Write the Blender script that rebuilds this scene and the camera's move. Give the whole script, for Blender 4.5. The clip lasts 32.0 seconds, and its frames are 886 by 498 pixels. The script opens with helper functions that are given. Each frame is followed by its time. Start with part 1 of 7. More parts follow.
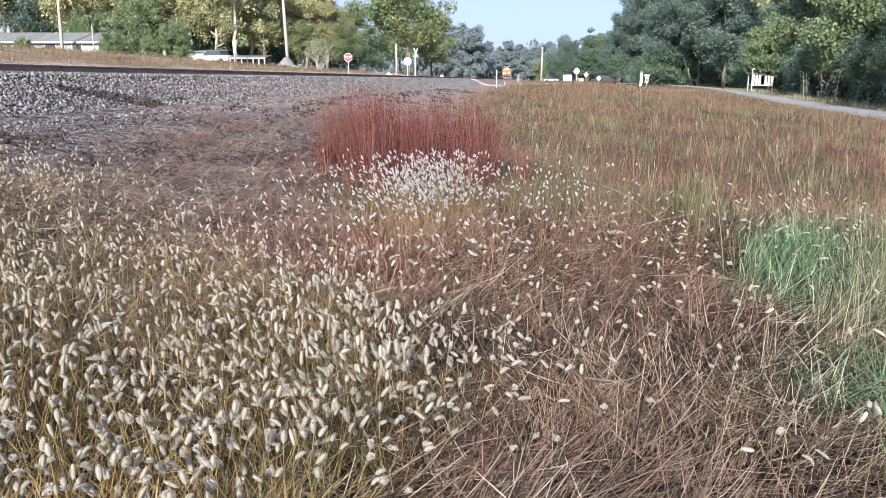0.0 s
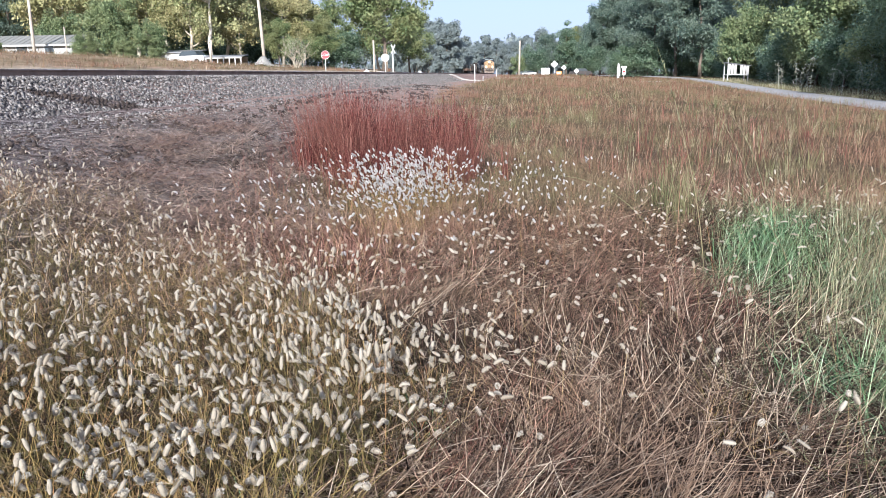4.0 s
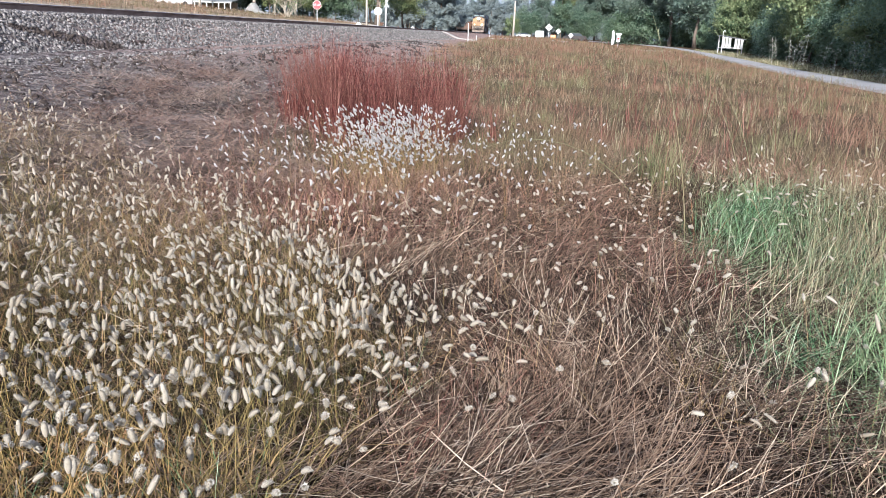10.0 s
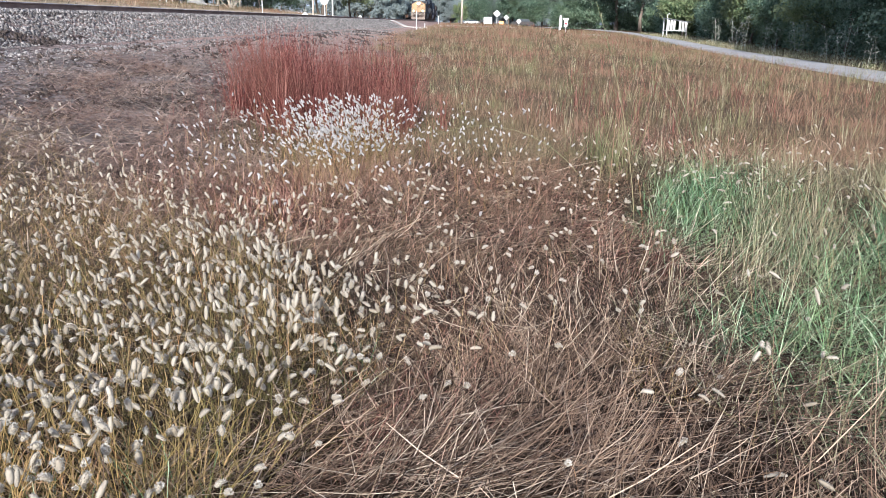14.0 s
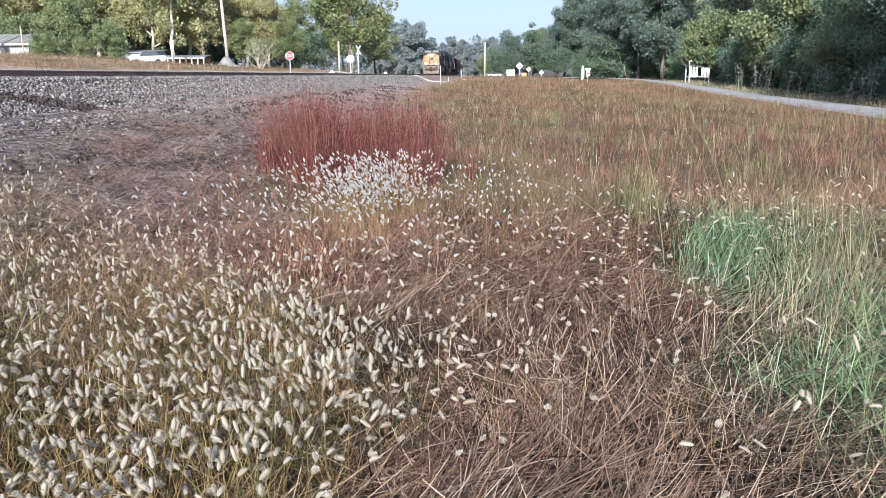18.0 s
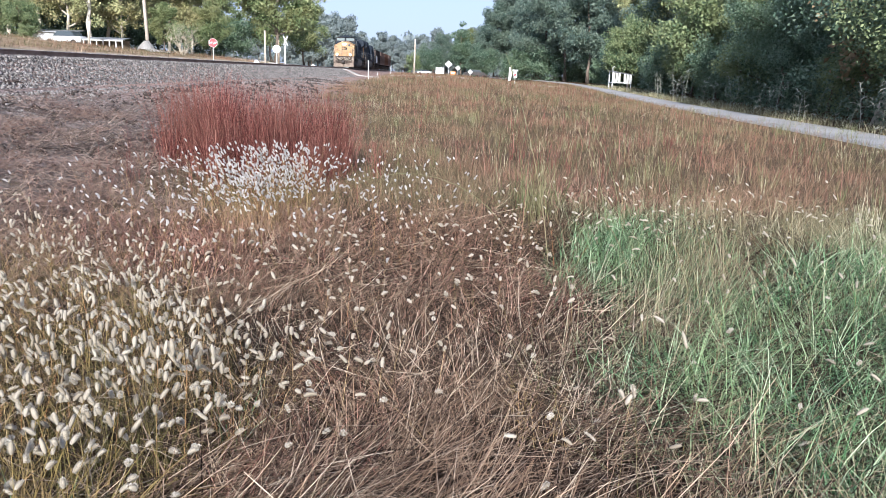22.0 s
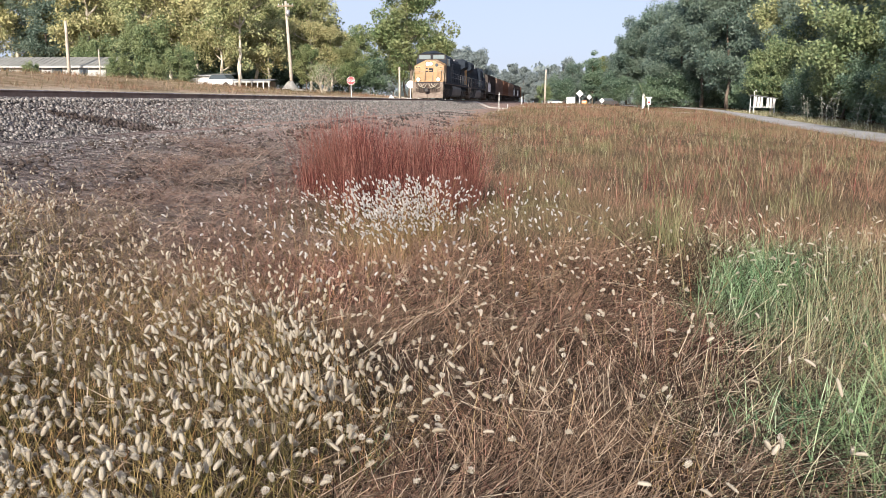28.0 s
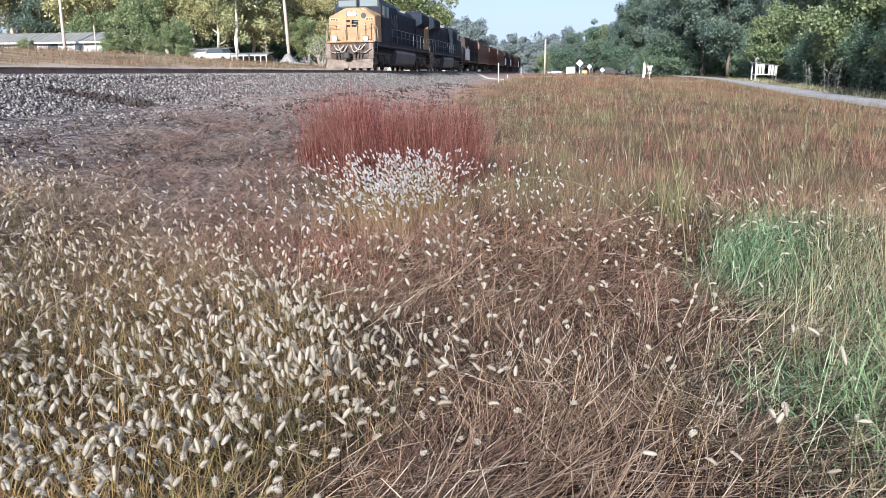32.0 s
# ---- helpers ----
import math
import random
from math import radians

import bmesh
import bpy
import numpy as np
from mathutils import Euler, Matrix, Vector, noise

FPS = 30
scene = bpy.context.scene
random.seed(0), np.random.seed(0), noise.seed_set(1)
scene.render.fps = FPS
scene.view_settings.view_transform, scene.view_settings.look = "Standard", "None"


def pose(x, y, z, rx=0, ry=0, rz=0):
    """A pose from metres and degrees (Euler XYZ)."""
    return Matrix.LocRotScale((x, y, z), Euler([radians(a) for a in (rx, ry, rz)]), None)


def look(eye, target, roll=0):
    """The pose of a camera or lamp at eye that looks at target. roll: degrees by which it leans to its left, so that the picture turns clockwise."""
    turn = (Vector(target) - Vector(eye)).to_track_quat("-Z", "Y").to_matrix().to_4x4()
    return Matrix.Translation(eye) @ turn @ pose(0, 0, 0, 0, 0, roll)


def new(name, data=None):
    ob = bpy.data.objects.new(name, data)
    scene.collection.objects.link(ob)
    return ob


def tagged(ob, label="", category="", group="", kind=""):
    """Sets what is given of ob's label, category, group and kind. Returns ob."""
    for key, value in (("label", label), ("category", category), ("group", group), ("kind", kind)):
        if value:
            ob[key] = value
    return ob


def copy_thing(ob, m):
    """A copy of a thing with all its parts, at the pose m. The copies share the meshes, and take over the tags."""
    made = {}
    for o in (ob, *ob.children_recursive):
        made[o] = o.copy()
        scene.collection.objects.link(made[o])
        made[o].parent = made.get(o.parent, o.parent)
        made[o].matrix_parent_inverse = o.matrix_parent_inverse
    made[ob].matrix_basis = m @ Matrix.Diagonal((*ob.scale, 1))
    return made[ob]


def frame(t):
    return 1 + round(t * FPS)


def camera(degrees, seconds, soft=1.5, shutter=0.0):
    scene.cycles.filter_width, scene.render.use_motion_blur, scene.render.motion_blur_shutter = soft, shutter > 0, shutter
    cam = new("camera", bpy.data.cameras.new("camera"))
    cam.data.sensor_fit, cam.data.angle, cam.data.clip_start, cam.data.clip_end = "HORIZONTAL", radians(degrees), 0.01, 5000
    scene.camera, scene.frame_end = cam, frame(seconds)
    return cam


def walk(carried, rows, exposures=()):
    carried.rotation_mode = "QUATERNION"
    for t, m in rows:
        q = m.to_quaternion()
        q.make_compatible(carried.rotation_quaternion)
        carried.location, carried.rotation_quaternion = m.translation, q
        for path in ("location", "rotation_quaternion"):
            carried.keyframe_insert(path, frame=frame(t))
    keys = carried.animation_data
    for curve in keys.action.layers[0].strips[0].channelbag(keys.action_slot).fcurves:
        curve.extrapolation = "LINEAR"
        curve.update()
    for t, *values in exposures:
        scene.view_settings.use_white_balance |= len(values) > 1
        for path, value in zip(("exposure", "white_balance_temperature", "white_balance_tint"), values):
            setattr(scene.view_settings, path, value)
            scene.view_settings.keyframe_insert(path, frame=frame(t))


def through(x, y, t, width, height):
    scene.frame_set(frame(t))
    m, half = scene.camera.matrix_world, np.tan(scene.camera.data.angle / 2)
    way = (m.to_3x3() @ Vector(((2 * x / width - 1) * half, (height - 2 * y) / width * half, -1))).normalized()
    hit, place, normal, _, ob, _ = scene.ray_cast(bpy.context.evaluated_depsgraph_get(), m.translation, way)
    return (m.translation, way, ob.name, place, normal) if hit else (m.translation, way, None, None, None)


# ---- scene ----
EXPOSURE = 1.68
cam = camera(60.45, 32.0, soft=0.4)


def held(x, y, z, yaw, pitch, roll):
    """A hand-held pose: yaw to the left of the track's line, pitch up, roll as in look()."""
    return pose(x, y, z, 90 + pitch, 0, yaw) @ pose(0, 0, 0, 0, 0, roll)


walk(cam, [(t, held(*p)) for t, *p in (
    (0, -0.352, -0.030, 1.546, 8.16, -12.55, 0.15),
    (0.5, -0.344, -0.020, 1.553, 7.86, -12.67, -0.31),
    (1, -0.337, -0.015, 1.559, 7.49, -12.34, -0.50),
    (1.5, -0.336, -0.016, 1.561, 7.10, -11.72, -0.57),
    (2, -0.334, -0.010, 1.559, 6.92, -11.68, -0.73),
    (2.5, -0.340, -0.014, 1.558, 6.87, -11.85, -0.99),
    (3, -0.340, -0.010, 1.558, 6.90, -12.11, -1.02),
    (3.5, -0.340, -0.007, 1.559, 6.85, -12.62, -1.03),
    (5.5, -0.334, 0.002, 1.559, 6.63, -13.30, -0.46),
    (6, -0.337, 0.006, 1.557, 6.47, -14.59, 0.60),
    (6.5, -0.341, 0.004, 1.562, 5.88, -15.54, 1.65),
    (7, -0.339, -0.001, 1.562, 5.81, -15.53, 2.26),
    (7.5, -0.339, 0.008, 1.556, 5.76, -15.52, 2.34),
    (8, -0.336, 0.013, 1.557, 5.79, -15.52, 2.35),
    (8.5, -0.335, 0.013, 1.559, 5.73, -15.66, 2.28),
    (9, -0.335, 0.009, 1.556, 5.74, -15.83, 2.20),
    (9.5, -0.338, 0.013, 1.554, 5.64, -15.88, 2.17),
    (10, -0.333, 0.010, 1.555, 5.51, -15.88, 2.13),
    (10.5, -0.325, 0.017, 1.551, 4.77, -16.03, 2.28),
    (11, -0.311, 0.021, 1.549, 2.85, -16.34, 2.66),
    (11.5, -0.318, 0.019, 1.550, 2.41, -16.38, 2.70),
    (12, -0.322, 0.016, 1.547, 2.31, -16.37, 2.76),
    (12.5, -0.311, 0.015, 1.548, 2.18, -16.38, 2.74),
    (13, -0.305, 0.009, 1.548, 2.12, -16.58, 2.35),
    (13.5, -0.306, 0.013, 1.550, 2.10, -16.71, 1.54),
    (14, -0.306, 0.018, 1.555, 2.08, -16.63, 1.00),
    (14.5, -0.304, 0.019, 1.566, 2.33, -15.79, 0.22),
    (15, -0.307, 0.019, 1.569, 2.75, -14.95, -0.23),
    (15.5, -0.315, 0.012, 1.579, 3.52, -14.19, -0.47),
    (17.5, -0.311, -0.009, 1.579, 4.34, -12.87, -0.87),
    (18, -0.319, -0.008, 1.578, 4.27, -12.84, -0.82),
    (18.5, -0.317, -0.004, 1.576, 4.26, -12.81, -0.82),
    (19, -0.317, -0.004, 1.574, 4.19, -12.79, -0.82),
    (19.5, -0.315, -0.007, 1.575, 3.98, -12.80, -0.79),
    (20, -0.309, 0.048, 1.548, -1.98, -13.35, 0.31),
    (20.5, -0.322, 0.069, 1.545, -7.76, -13.45, 2.15),
    (21, -0.239, 0.074, 1.540, -9.11, -13.21, 2.88),
    (21.5, -0.061, 0.040, 1.546, -6.36, -12.97, 2.40),
    (22, 0.003, -0.006, 1.568, -1.36, -13.04, 1.77),
    (22.5, -0.052, 0.044, 1.560, -0.27, -13.11, 1.65),
    (23, -0.030, 0.028, 1.582, 3.64, -12.81, 1.04),
    (23.5, -0.022, 0.010, 1.594, 6.21, -11.61, 0.72),
    (24, -0.019, 0.003, 1.595, 7.98, -11.13, 0.44),
    (24.5, -0.002, 0.003, 1.595, 8.82, -10.99, 0.00),
    (25, -0.006, 0.000, 1.595, 8.82, -10.93, -0.03),
    (25.5, -0.006, 0.001, 1.594, 8.80, -10.93, 0.06),
    (27.5, -0.003, 0.007, 1.591, 8.67, -10.84, 0.12),
    (28, 0.003, 0.015, 1.588, 8.64, -10.93, 0.00),
    (28.5, 0.004, 0.016, 1.586, 8.59, -11.20, -0.28),
    (29, 0.000, 0.017, 1.586, 8.57, -11.37, -0.39),
    (29.5, 0.002, 0.014, 1.588, 8.56, -11.49, -0.41),
    (30, 0.003, 0.016, 1.588, 8.52, -11.59, -0.48),
    (30.5, 0.001, 0.022, 1.586, 8.47, -12.17, -0.65),
    (31, -0.003, 0.024, 1.584, 8.76, -12.85, -0.76),
    (31.5, -0.009, 0.026, 1.584, 8.73, -12.97, -0.72),
    (32, -0.008, 0.021, 1.589, 8.73, -12.98, -0.74),
)], exposures=[(t, EXPOSURE + e, k, 13) for t, e, k in ((0.0, 0, 5080), (23.3, 0, 5080), (24.0, -0.16, 5250), (24.5, -0.18, 5450), (25.0, -0.16, 5650), (28.2, -0.12, 5650), (29.2, -0.06, 5250), (30.0, -0.06, 5080), (32.0, 0, 5080))])

# ---- light: low morning sun from behind, pale clear sky ----
SUN_EL, SUN_AZ = radians(24), radians(184)      # azimuth clockwise from +y
world = bpy.data.worlds.new("sky")
scene.world = world
world.use_nodes = True
wn = world.node_tree
wn.nodes.clear()
sky = wn.nodes.new("ShaderNodeTexSky")
sky.sky_type, sky.sun_disc = "NISHITA", False
sky.sun_elevation, sky.sun_rotation = SUN_EL, SUN_AZ
sky.air_density, sky.dust_density, sky.ozone_density = 1.0, 1.2, 2.0
# morning haze evens the sky out: a pale veil over the clear-sky colours
scaled = wn.nodes.new("ShaderNodeVectorMath")
scaled.operation = "SCALE"
scaled.inputs["Scale"].default_value = 0.09
veil = wn.nodes.new("ShaderNodeMix")
veil.data_type = "RGBA"
veil.inputs[0].default_value = 0.88
veil.inputs[7].default_value = (0.226, 0.229, 0.251, 1)
bg = wn.nodes.new("ShaderNodeBackground")
bg.inputs["Strength"].default_value = 1.0
wo = wn.nodes.new("ShaderNodeOutputWorld")
wn.links.new(sky.outputs[0], scaled.inputs[0])
wn.links.new(scaled.outputs[0], veil.inputs[6])
wn.links.new(veil.outputs[2], bg.inputs["Color"])
wn.links.new(bg.outputs[0], wo.inputs["Surface"])
sun_data = bpy.data.lights.new("sun", "SUN")
sun_data.energy, sun_data.angle, sun_data.color = 3.2, radians(3.0), (1.0, 0.84, 0.62)
sun = new("sun", sun_data)
sun_from = Vector((math.sin(SUN_AZ) * math.cos(SUN_EL), math.cos(SUN_AZ) * math.cos(SUN_EL), math.sin(SUN_EL)))
sun.matrix_world = look(sun_from * 100, (0, 0, 0))

# ---- materials ----
def nodes_of(name):
    m = bpy.data.materials.new(name)
    m.use_nodes = True
    nt = m.node_tree
    return m, nt, nt.nodes["Principled BSDF"]


def ramp(nt, source, stops, interpolation="LINEAR"):
    r = nt.nodes.new("ShaderNodeValToRGB")
    r.color_ramp.interpolation = interpolation
    e = r.color_ramp.elements
    while len(e) < len(stops):
        e.new(0.5)
    for el, (p, c) in zip(e, stops):
        el.position, el.color = p, (*c, 1)
    nt.links.new(source, r.inputs["Fac"])
    return r.outputs["Color"]


def noise_of(nt, scale, detail=4.0, rough=0.6, vector=None):
    n = nt.nodes.new("ShaderNodeTexNoise")
    n.inputs["Scale"].default_value, n.inputs["Detail"].default_value, n.inputs["Roughness"].default_value = scale, detail, rough
    if vector is None:
        g = nt.nodes.new("ShaderNodeNewGeometry")
        vector = g.outputs["Position"]
    nt.links.new(vector, n.inputs["Vector"])
    return n.outputs["Fac"]


def mixed(nt, fac, a, b, kind="MIX"):
    n = nt.nodes.new("ShaderNodeMix")
    n.data_type, n.blend_type = "RGBA", kind
    for key, v in ((0, fac), (6, a), (7, b)):
        if isinstance(v, (int, float)):
            n.inputs[key].default_value = v
        elif isinstance(v, tuple):
            n.inputs[key].default_value = (*v, 1)
        else:
            nt.links.new(v, n.inputs[key])
    return n.outputs[2]


def bumped(nt, bsdf, height, strength=0.3, distance=0.01):
    b = nt.nodes.new("ShaderNodeBump")
    b.inputs["Strength"].default_value, b.inputs["Distance"].default_value = strength, distance
    nt.links.new(height, b.inputs["Height"])
    nt.links.new(b.outputs["Normal"], bsdf.inputs["Normal"])


def own_coords(nt):
    return nt.nodes.new("ShaderNodeTexCoord").outputs["Object"]


def surface(name, c1, c2, scale=3.0, rough=0.8, metal=0.0, fine=40.0, bump=0.3, local=True, vary=0.0):
    """A solid surface: two tones in large patches, fine grain over them, relief from the grain."""
    m, nt, b = nodes_of(name)
    v = own_coords(nt) if local else None
    big, small = noise_of(nt, scale, 5, 0.65, v), noise_of(nt, fine, 3, 0.6, v)
    col = ramp(nt, big, [(0.35, c1), (0.65, c2)])
    col = mixed(nt, 0.35, col, ramp(nt, small, [(0.3, (0.25, 0.25, 0.25)), (0.7, (0.75, 0.75, 0.75))]), "OVERLAY")
    if vary:
        o = nt.nodes.new("ShaderNodeObjectInfo")
        col = mixed(nt, vary, col, ramp(nt, o.outputs["Random"], [(0, (0.15, 0.15, 0.15)), (1, (0.85, 0.85, 0.85))]), "OVERLAY")
    nt.links.new(col, b.inputs["Base Color"])
    b.inputs["Metallic"].default_value = metal
    b.inputs["Specular IOR Level"].default_value = 0.5 if rough < 0.72 else 0.12
    rr = nt.nodes.new("ShaderNodeMapRange")
    rr.inputs["To Min"].default_value, rr.inputs["To Max"].default_value = max(rough - 0.12, 0.05), min(rough + 0.12, 1)
    nt.links.new(big, rr.inputs["Value"])
    nt.links.new(rr.outputs[0], b.inputs["Roughness"])
    if bump:
        bumped(nt, b, small, bump, 0.01)
    return m


def plant(name, stops, patch=None, patch_scale=0.4, rough=0.7, through=0.35, spec=0.03, second=None, second_scale=0.2):
    """Leaves and blades: a colour for each blade, larger patches of tone, light passing through."""
    m, nt, b = nodes_of(name)
    g = nt.nodes.new("ShaderNodeNewGeometry")
    col = ramp(nt, g.outputs["Random Per Island"], stops)
    if patch:
        col = mixed(nt, ramp(nt, noise_of(nt, patch_scale, 3, 0.55), [(0.42, (0, 0, 0)), (0.62, (1, 1, 1))]), col, mixed(nt, 0.65, col, patch))
    if second:
        col = mixed(nt, ramp(nt, noise_of(nt, second_scale, 4, 0.6), [(0.47, (0, 0, 0)), (0.60, (1, 1, 1))]), col, mixed(nt, 0.6, col, second))
    nt.links.new(col, b.inputs["Base Color"])
    b.inputs["Roughness"].default_value = rough
    b.inputs["Specular IOR Level"].default_value = spec
    t = nt.nodes.new("ShaderNodeBsdfTranslucent")
    nt.links.new(col, t.inputs["Color"])
    mx = nt.nodes.new("ShaderNodeMixShader")
    mx.inputs[0].default_value = through
    nt.links.new(b.outputs[0], mx.inputs[1])
    nt.links.new(t.outputs[0], mx.inputs[2])
    nt.links.new(mx.outputs[0], nt.nodes["Material Output"].inputs["Surface"])
    return m


def glow(name, colour, strength):
    m, nt, b = nodes_of(name)
    b.inputs["Base Color"].default_value = (*colour, 1)
    b.inputs["Emission Color"].default_value = (*colour, 1)
    b.inputs["Emission Strength"].default_value = strength
    return m


def glassy(name, tint, rough=0.05):
    m, nt, b = nodes_of(name)
    b.inputs["Base Color"].default_value = (*tint, 1)
    b.inputs["Roughness"].default_value = rough
    b.inputs["Specular IOR Level"].default_value = 0.8
    return m


M = {}
M["rail_side"] = surface("rusty_rail", (0.19, 0.135, 0.108), (0.30, 0.22, 0.18), 2.0, 0.85, 0.0, 60, 0.3)
M["rail_top"] = surface("worn_rail_top", (0.5, 0.48, 0.46), (0.62, 0.6, 0.57), 3.0, 0.28, 1.0, 80, 0.05)
M["tie"] = surface("old_tie_wood", (0.05, 0.04, 0.035), (0.12, 0.10, 0.085), 3.0, 0.9, 0, 30, 0.5, vary=0.5)
M["steel_dark"] = surface("dark_steel", (0.03, 0.03, 0.03), (0.07, 0.06, 0.055), 2.0, 0.7, 0.3, 40, 0.3)
M["truck"] = surface("dusty_truck_steel", (0.075, 0.07, 0.065), (0.16, 0.145, 0.13), 2.0, 0.85, 0.1, 30, 0.4)
M["tank"] = surface("dusty_tank_steel", (0.06, 0.06, 0.065), (0.13, 0.125, 0.12), 1.2, 0.6, 0.1, 30, 0.2)
M["loco_blue"] = surface("dark_blue_paint", (0.009, 0.015, 0.026), (0.030, 0.038, 0.050), 0.8, 0.74, 0.0, 25, 0.05)
M["loco_yellow"] = surface("faded_yellow_paint", (0.25, 0.145, 0.057), (0.37, 0.228, 0.10), 1.2, 0.5, 0, 30, 0.08)
M["loco_grey"] = surface("grey_roof_paint", (0.10, 0.11, 0.12), (0.16, 0.165, 0.17), 1.5, 0.6, 0, 30, 0.1)
M["pilot"] = surface("dirty_pilot_paint", (0.045, 0.036, 0.032), (0.15, 0.115, 0.095), 2.5, 0.8, 0, 30, 0.3)
M["window"] = glassy("cab_glass", (0.06, 0.075, 0.085))
# pale base colour stands for the sky reflected in the cab windows
M["window_pale"] = glassy("sky_paled_glass", (0.17, 0.21, 0.22), 0.15)
M["headlight"] = glow("headlight_glow", (1.0, 0.92, 0.75), 22.0)
M["number_board"] = surface("dull_number_board", (0.45, 0.30, 0.13), (0.55, 0.39, 0.19), 3, 0.6, 0, 40, 0.05)
M["plow"] = surface("dusty_brown_plow", (0.13, 0.105, 0.085), (0.27, 0.22, 0.18), 2.0, 0.85, 0, 30, 0.3)
M["handrail"] = surface("handrail_paint", (0.24, 0.21, 0.16), (0.38, 0.34, 0.27), 5, 0.6, 0, 50, 0.1)
M["car_rust"] = surface("rust_red_car_paint", (0.12, 0.065, 0.042), (0.21, 0.12, 0.08), 0.7, 0.85, 0, 20, 0.3)
M["car_orange"] = surface("faded_orange_car_paint", (0.145, 0.10, 0.078), (0.24, 0.178, 0.142), 0.7, 0.8, 0, 20, 0.3)
M["car_dark"] = surface("black_car_paint", (0.03, 0.028, 0.028), (0.085, 0.07, 0.062), 0.7, 0.75, 0, 20, 0.3)
M["graffiti"] = surface("white_spray_paint", (0.55, 0.55, 0.55), (0.85, 0.84, 0.82), 3, 0.7, 0, 20, 0.1)
M["white_paint"] = surface("white_paint", (0.52, 0.52, 0.50), (0.66, 0.66, 0.64), 2.0, 0.6, 0, 40, 0.1)
M["sign_white"] = surface("white_sign_sheet", (0.62, 0.63, 0.62), (0.74, 0.74, 0.73), 3.0, 0.4, 0, 60, 0.02)
M["sign_red"] = surface("red_sign_sheet", (0.50, 0.035, 0.045), (0.60, 0.06, 0.06), 3.0, 0.4, 0, 60, 0.02)
M["sign_yellow"] = surface("yellow_sign_sheet", (0.75, 0.55, 0.10), (0.82, 0.62, 0.16), 3.0, 0.4, 0, 60, 0.02)
M["sign_orange"] = surface("orange_sign_sheet", (0.75, 0.25, 0.05), (0.8, 0.32, 0.08), 3.0, 0.4, 0, 60, 0.02)
M["sign_back"] = surface("bare_aluminium", (0.4, 0.4, 0.4), (0.5, 0.5, 0.5), 3.0, 0.45, 0.8, 60, 0.05)
M["galvanised"] = surface("galvanised_steel", (0.35, 0.36, 0.36), (0.5, 0.5, 0.5), 4.0, 0.5, 0.7, 60, 0.1)
M["pole_wood"] = surface("weathered_pole_wood", (0.34, 0.29, 0.23), (0.5, 0.45, 0.38), 1.5, 0.9, 0, 25, 0.5)
M["post_wood"] = surface("grey_post_wood", (0.22, 0.18, 0.13), (0.34, 0.28, 0.2), 2.5, 0.9, 0, 25, 0.5)
M["house_wall"] = surface("pale_siding", (0.30, 0.31, 0.30), (0.44, 0.44, 0.42), 0.8, 0.7, 0, 30, 0.1)
M["house_roof"] = surface("grey_metal_roof", (0.17, 0.18, 0.19), (0.26, 0.27, 0.28), 0.6, 0.5, 0.2, 20, 0.1)
M["tan_roof"] = surface("faded_tan_roof", (0.19, 0.19, 0.165), (0.27, 0.265, 0.235), 0.6, 0.6, 0.1, 20, 0.1)
M["concrete"] = surface("pale_concrete", (0.48, 0.46, 0.42), (0.62, 0.60, 0.55), 1.5, 0.9, 0, 30, 0.3)
M["bark"] = surface("bark", (0.09, 0.07, 0.055), (0.19, 0.16, 0.13), 2.5, 0.95, 0, 20, 0.8)
M["bark_pale"] = surface("pale_bark", (0.40, 0.36, 0.29), (0.58, 0.53, 0.44), 2.5, 0.95, 0, 20, 0.8)
M["twig"] = surface("dry_twigs", (0.40, 0.35, 0.27), (0.56, 0.50, 0.40), 3, 0.95, 0, 20, 0.4)
M["asphalt"] = surface("worn_asphalt", (0.27, 0.265, 0.26), (0.36, 0.355, 0.345), 0.5, 0.9, 0, 60, 0.4, local=False)
M["gravel"] = surface("pale_gravel", (0.34, 0.31, 0.28), (0.48, 0.45, 0.40), 0.8, 0.95, 0, 25, 0.6, local=False)
# yellowing oak leaves, lightened in colour to look sunlit
M["leaf_lit"] = plant("sun_bright_yellowing_leaves", [(0, (0.16, 0.175, 0.075)), (0.5, (0.34, 0.345, 0.16)), (1, (0.54, 0.50, 0.27))], (0.42, 0.38, 0.19), 0.35, 0.5, 0.22, 0.2)
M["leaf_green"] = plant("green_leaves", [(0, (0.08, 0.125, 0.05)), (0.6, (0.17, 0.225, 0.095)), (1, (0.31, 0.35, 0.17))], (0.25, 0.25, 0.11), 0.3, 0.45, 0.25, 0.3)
M["leaf_dark"] = plant("deep_green_leaves", [(0, (0.05, 0.095, 0.062)), (0.5, (0.145, 0.225, 0.15)), (1, (0.34, 0.43, 0.31))], (0.20, 0.27, 0.15), 0.25, 0.42, 0.5, 0.5)
M["leaf_yellow"] = plant("yellow_green_leaves", [(0, (0.075, 0.125, 0.065)), (0.5, (0.18, 0.245, 0.12)), (1, (0.36, 0.41, 0.21))], (0.27, 0.30, 0.14), 0.3, 0.5, 0.33, 0.3)
# brighter twin of leaf_yellow, with sunlight put into its colour
M["leaf_yellow_lit"] = plant("sunny_yellow_green_leaves", [(0, (0.14, 0.175, 0.08)), (0.5, (0.32, 0.355, 0.165)), (1, (0.54, 0.53, 0.29))], (0.42, 0.41, 0.20), 0.3, 0.5, 0.22, 0.2)
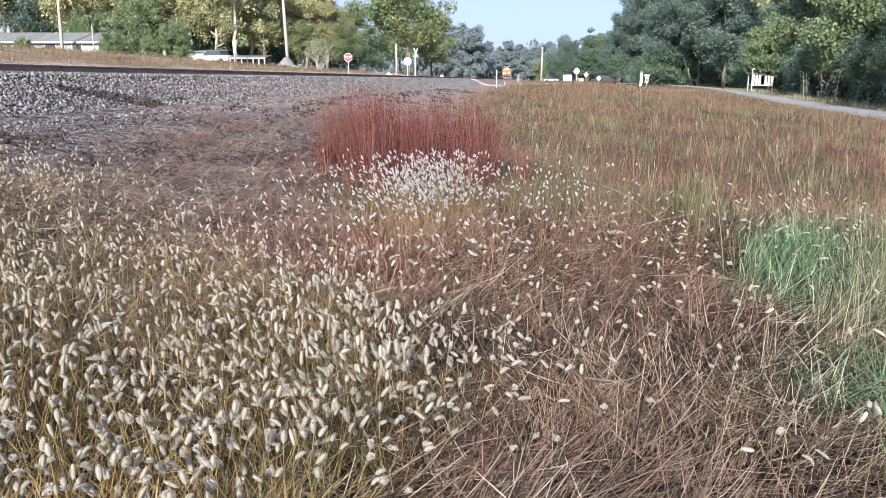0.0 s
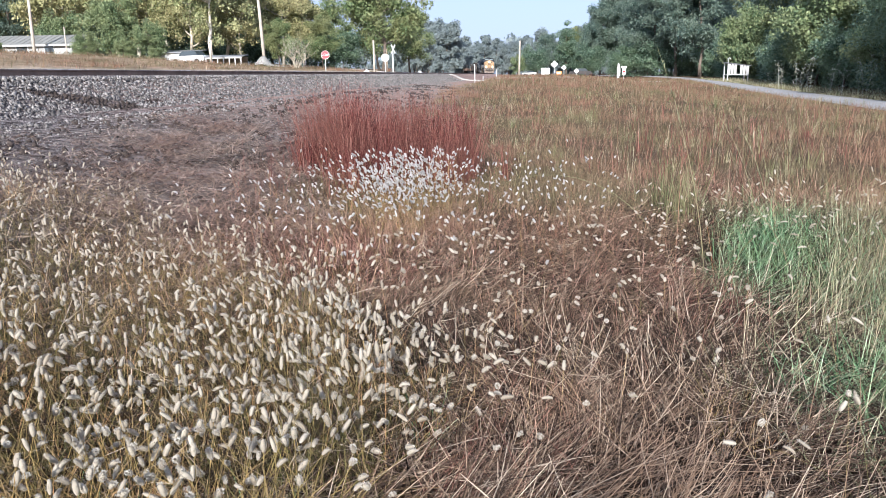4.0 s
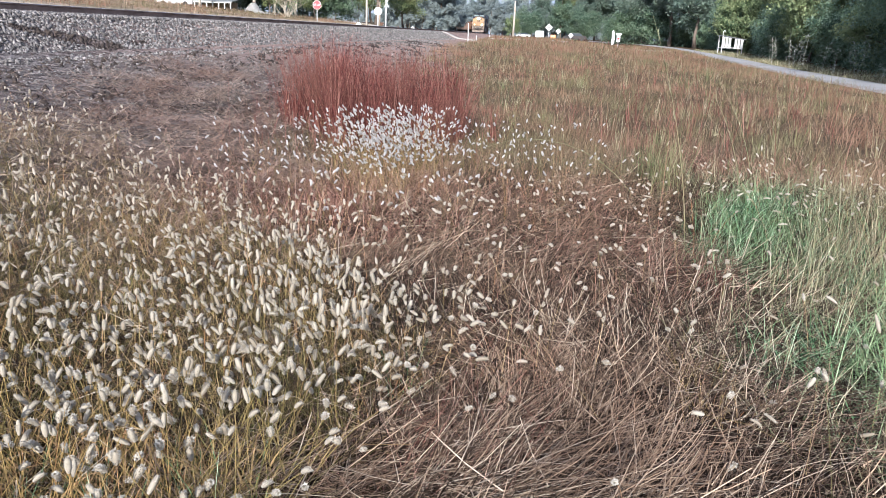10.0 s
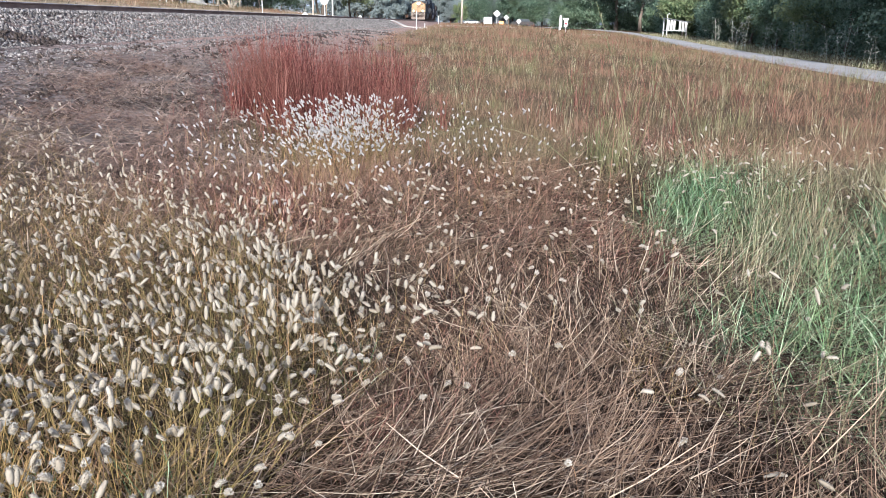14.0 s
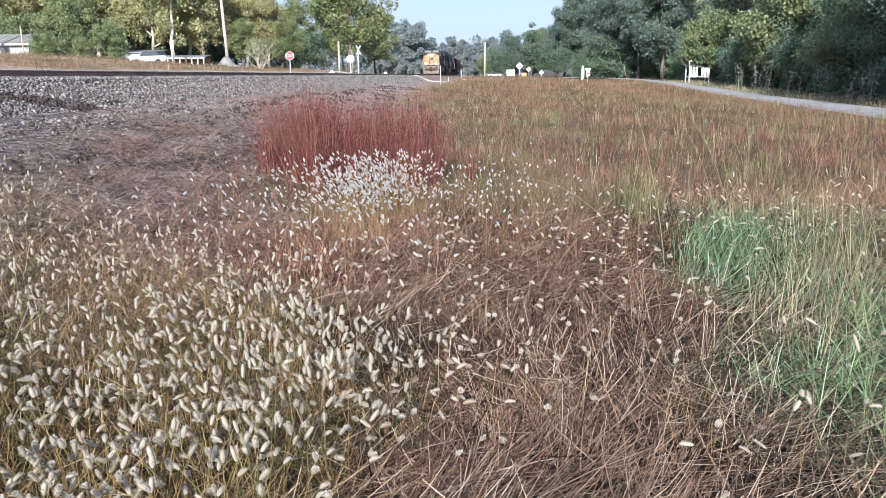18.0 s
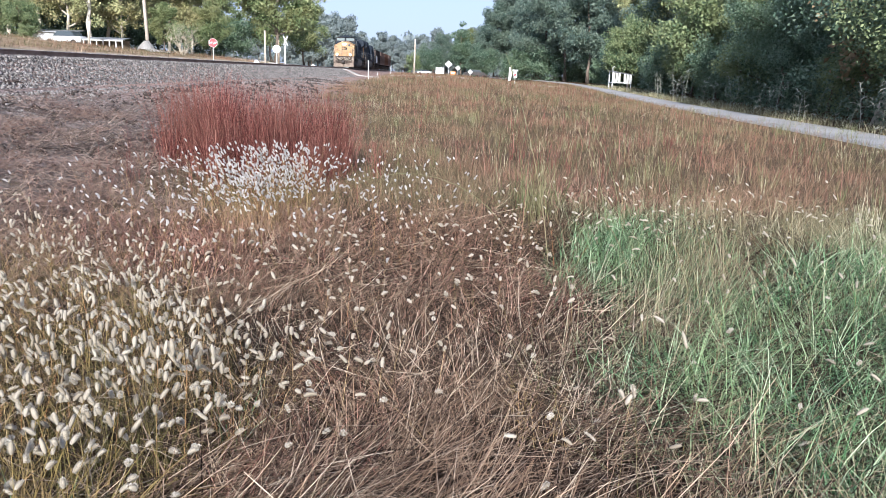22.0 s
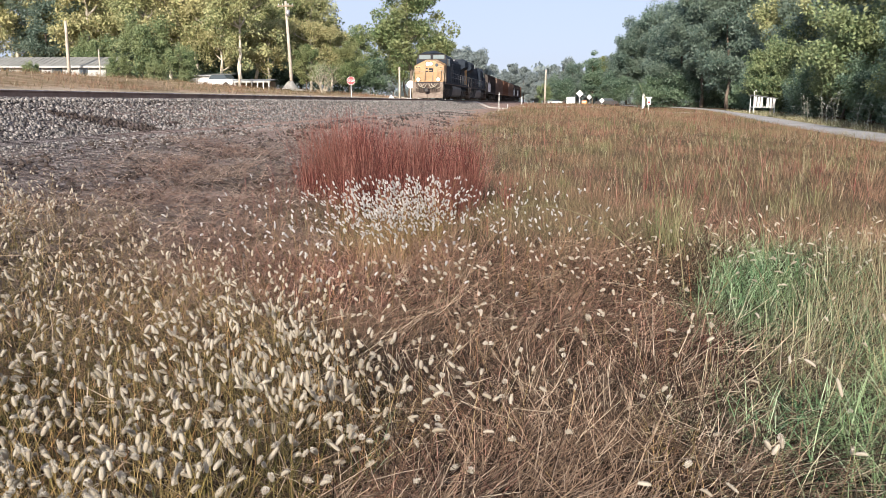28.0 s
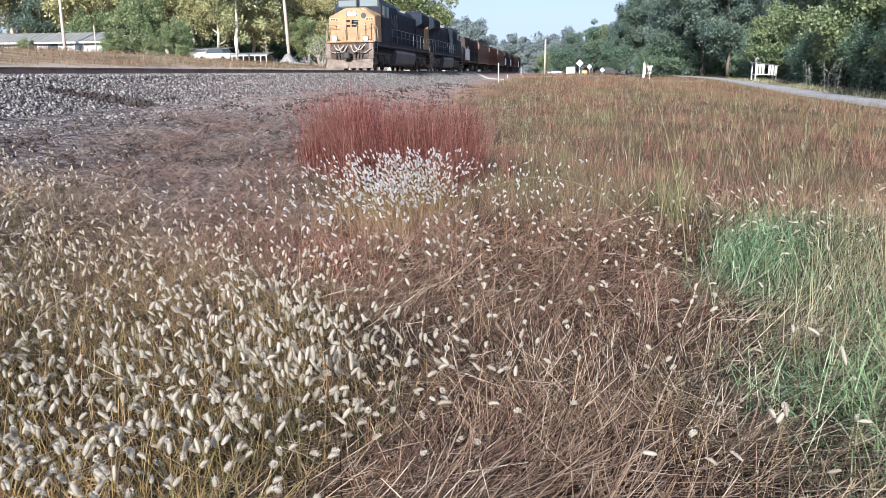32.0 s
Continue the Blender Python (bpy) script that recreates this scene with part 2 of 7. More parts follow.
# leaves of the tall wood, greyed in colour in place of mist
M["leaf_mist"] = plant("mist_greyed_leaves", [(0, (0.075, 0.12, 0.095)), (0.5, (0.165, 0.235, 0.19)), (1, (0.33, 0.40, 0.33))], (0.22, 0.27, 0.19), 0.2, 0.45, 0.5, 0.5)
M["leaf_russet"] = plant("russet_leaves", [(0, (0.10, 0.07, 0.045)), (0.5, (0.27, 0.19, 0.12)), (1, (0.46, 0.36, 0.22))], (0.30, 0.24, 0.12), 0.5, 0.6, 0.35, 0.1)
# far leaves: morning haze is put into this grey-green colour
M["leaf_haze"] = plant("haze_paled_leaves", [(0, (0.27, 0.325, 0.325)), (0.6, (0.30, 0.35, 0.345)), (1, (0.33, 0.37, 0.36))], (0.31, 0.35, 0.335), 0.1, through=0.5)

# ---- mesh helpers ----
def part(name, bm, material, parent=None, label=""):
    me = bpy.data.meshes.new(name)
    bm.to_mesh(me)
    bm.free()
    for m in (material if isinstance(material, (list, tuple)) else [material]):
        me.materials.append(m)
    ob = new(name, me)
    if parent is not None:
        ob.parent = parent
    if label:
        ob["label"] = label
    return ob


def again(name, mesh, parent, m, label=""):
    """One more piece on a mesh that is already there."""
    ob = new(name, mesh)
    ob.parent = parent
    ob.matrix_basis = m
    if label:
        ob["label"] = label
    return ob


def soup(name, verts, tris, material, parent=None, smooth=False):
    """A mesh object from arrays of corners and triangles."""
    me = bpy.data.meshes.new(name)
    verts, tris = np.asarray(verts, np.float32).reshape(-1, 3), np.asarray(tris, np.int32).reshape(-1, 3)
    me.vertices.add(len(verts))
    me.vertices.foreach_set("co", verts.ravel())
    me.loops.add(tris.size)
    me.loops.foreach_set("vertex_index", tris.ravel())
    me.polygons.add(len(tris))
    me.polygons.foreach_set("loop_start", np.arange(0, tris.size, 3, dtype=np.int32))
    me.polygons.foreach_set("loop_total", np.full(len(tris), 3, np.int32))
    if smooth:
        me.polygons.foreach_set("use_smooth", np.ones(len(tris), bool))
    me.materials.append(material)
    me.update(calc_edges=True)
    ob = new(name, me)
    if parent is not None:
        ob.parent = parent
    return ob


def box(bm, x0, y0, z0, x1, y1, z1, mat=0, bevel=0.0):
    vs = [bm.verts.new((x, y, z)) for z in (z0, z1) for x, y in ((x0, y0), (x1, y0), (x1, y1), (x0, y1))]
    fs = [bm.faces.new([vs[i] for i in f]) for f in ((3, 2, 1, 0), (4, 5, 6, 7), (0, 1, 5, 4), (1, 2, 6, 5), (2, 3, 7, 6), (3, 0, 4, 7))]
    for f in fs:
        f.material_index = mat
    if bevel:
        edges = list({e for f in fs for e in f.edges})
        made = bmesh.ops.bevel(bm, geom=edges, offset=bevel, segments=1, affect="EDGES")
        for f in made["faces"]:
            f.material_index = mat
    return vs


def tube(bm, points, radii, n=8, mat=0, cap=True):
    """A round bar through points, with a radius at each."""
    points = [Vector(p) for p in points]
    rings, side = [], None
    for i, p in enumerate(points):
        d = (points[min(i + 1, len(points) - 1)] - points[max(i - 1, 0)]).normalized()
        if side is None:
            side = d.orthogonal().normalized()
        side = (side - d * side.dot(d)).normalized()
        up = d.cross(side)
        r = radii[i] if isinstance(radii, (list, tuple)) else radii
        rings.append([bm.verts.new(p + (side * math.cos(a) + up * math.sin(a)) * r) for a in (2 * math.pi * k / n for k in range(n))])
    faces = []
    for a, b in zip(rings, rings[1:]):
        faces += [bm.faces.new((a[k], a[(k + 1) % n], b[(k + 1) % n], b[k])) for k in range(n)]
    if cap:
        faces += [bm.faces.new(list(reversed(rings[0]))), bm.faces.new(rings[-1])]
    for f in faces:
        f.material_index, f.smooth = mat, len(f.verts) == 4
    return rings


def prism(bm, profile, axis, a, b, mat=0, shrink=None):
    """A closed profile of (u, v) pushed from a to b along axis ('x' or 'y'); shrink gives another profile at b."""
    def at(u, v, w):
        return (w, u, v) if axis == "x" else (u, w, v)
    one = [bm.verts.new(at(u, v, a)) for u, v in profile]
    two = [bm.verts.new(at(u, v, b)) for u, v in (shrink or profile)]
    n = len(one)
    fs = [bm.faces.new(one), bm.faces.new(list(reversed(two)))]
    fs += [bm.faces.new((one[k], two[k], two[(k + 1) % n], one[(k + 1) % n])) for k in range(n)]
    for f in fs:
        f.material_index = mat
    return fs


def done(bm):
    bmesh.ops.recalc_face_normals(bm, faces=bm.faces)
    return bm


def empty(name, m=None):
    ob = new(name)
    ob.empty_display_size = 0.3
    if m is not None:
        ob.matrix_basis = m
    return ob


# ---- the lie of the land ----
def step(v, a, b):
    t = np.clip((v - a) / (b - a), 0, 1)
    return t * t * (3 - 2 * t)


TRACK_X, CURVE_AT, CURVE_R, RAIL_Z = -12.8, 212.0, 400.0, 1.86


def track_at(s):
    """Place and heading (towards greater s) on the track's middle line at s metres along."""
    if s <= CURVE_AT:
        return TRACK_X, s, 0.0
    a = (s - CURVE_AT) / CURVE_R
    return TRACK_X - CURVE_R * (1 - math.cos(a)), CURVE_AT + CURVE_R * math.sin(a), a


def track_line(y):
    """The track's x at y, for arrays."""
    a = np.arcsin(np.clip((y - CURVE_AT) / CURVE_R, 0, 0.95))
    return TRACK_X - CURVE_R * (1 - np.cos(a))


def road_line(y):
    return 9.6 + 0.093 * np.minimum(y, 115) - 0.0022 * np.clip(y - 115, 0, 400) ** 2


PROFILE_D = np.array([-900, -45, -37, -16, -8, -5.0, -3.4, -1.75, 1.75, 3.4, 5.2, 7.6, 10.5, 900])
PROFILE_Z = np.array([1.6, 2.0, 1.95, 1.2, 0.55, -0.15, -0.25, 0.0, 0.0, -0.78, -0.86, -1.3, -1.62, -1.62])


def ground_z(x, y):
    """Height of the ground: the field, the embankment of the track, the bank beyond it, the road."""
    x, y = np.asarray(x, float), np.asarray(y, float)
    d = x - track_line(y)
    rise_mid = 0.55 * step(y, 8, 60) + 0.62 * step(y, 50, 125)
    rise_right = 0.28 * step(y, 45, 95) + 0.5 * step(y, 90, 160)
    right = step(x, 3, 13)
    base = rise_mid * (1 - right) + rise_right * right
    bank = np.interp(d, PROFILE_D, PROFILE_Z) + 1.62
    bank = np.where(d < -5, 1.47 + (bank - 1.47) * (1 - 0.6 * step(y, 110, 170)), bank)
    bank = bank + 0.5 * step(-d, 10, 24) * (1 - step(y, 58, 78)) * (1 - step(-d, 30, 44))
    near = 1 - step(d, 5.2, 10.5)
    z = np.where(d < 5.2, np.maximum(bank, 0), bank + base * (1 - near))
    z = np.where(d < 3.4, bank, np.maximum(z, base * step(d, 3.4, 8)))
    lump = 0.05 * np.sin(x * 1.3 + 0.7 * np.sin(y * 0.9)) * np.sin(y * 0.8 + 0.5 * np.sin(x * 1.1))
    # shallow ridges in the bare strip beside the track
    z = z + 0.06 * np.sin(2.2 * d + 0.8 * np.sin(0.6 * y)) * np.sin(0.9 * y + 0.7 * d) * step(d, 3.9, 5.2) * (1 - step(d, 8.0, 9.6)) * (1 - step(y, 40, 60))
    return z + lump * step(d, 4, 8) * (1 - step(np.abs(x - road_line(y)) * -1, -4, -2.6))


def far_spaced(near, far, first, grow):
    out, s = [near], first
    while out[-1] < far:
        out.append(out[-1] + s)
        s *= grow
    return out


def ground():
    xs = sorted(set([-v for v in far_spaced(62, 900, 2.5, 1.25)] + list(np.arange(-61.2, -18, 1.2)) + list(np.arange(-18, 26, 0.6)) + far_spaced(26, 900, 1.5, 1.25)))
    ys = sorted(set([-v for v in far_spaced(4, 500, 3, 1.3)] + list(np.arange(-4, 40, 0.8)) + far_spaced(40, 260, 2.0, 1.02) + far_spaced(262, 2600, 12, 1.25)))
    gx, gy = np.meshgrid(xs, ys)
    v = np.stack([gx, gy, ground_z(gx, gy)], -1).reshape(-1, 3)
    n, m = len(xs), len(ys)
    i = (np.arange(m - 1)[:, None] * n + np.arange(n - 1)[None]).ravel()
    tris = np.concatenate([np.stack([i, i + 1, i + n + 1], 1), np.stack([i, i + n + 1, i + n], 1)])
    mat, nt, b = nodes_of("soil_and_turf")
    g = nt.nodes.new("ShaderNodeNewGeometry")
    sep = nt.nodes.new("ShaderNodeSeparateXYZ")
    nt.links.new(g.outputs["Position"], sep.inputs[0])
    wob = nt.nodes.new("ShaderNodeMath")
    wob.operation = "MULTIPLY_ADD"
    nt.links.new(noise_of(nt, 0.55, 5, 0.7), wob.inputs[0])
    wob.inputs[1].default_value = 3.2
    nt.links.new(sep.outputs["X"], wob.inputs[2])
    big, small, grain = noise_of(nt, 0.35, 5, 0.65), noise_of(nt, 5.0, 6, 0.7), noise_of(nt, 38.0, 3, 0.7)
    # near turf is almost black: shade under the grass is in its colour
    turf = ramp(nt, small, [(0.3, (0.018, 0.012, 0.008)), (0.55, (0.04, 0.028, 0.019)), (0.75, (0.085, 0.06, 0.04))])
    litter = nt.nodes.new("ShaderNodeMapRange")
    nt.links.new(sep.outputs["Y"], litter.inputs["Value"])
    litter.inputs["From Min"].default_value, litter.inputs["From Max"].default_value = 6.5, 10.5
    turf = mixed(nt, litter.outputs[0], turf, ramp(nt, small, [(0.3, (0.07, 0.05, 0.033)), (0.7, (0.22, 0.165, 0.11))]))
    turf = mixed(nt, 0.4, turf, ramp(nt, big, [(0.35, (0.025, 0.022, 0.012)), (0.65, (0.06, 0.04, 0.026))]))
    dirt = ramp(nt, small, [(0.36, (0.03, 0.025, 0.024)), (0.48, (0.12, 0.103, 0.096)), (0.62, (0.27, 0.235, 0.22))])
    dirt = mixed(nt, 0.6, dirt, ramp(nt, grain, [(0.34, (0.22, 0.22, 0.22)), (0.66, (0.78, 0.78, 0.78))]), "OVERLAY")
    # farther dirt turns tan-pink, a sunlit strip put into the colour
    lit_strip = nt.nodes.new("ShaderNodeMapRange")
    nt.links.new(sep.outputs["Y"], lit_strip.inputs["Value"])
    lit_strip.inputs["From Min"].default_value, lit_strip.inputs["From Max"].default_value = 13.0, 24.0
    dirt = mixed(nt, lit_strip.outputs[0], dirt, ramp(nt, small, [(0.32, (0.14, 0.095, 0.078)), (0.5, (0.29, 0.21, 0.175)), (0.68, (0.42, 0.32, 0.27))]))
    # sandy bank, its tan lightened for the sun that falls there
    lit = mixed(nt, 0.6, ramp(nt, small, [(0.36, (0.09, 0.06, 0.038)), (0.64, (0.34, 0.25, 0.165))]), ramp(nt, big, [(0.4, (0.16, 0.13, 0.06)), (0.6, (0.42, 0.32, 0.22))]))

    def band(lo, hi):
        r = nt.nodes.new("ShaderNodeMapRange")
        nt.links.new(wob.outputs[0], r.inputs["Value"])
        r.inputs["From Min"].default_value, r.inputs["From Max"].default_value = lo, hi
        return r.outputs[0]
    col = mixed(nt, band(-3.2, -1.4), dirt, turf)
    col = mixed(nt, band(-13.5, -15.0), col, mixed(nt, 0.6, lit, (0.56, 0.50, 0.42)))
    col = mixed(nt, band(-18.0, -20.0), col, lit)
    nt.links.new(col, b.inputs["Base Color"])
    b.inputs["Roughness"].default_value = 0.95
    b.inputs["Specular IOR Level"].default_value = 0.02
    bumped(nt, b, small, 1.0, 0.12)
    return tagged(soup("ground", v, tris, mat, smooth=True), "brown field soil, grey trackside dirt and a sandy bank", "ground", kind="structure")


ground()


def strip(name, pts, half, lift, mat, label, category):
    """A road laid on the ground along a line of points, with a crown and thin sides."""
    bm = bmesh.new()
    rows = []
    for i, (x, y) in enumerate(pts):
        a, c = pts[max(i - 1, 0)], pts[min(i + 1, len(pts) - 1)]
        d = Vector((c[0] - a[0], c[1] - a[1])).normalized()
        row = []
        for k in (-1, -1, -0.5, 0, 0.5, 1, 1):
            px, py = x + d.y * k * half, y - d.x * k * half
            z = float(ground_z(px, py)) + lift + 0.03 * (1 - k * k)
            row.append([px, py, z])
        row[0][2] -= 0.3
        row[-1][2] -= 0.3
        rows.append([bm.verts.new(p) for p in row])
    for a, b in zip(rows, rows[1:]):
        for k in range(6):
            bm.faces.new((a[k], a[k + 1], b[k + 1], b[k])).smooth = True
    return tagged(part(name, done(bm), mat), label, category, kind="structure")


# road width and offset are set to fit the camera's view
strip("road", [(float(road_line(y)) + 1.4, y) for y in np.arange(-60, 175, 2.0)], 1.2, 0.06, M["asphalt"], "pale grey asphalt country road beside the field, narrowed to fit the view", "road")
strip("crossing_drive", [(x, 101.0 - 0.25 * x if x > -12.8 else 104.2) for x in np.arange(-60, 17, 1.2)], 2.0, 0.05, M["gravel"], "pale gravel drive over the railway crossing", "road")

# ---- the railway ----
def rail_mesh(side, y0, y1):
    bm = bmesh.new()
    prof = [(-0.075, 0), (0.075, 0), (0.075, 0.014), (0.012, 0.035), (0.012, 0.125), (0.037, 0.14), (0.037, 0.172), (0.028, 0.178), (-0.028, 0.178), (-0.037, 0.172), (-0.037, 0.14), (-0.012, 0.125), (-0.012, 0.035), (-0.075, 0.014)]
    s, prev = y0, None
    while s <= y1:
        x, y, a = track_at(s)
        ring = [bm.verts.new((x + (side * 0.755 + u) * math.cos(a), y + (side * 0.755 + u) * math.sin(a), RAIL_Z - 0.178 + v)) for u, v in prof]
        if prev:
            for k in range(len(prof)):
                f = bm.faces.new((prev[k], prev[(k + 1) % len(prof)], ring[(k + 1) % len(prof)], ring[k]))
                f.material_index = 1 if 6 <= k <= 8 else 0
        prev = ring
        s += 40.0 if s < CURVE_AT - 40 else (CURVE_AT - s if s < CURVE_AT else 6.0)
    return done(bm)


def railway():
    track = tagged(empty("railway_track", pose(0, 0, 0)), "single railway track with rusty rails on dark wooden ties", "railway track")
    for side in (-1, 1):
        part("rail", rail_mesh(side, -60, 420), [M["rail_side"], M["rail_top"]], track, "rusty steel rail with a worn bright top")
    bm = bmesh.new()
    box(bm, -1.3, -0.115, -0.17, 1.3, 0.115, 0, 0, 0.012)
    for x in (-0.755, 0.755):
        box(bm, x - 0.17, -0.09, 0, x + 0.17, 0.09, 0.012, 1)
        for u in (-0.1, 0.1):
            box(bm, x + u - 0.015, -0.06, 0.012, x + u + 0.015, -0.03, 0.04, 1)
    first = part("tie", done(bm), [M["tie"], M["steel_dark"]], track)
    top = RAIL_Z - 0.19
    rng = random.Random(4)
    spots = [2.0 + 0.55 * k for k in range(300)]
    for k, s in enumerate(spots):
        m = pose(TRACK_X + rng.uniform(-0.03, 0.03), s + rng.uniform(-0.02, 0.02), top, 0, 0, rng.uniform(-1.2, 1.2))
        if k == 0:
            first.matrix_basis = m
        else:
            again("tie", first.data, track, m)
    bm = bmesh.new()
    for s in np.arange(spots[-1] + 0.55, 300, 0.55):
        x, y, a = track_at(s)
        vs = box(bm, -1.3, -0.115, -0.17, 1.3, 0.115, 0)
        bmesh.ops.transform(bm, matrix=pose(x, y, top, 0, 0, math.degrees(a)), verts=vs)
    tagged(part("far_ties", done(bm), M["tie"], track), kind="stuff")


railway()


def stones(rng, n, spots, size, material, name, label):
    """Broken stones: bent octahedra, each turned and squeezed its own way."""
    base = np.array([[1, 0, 0], [-1, 0, 0], [0, 1, 0], [0, -1, 0], [0, 0, 1], [0, 0, -1]], float)
    tri = np.array([[0, 2, 4], [2, 1, 4], [1, 3, 4], [3, 0, 4], [2, 0, 5], [1, 2, 5], [3, 1, 5], [0, 3, 5]])
    s = size[:, None, None] * rng.uniform(0.65, 1.35, (n, 6, 1)) * base[None]
    s = s + size[:, None, None] * rng.uniform(-0.35, 0.35, (n, 6, 3))
    a = rng.uniform(0, 2 * np.pi, n)
    c, d = np.cos(a)[:, None], np.sin(a)[:, None]
    x, y = s[..., 0] * c - s[..., 1] * d, s[..., 0] * d + s[..., 1] * c
    tilt = rng.uniform(-0.9, 0.9, n)[:, None]
    y, z = y * np.cos(tilt) - s[..., 2] * np.sin(tilt), y * np.sin(tilt) + s[..., 2] * np.cos(tilt)
    v = np.stack([x, y, z], -1) + spots[:, None]
    return tagged(soup(name, v, tri[None] + 6 * np.arange(n)[:, None, None], material), label, "gravel", kind="stuff")


def ballast():
    m, nt, b = nodes_of("grey_ballast_stone")
    g = nt.nodes.new("ShaderNodeNewGeometry")
    col = ramp(nt, g.outputs["Random Per Island"], [(0, (0.075, 0.069, 0.065)), (0.4, (0.145, 0.134, 0.126)), (0.75, (0.225, 0.21, 0.197)), (1, (0.36, 0.335, 0.31))])
    grain = noise_of(nt, 60, 3, 0.7)
    col = mixed(nt, 0.4, col, ramp(nt, grain, [(0.3, (0.2, 0.2, 0.2)), (0.7, (0.8, 0.8, 0.8))]), "OVERLAY")
    nt.links.new(col, b.inputs["Base Color"])
    b.inputs["Roughness"].default_value = 0.9
    b.inputs["Specular IOR Level"].default_value = 0.08
    rng = np.random.default_rng(11)
    n = 50000
    y = 8 + 90 * rng.random(n) ** 1.9
    d = rng.uniform(-1.6, 4.0, n)
    d = np.where(rng.random(n) < 0.6, rng.uniform(0.7, 3.8, n), d)
    # the toe thins out into the dirt, and a bare muddy streak runs down the slope
    keep = (d < 3.3) | (rng.random(n) < 0.5)
    line = 2.35 + 0.40 * (y - 14.8)
    streak = (np.abs(d - line) < 0.13 + 0.13 * np.clip(y - 14.8, 0, 1.5)) & (y > 14.6) & (y < 17.4)
    streak |= (np.abs(d - 2.98) < 0.07) & (y > 18.1) & (y < 18.9)
    mud = keep & streak
    md, my = d[mud], y[mud]
    keep &= ~streak
    d, y = d[keep], y[keep]
    x = TRACK_X + d
    size = rng.uniform(0.019, 0.040, len(x)) * (1 + 0.010 * y)
    z = ground_z(x, y) + size * 0.25 + np.where(np.abs(d) < 1.35, 0.03, 0.0)
    stones(rng, len(x), np.stack([x, y, z], 1), size, m, "ballast", "grey and pale crushed stone ballast under the track")
    soil = surface("damp_dark_soil", (0.035, 0.028, 0.024), (0.085, 0.068, 0.058), 4, 0.95, 0, 40, 0.6, local=False)
    size = rng.uniform(0.02, 0.05, len(md))
    stones(rng, len(md), np.stack([TRACK_X + md, my, ground_z(TRACK_X + md, my) + size * 0.2], 1), size, soil, "mud_streak", "dark damp clods spilled down the ballast")
    n = 10000
    y = 6 + 64 * rng.random(n) ** 1.7
    d = 3.2 + 4.6 * rng.random(n) ** 1.3
    x = TRACK_X + d
    size = rng.uniform(0.008, 0.026, n) * (1 + 0.014 * y)
    stones(rng, n, np.stack([x, y, ground_z(x, y) + size * 0.2], 1), size, m, "scattered_stones", "loose grey stones scattered on trackside dirt")
    # lumps of dark soil and dead turf along the foot of the ballast
    n = 4500
    y = 5 + 55 * rng.random(n) ** 1.5
    d = 3.3 + 5.2 * rng.random(n)
    k = np.sin(0.8 * y + 1.4 * d) * np.sin(2.1 * d - 0.35 * y) + 0.5 * rng.random(n) > 0.25
    y, d = y[k], d[k]
    size = rng.uniform(0.015, 0.055, len(y)) * (1 + 0.012 * y)
    stones(rng, len(y), np.stack([TRACK_X + d, y, ground_z(TRACK_X + d, y) + size * 0.15], 1), size, soil, "soil_clods", "dark clods of soil and turf beside the ballast")


ballast()

# ---- the train ----
SPEED = 6.95


def wheelset(parent, y, r=0.5, mesh=None):
    if mesh is not None:
        return again("wheelset", mesh, parent, pose(0, y, r))
    bm = bmesh.new()
    tube(bm, [(-1.05, 0, 0), (1.05, 0, 0)], 0.085, 8)
    for s in (-1, 1):
        tube(bm, [(s * 0.69, 0, 0), (s * 0.715, 0, 0), (s * 0.72, 0, 0), (s * 0.81, 0, 0)], [r + 0.028, r + 0.028, r, r - 0.006], 20)
        tube(bm, [(s * 0.81, 0, 0), (s * 0.86, 0, 0)], [0.2, 0.14], 10)
        for k in range(3):
            a = k * 2.094
            tube(bm, [(s * 0.812, 0.3 * math.cos(a), 0.3 * math.sin(a)), (s * 0.822, 0.3 * math.cos(a), 0.3 * math.sin(a))], 0.07, 8)
    ob = part("wheelset", done(bm), M["truck"], parent)
    ob.matrix_basis = pose(0, y, r)
    return ob


def loco_truck(parent, y):
    """A three-axle truck: side frames with journal boxes, springs and brake gear."""
    bm = bmesh.new()
    for s in (-1, 1):
        prism(bm, [(-2.75, 0.62), (-2.3, 0.42), (-1.2, 0.42), (-0.9, 0.56), (0.9, 0.56), (1.2, 0.42), (2.3, 0.42), (2.75, 0.62), (2.6, 0.95), (1.3, 1.0), (0, 0.9), (-1.3, 1.0), (-2.6, 0.95)], "x", s * 1.0, s * 1.14)
        for a in (-1.85, 0, 1.85):
            box(bm, s * 1.12, a - 0.22, 0.34, s * 1.26, a + 0.22, 0.78, 0, 0.03)
            tube(bm, [(s * 1.25, a, 0.53), (s * 1.31, a, 0.53)], 0.15, 10)
        for a in (-0.95, 0.95):
            for u in (-0.14, 0.14):
                tube(bm, [(s * 1.2, a + u, 0.5), (s * 1.2, a + u, 1.05)], 0.085, 8)
            tube(bm, [(s * 1.28, a - 0.5, 0.95), (s * 1.28, a + 0.45, 0.6)], 0.035, 6)
        box(bm, s * 1.14, -2.7, 0.98, s * 1.24, 2.7, 1.1, 0)
    box(bm, -1.0, -2.4, 0.7, 1.0, 2.4, 1.0)
    bmesh.ops.translate(bm, verts=bm.verts, vec=(0, y, 0))
    return part("truck_frame", done(bm), M["truck"], parent, "dusty grey steel truck side frames")


def rail_run(bm, pts, r=0.022):
    tube(bm, pts, r, 6)


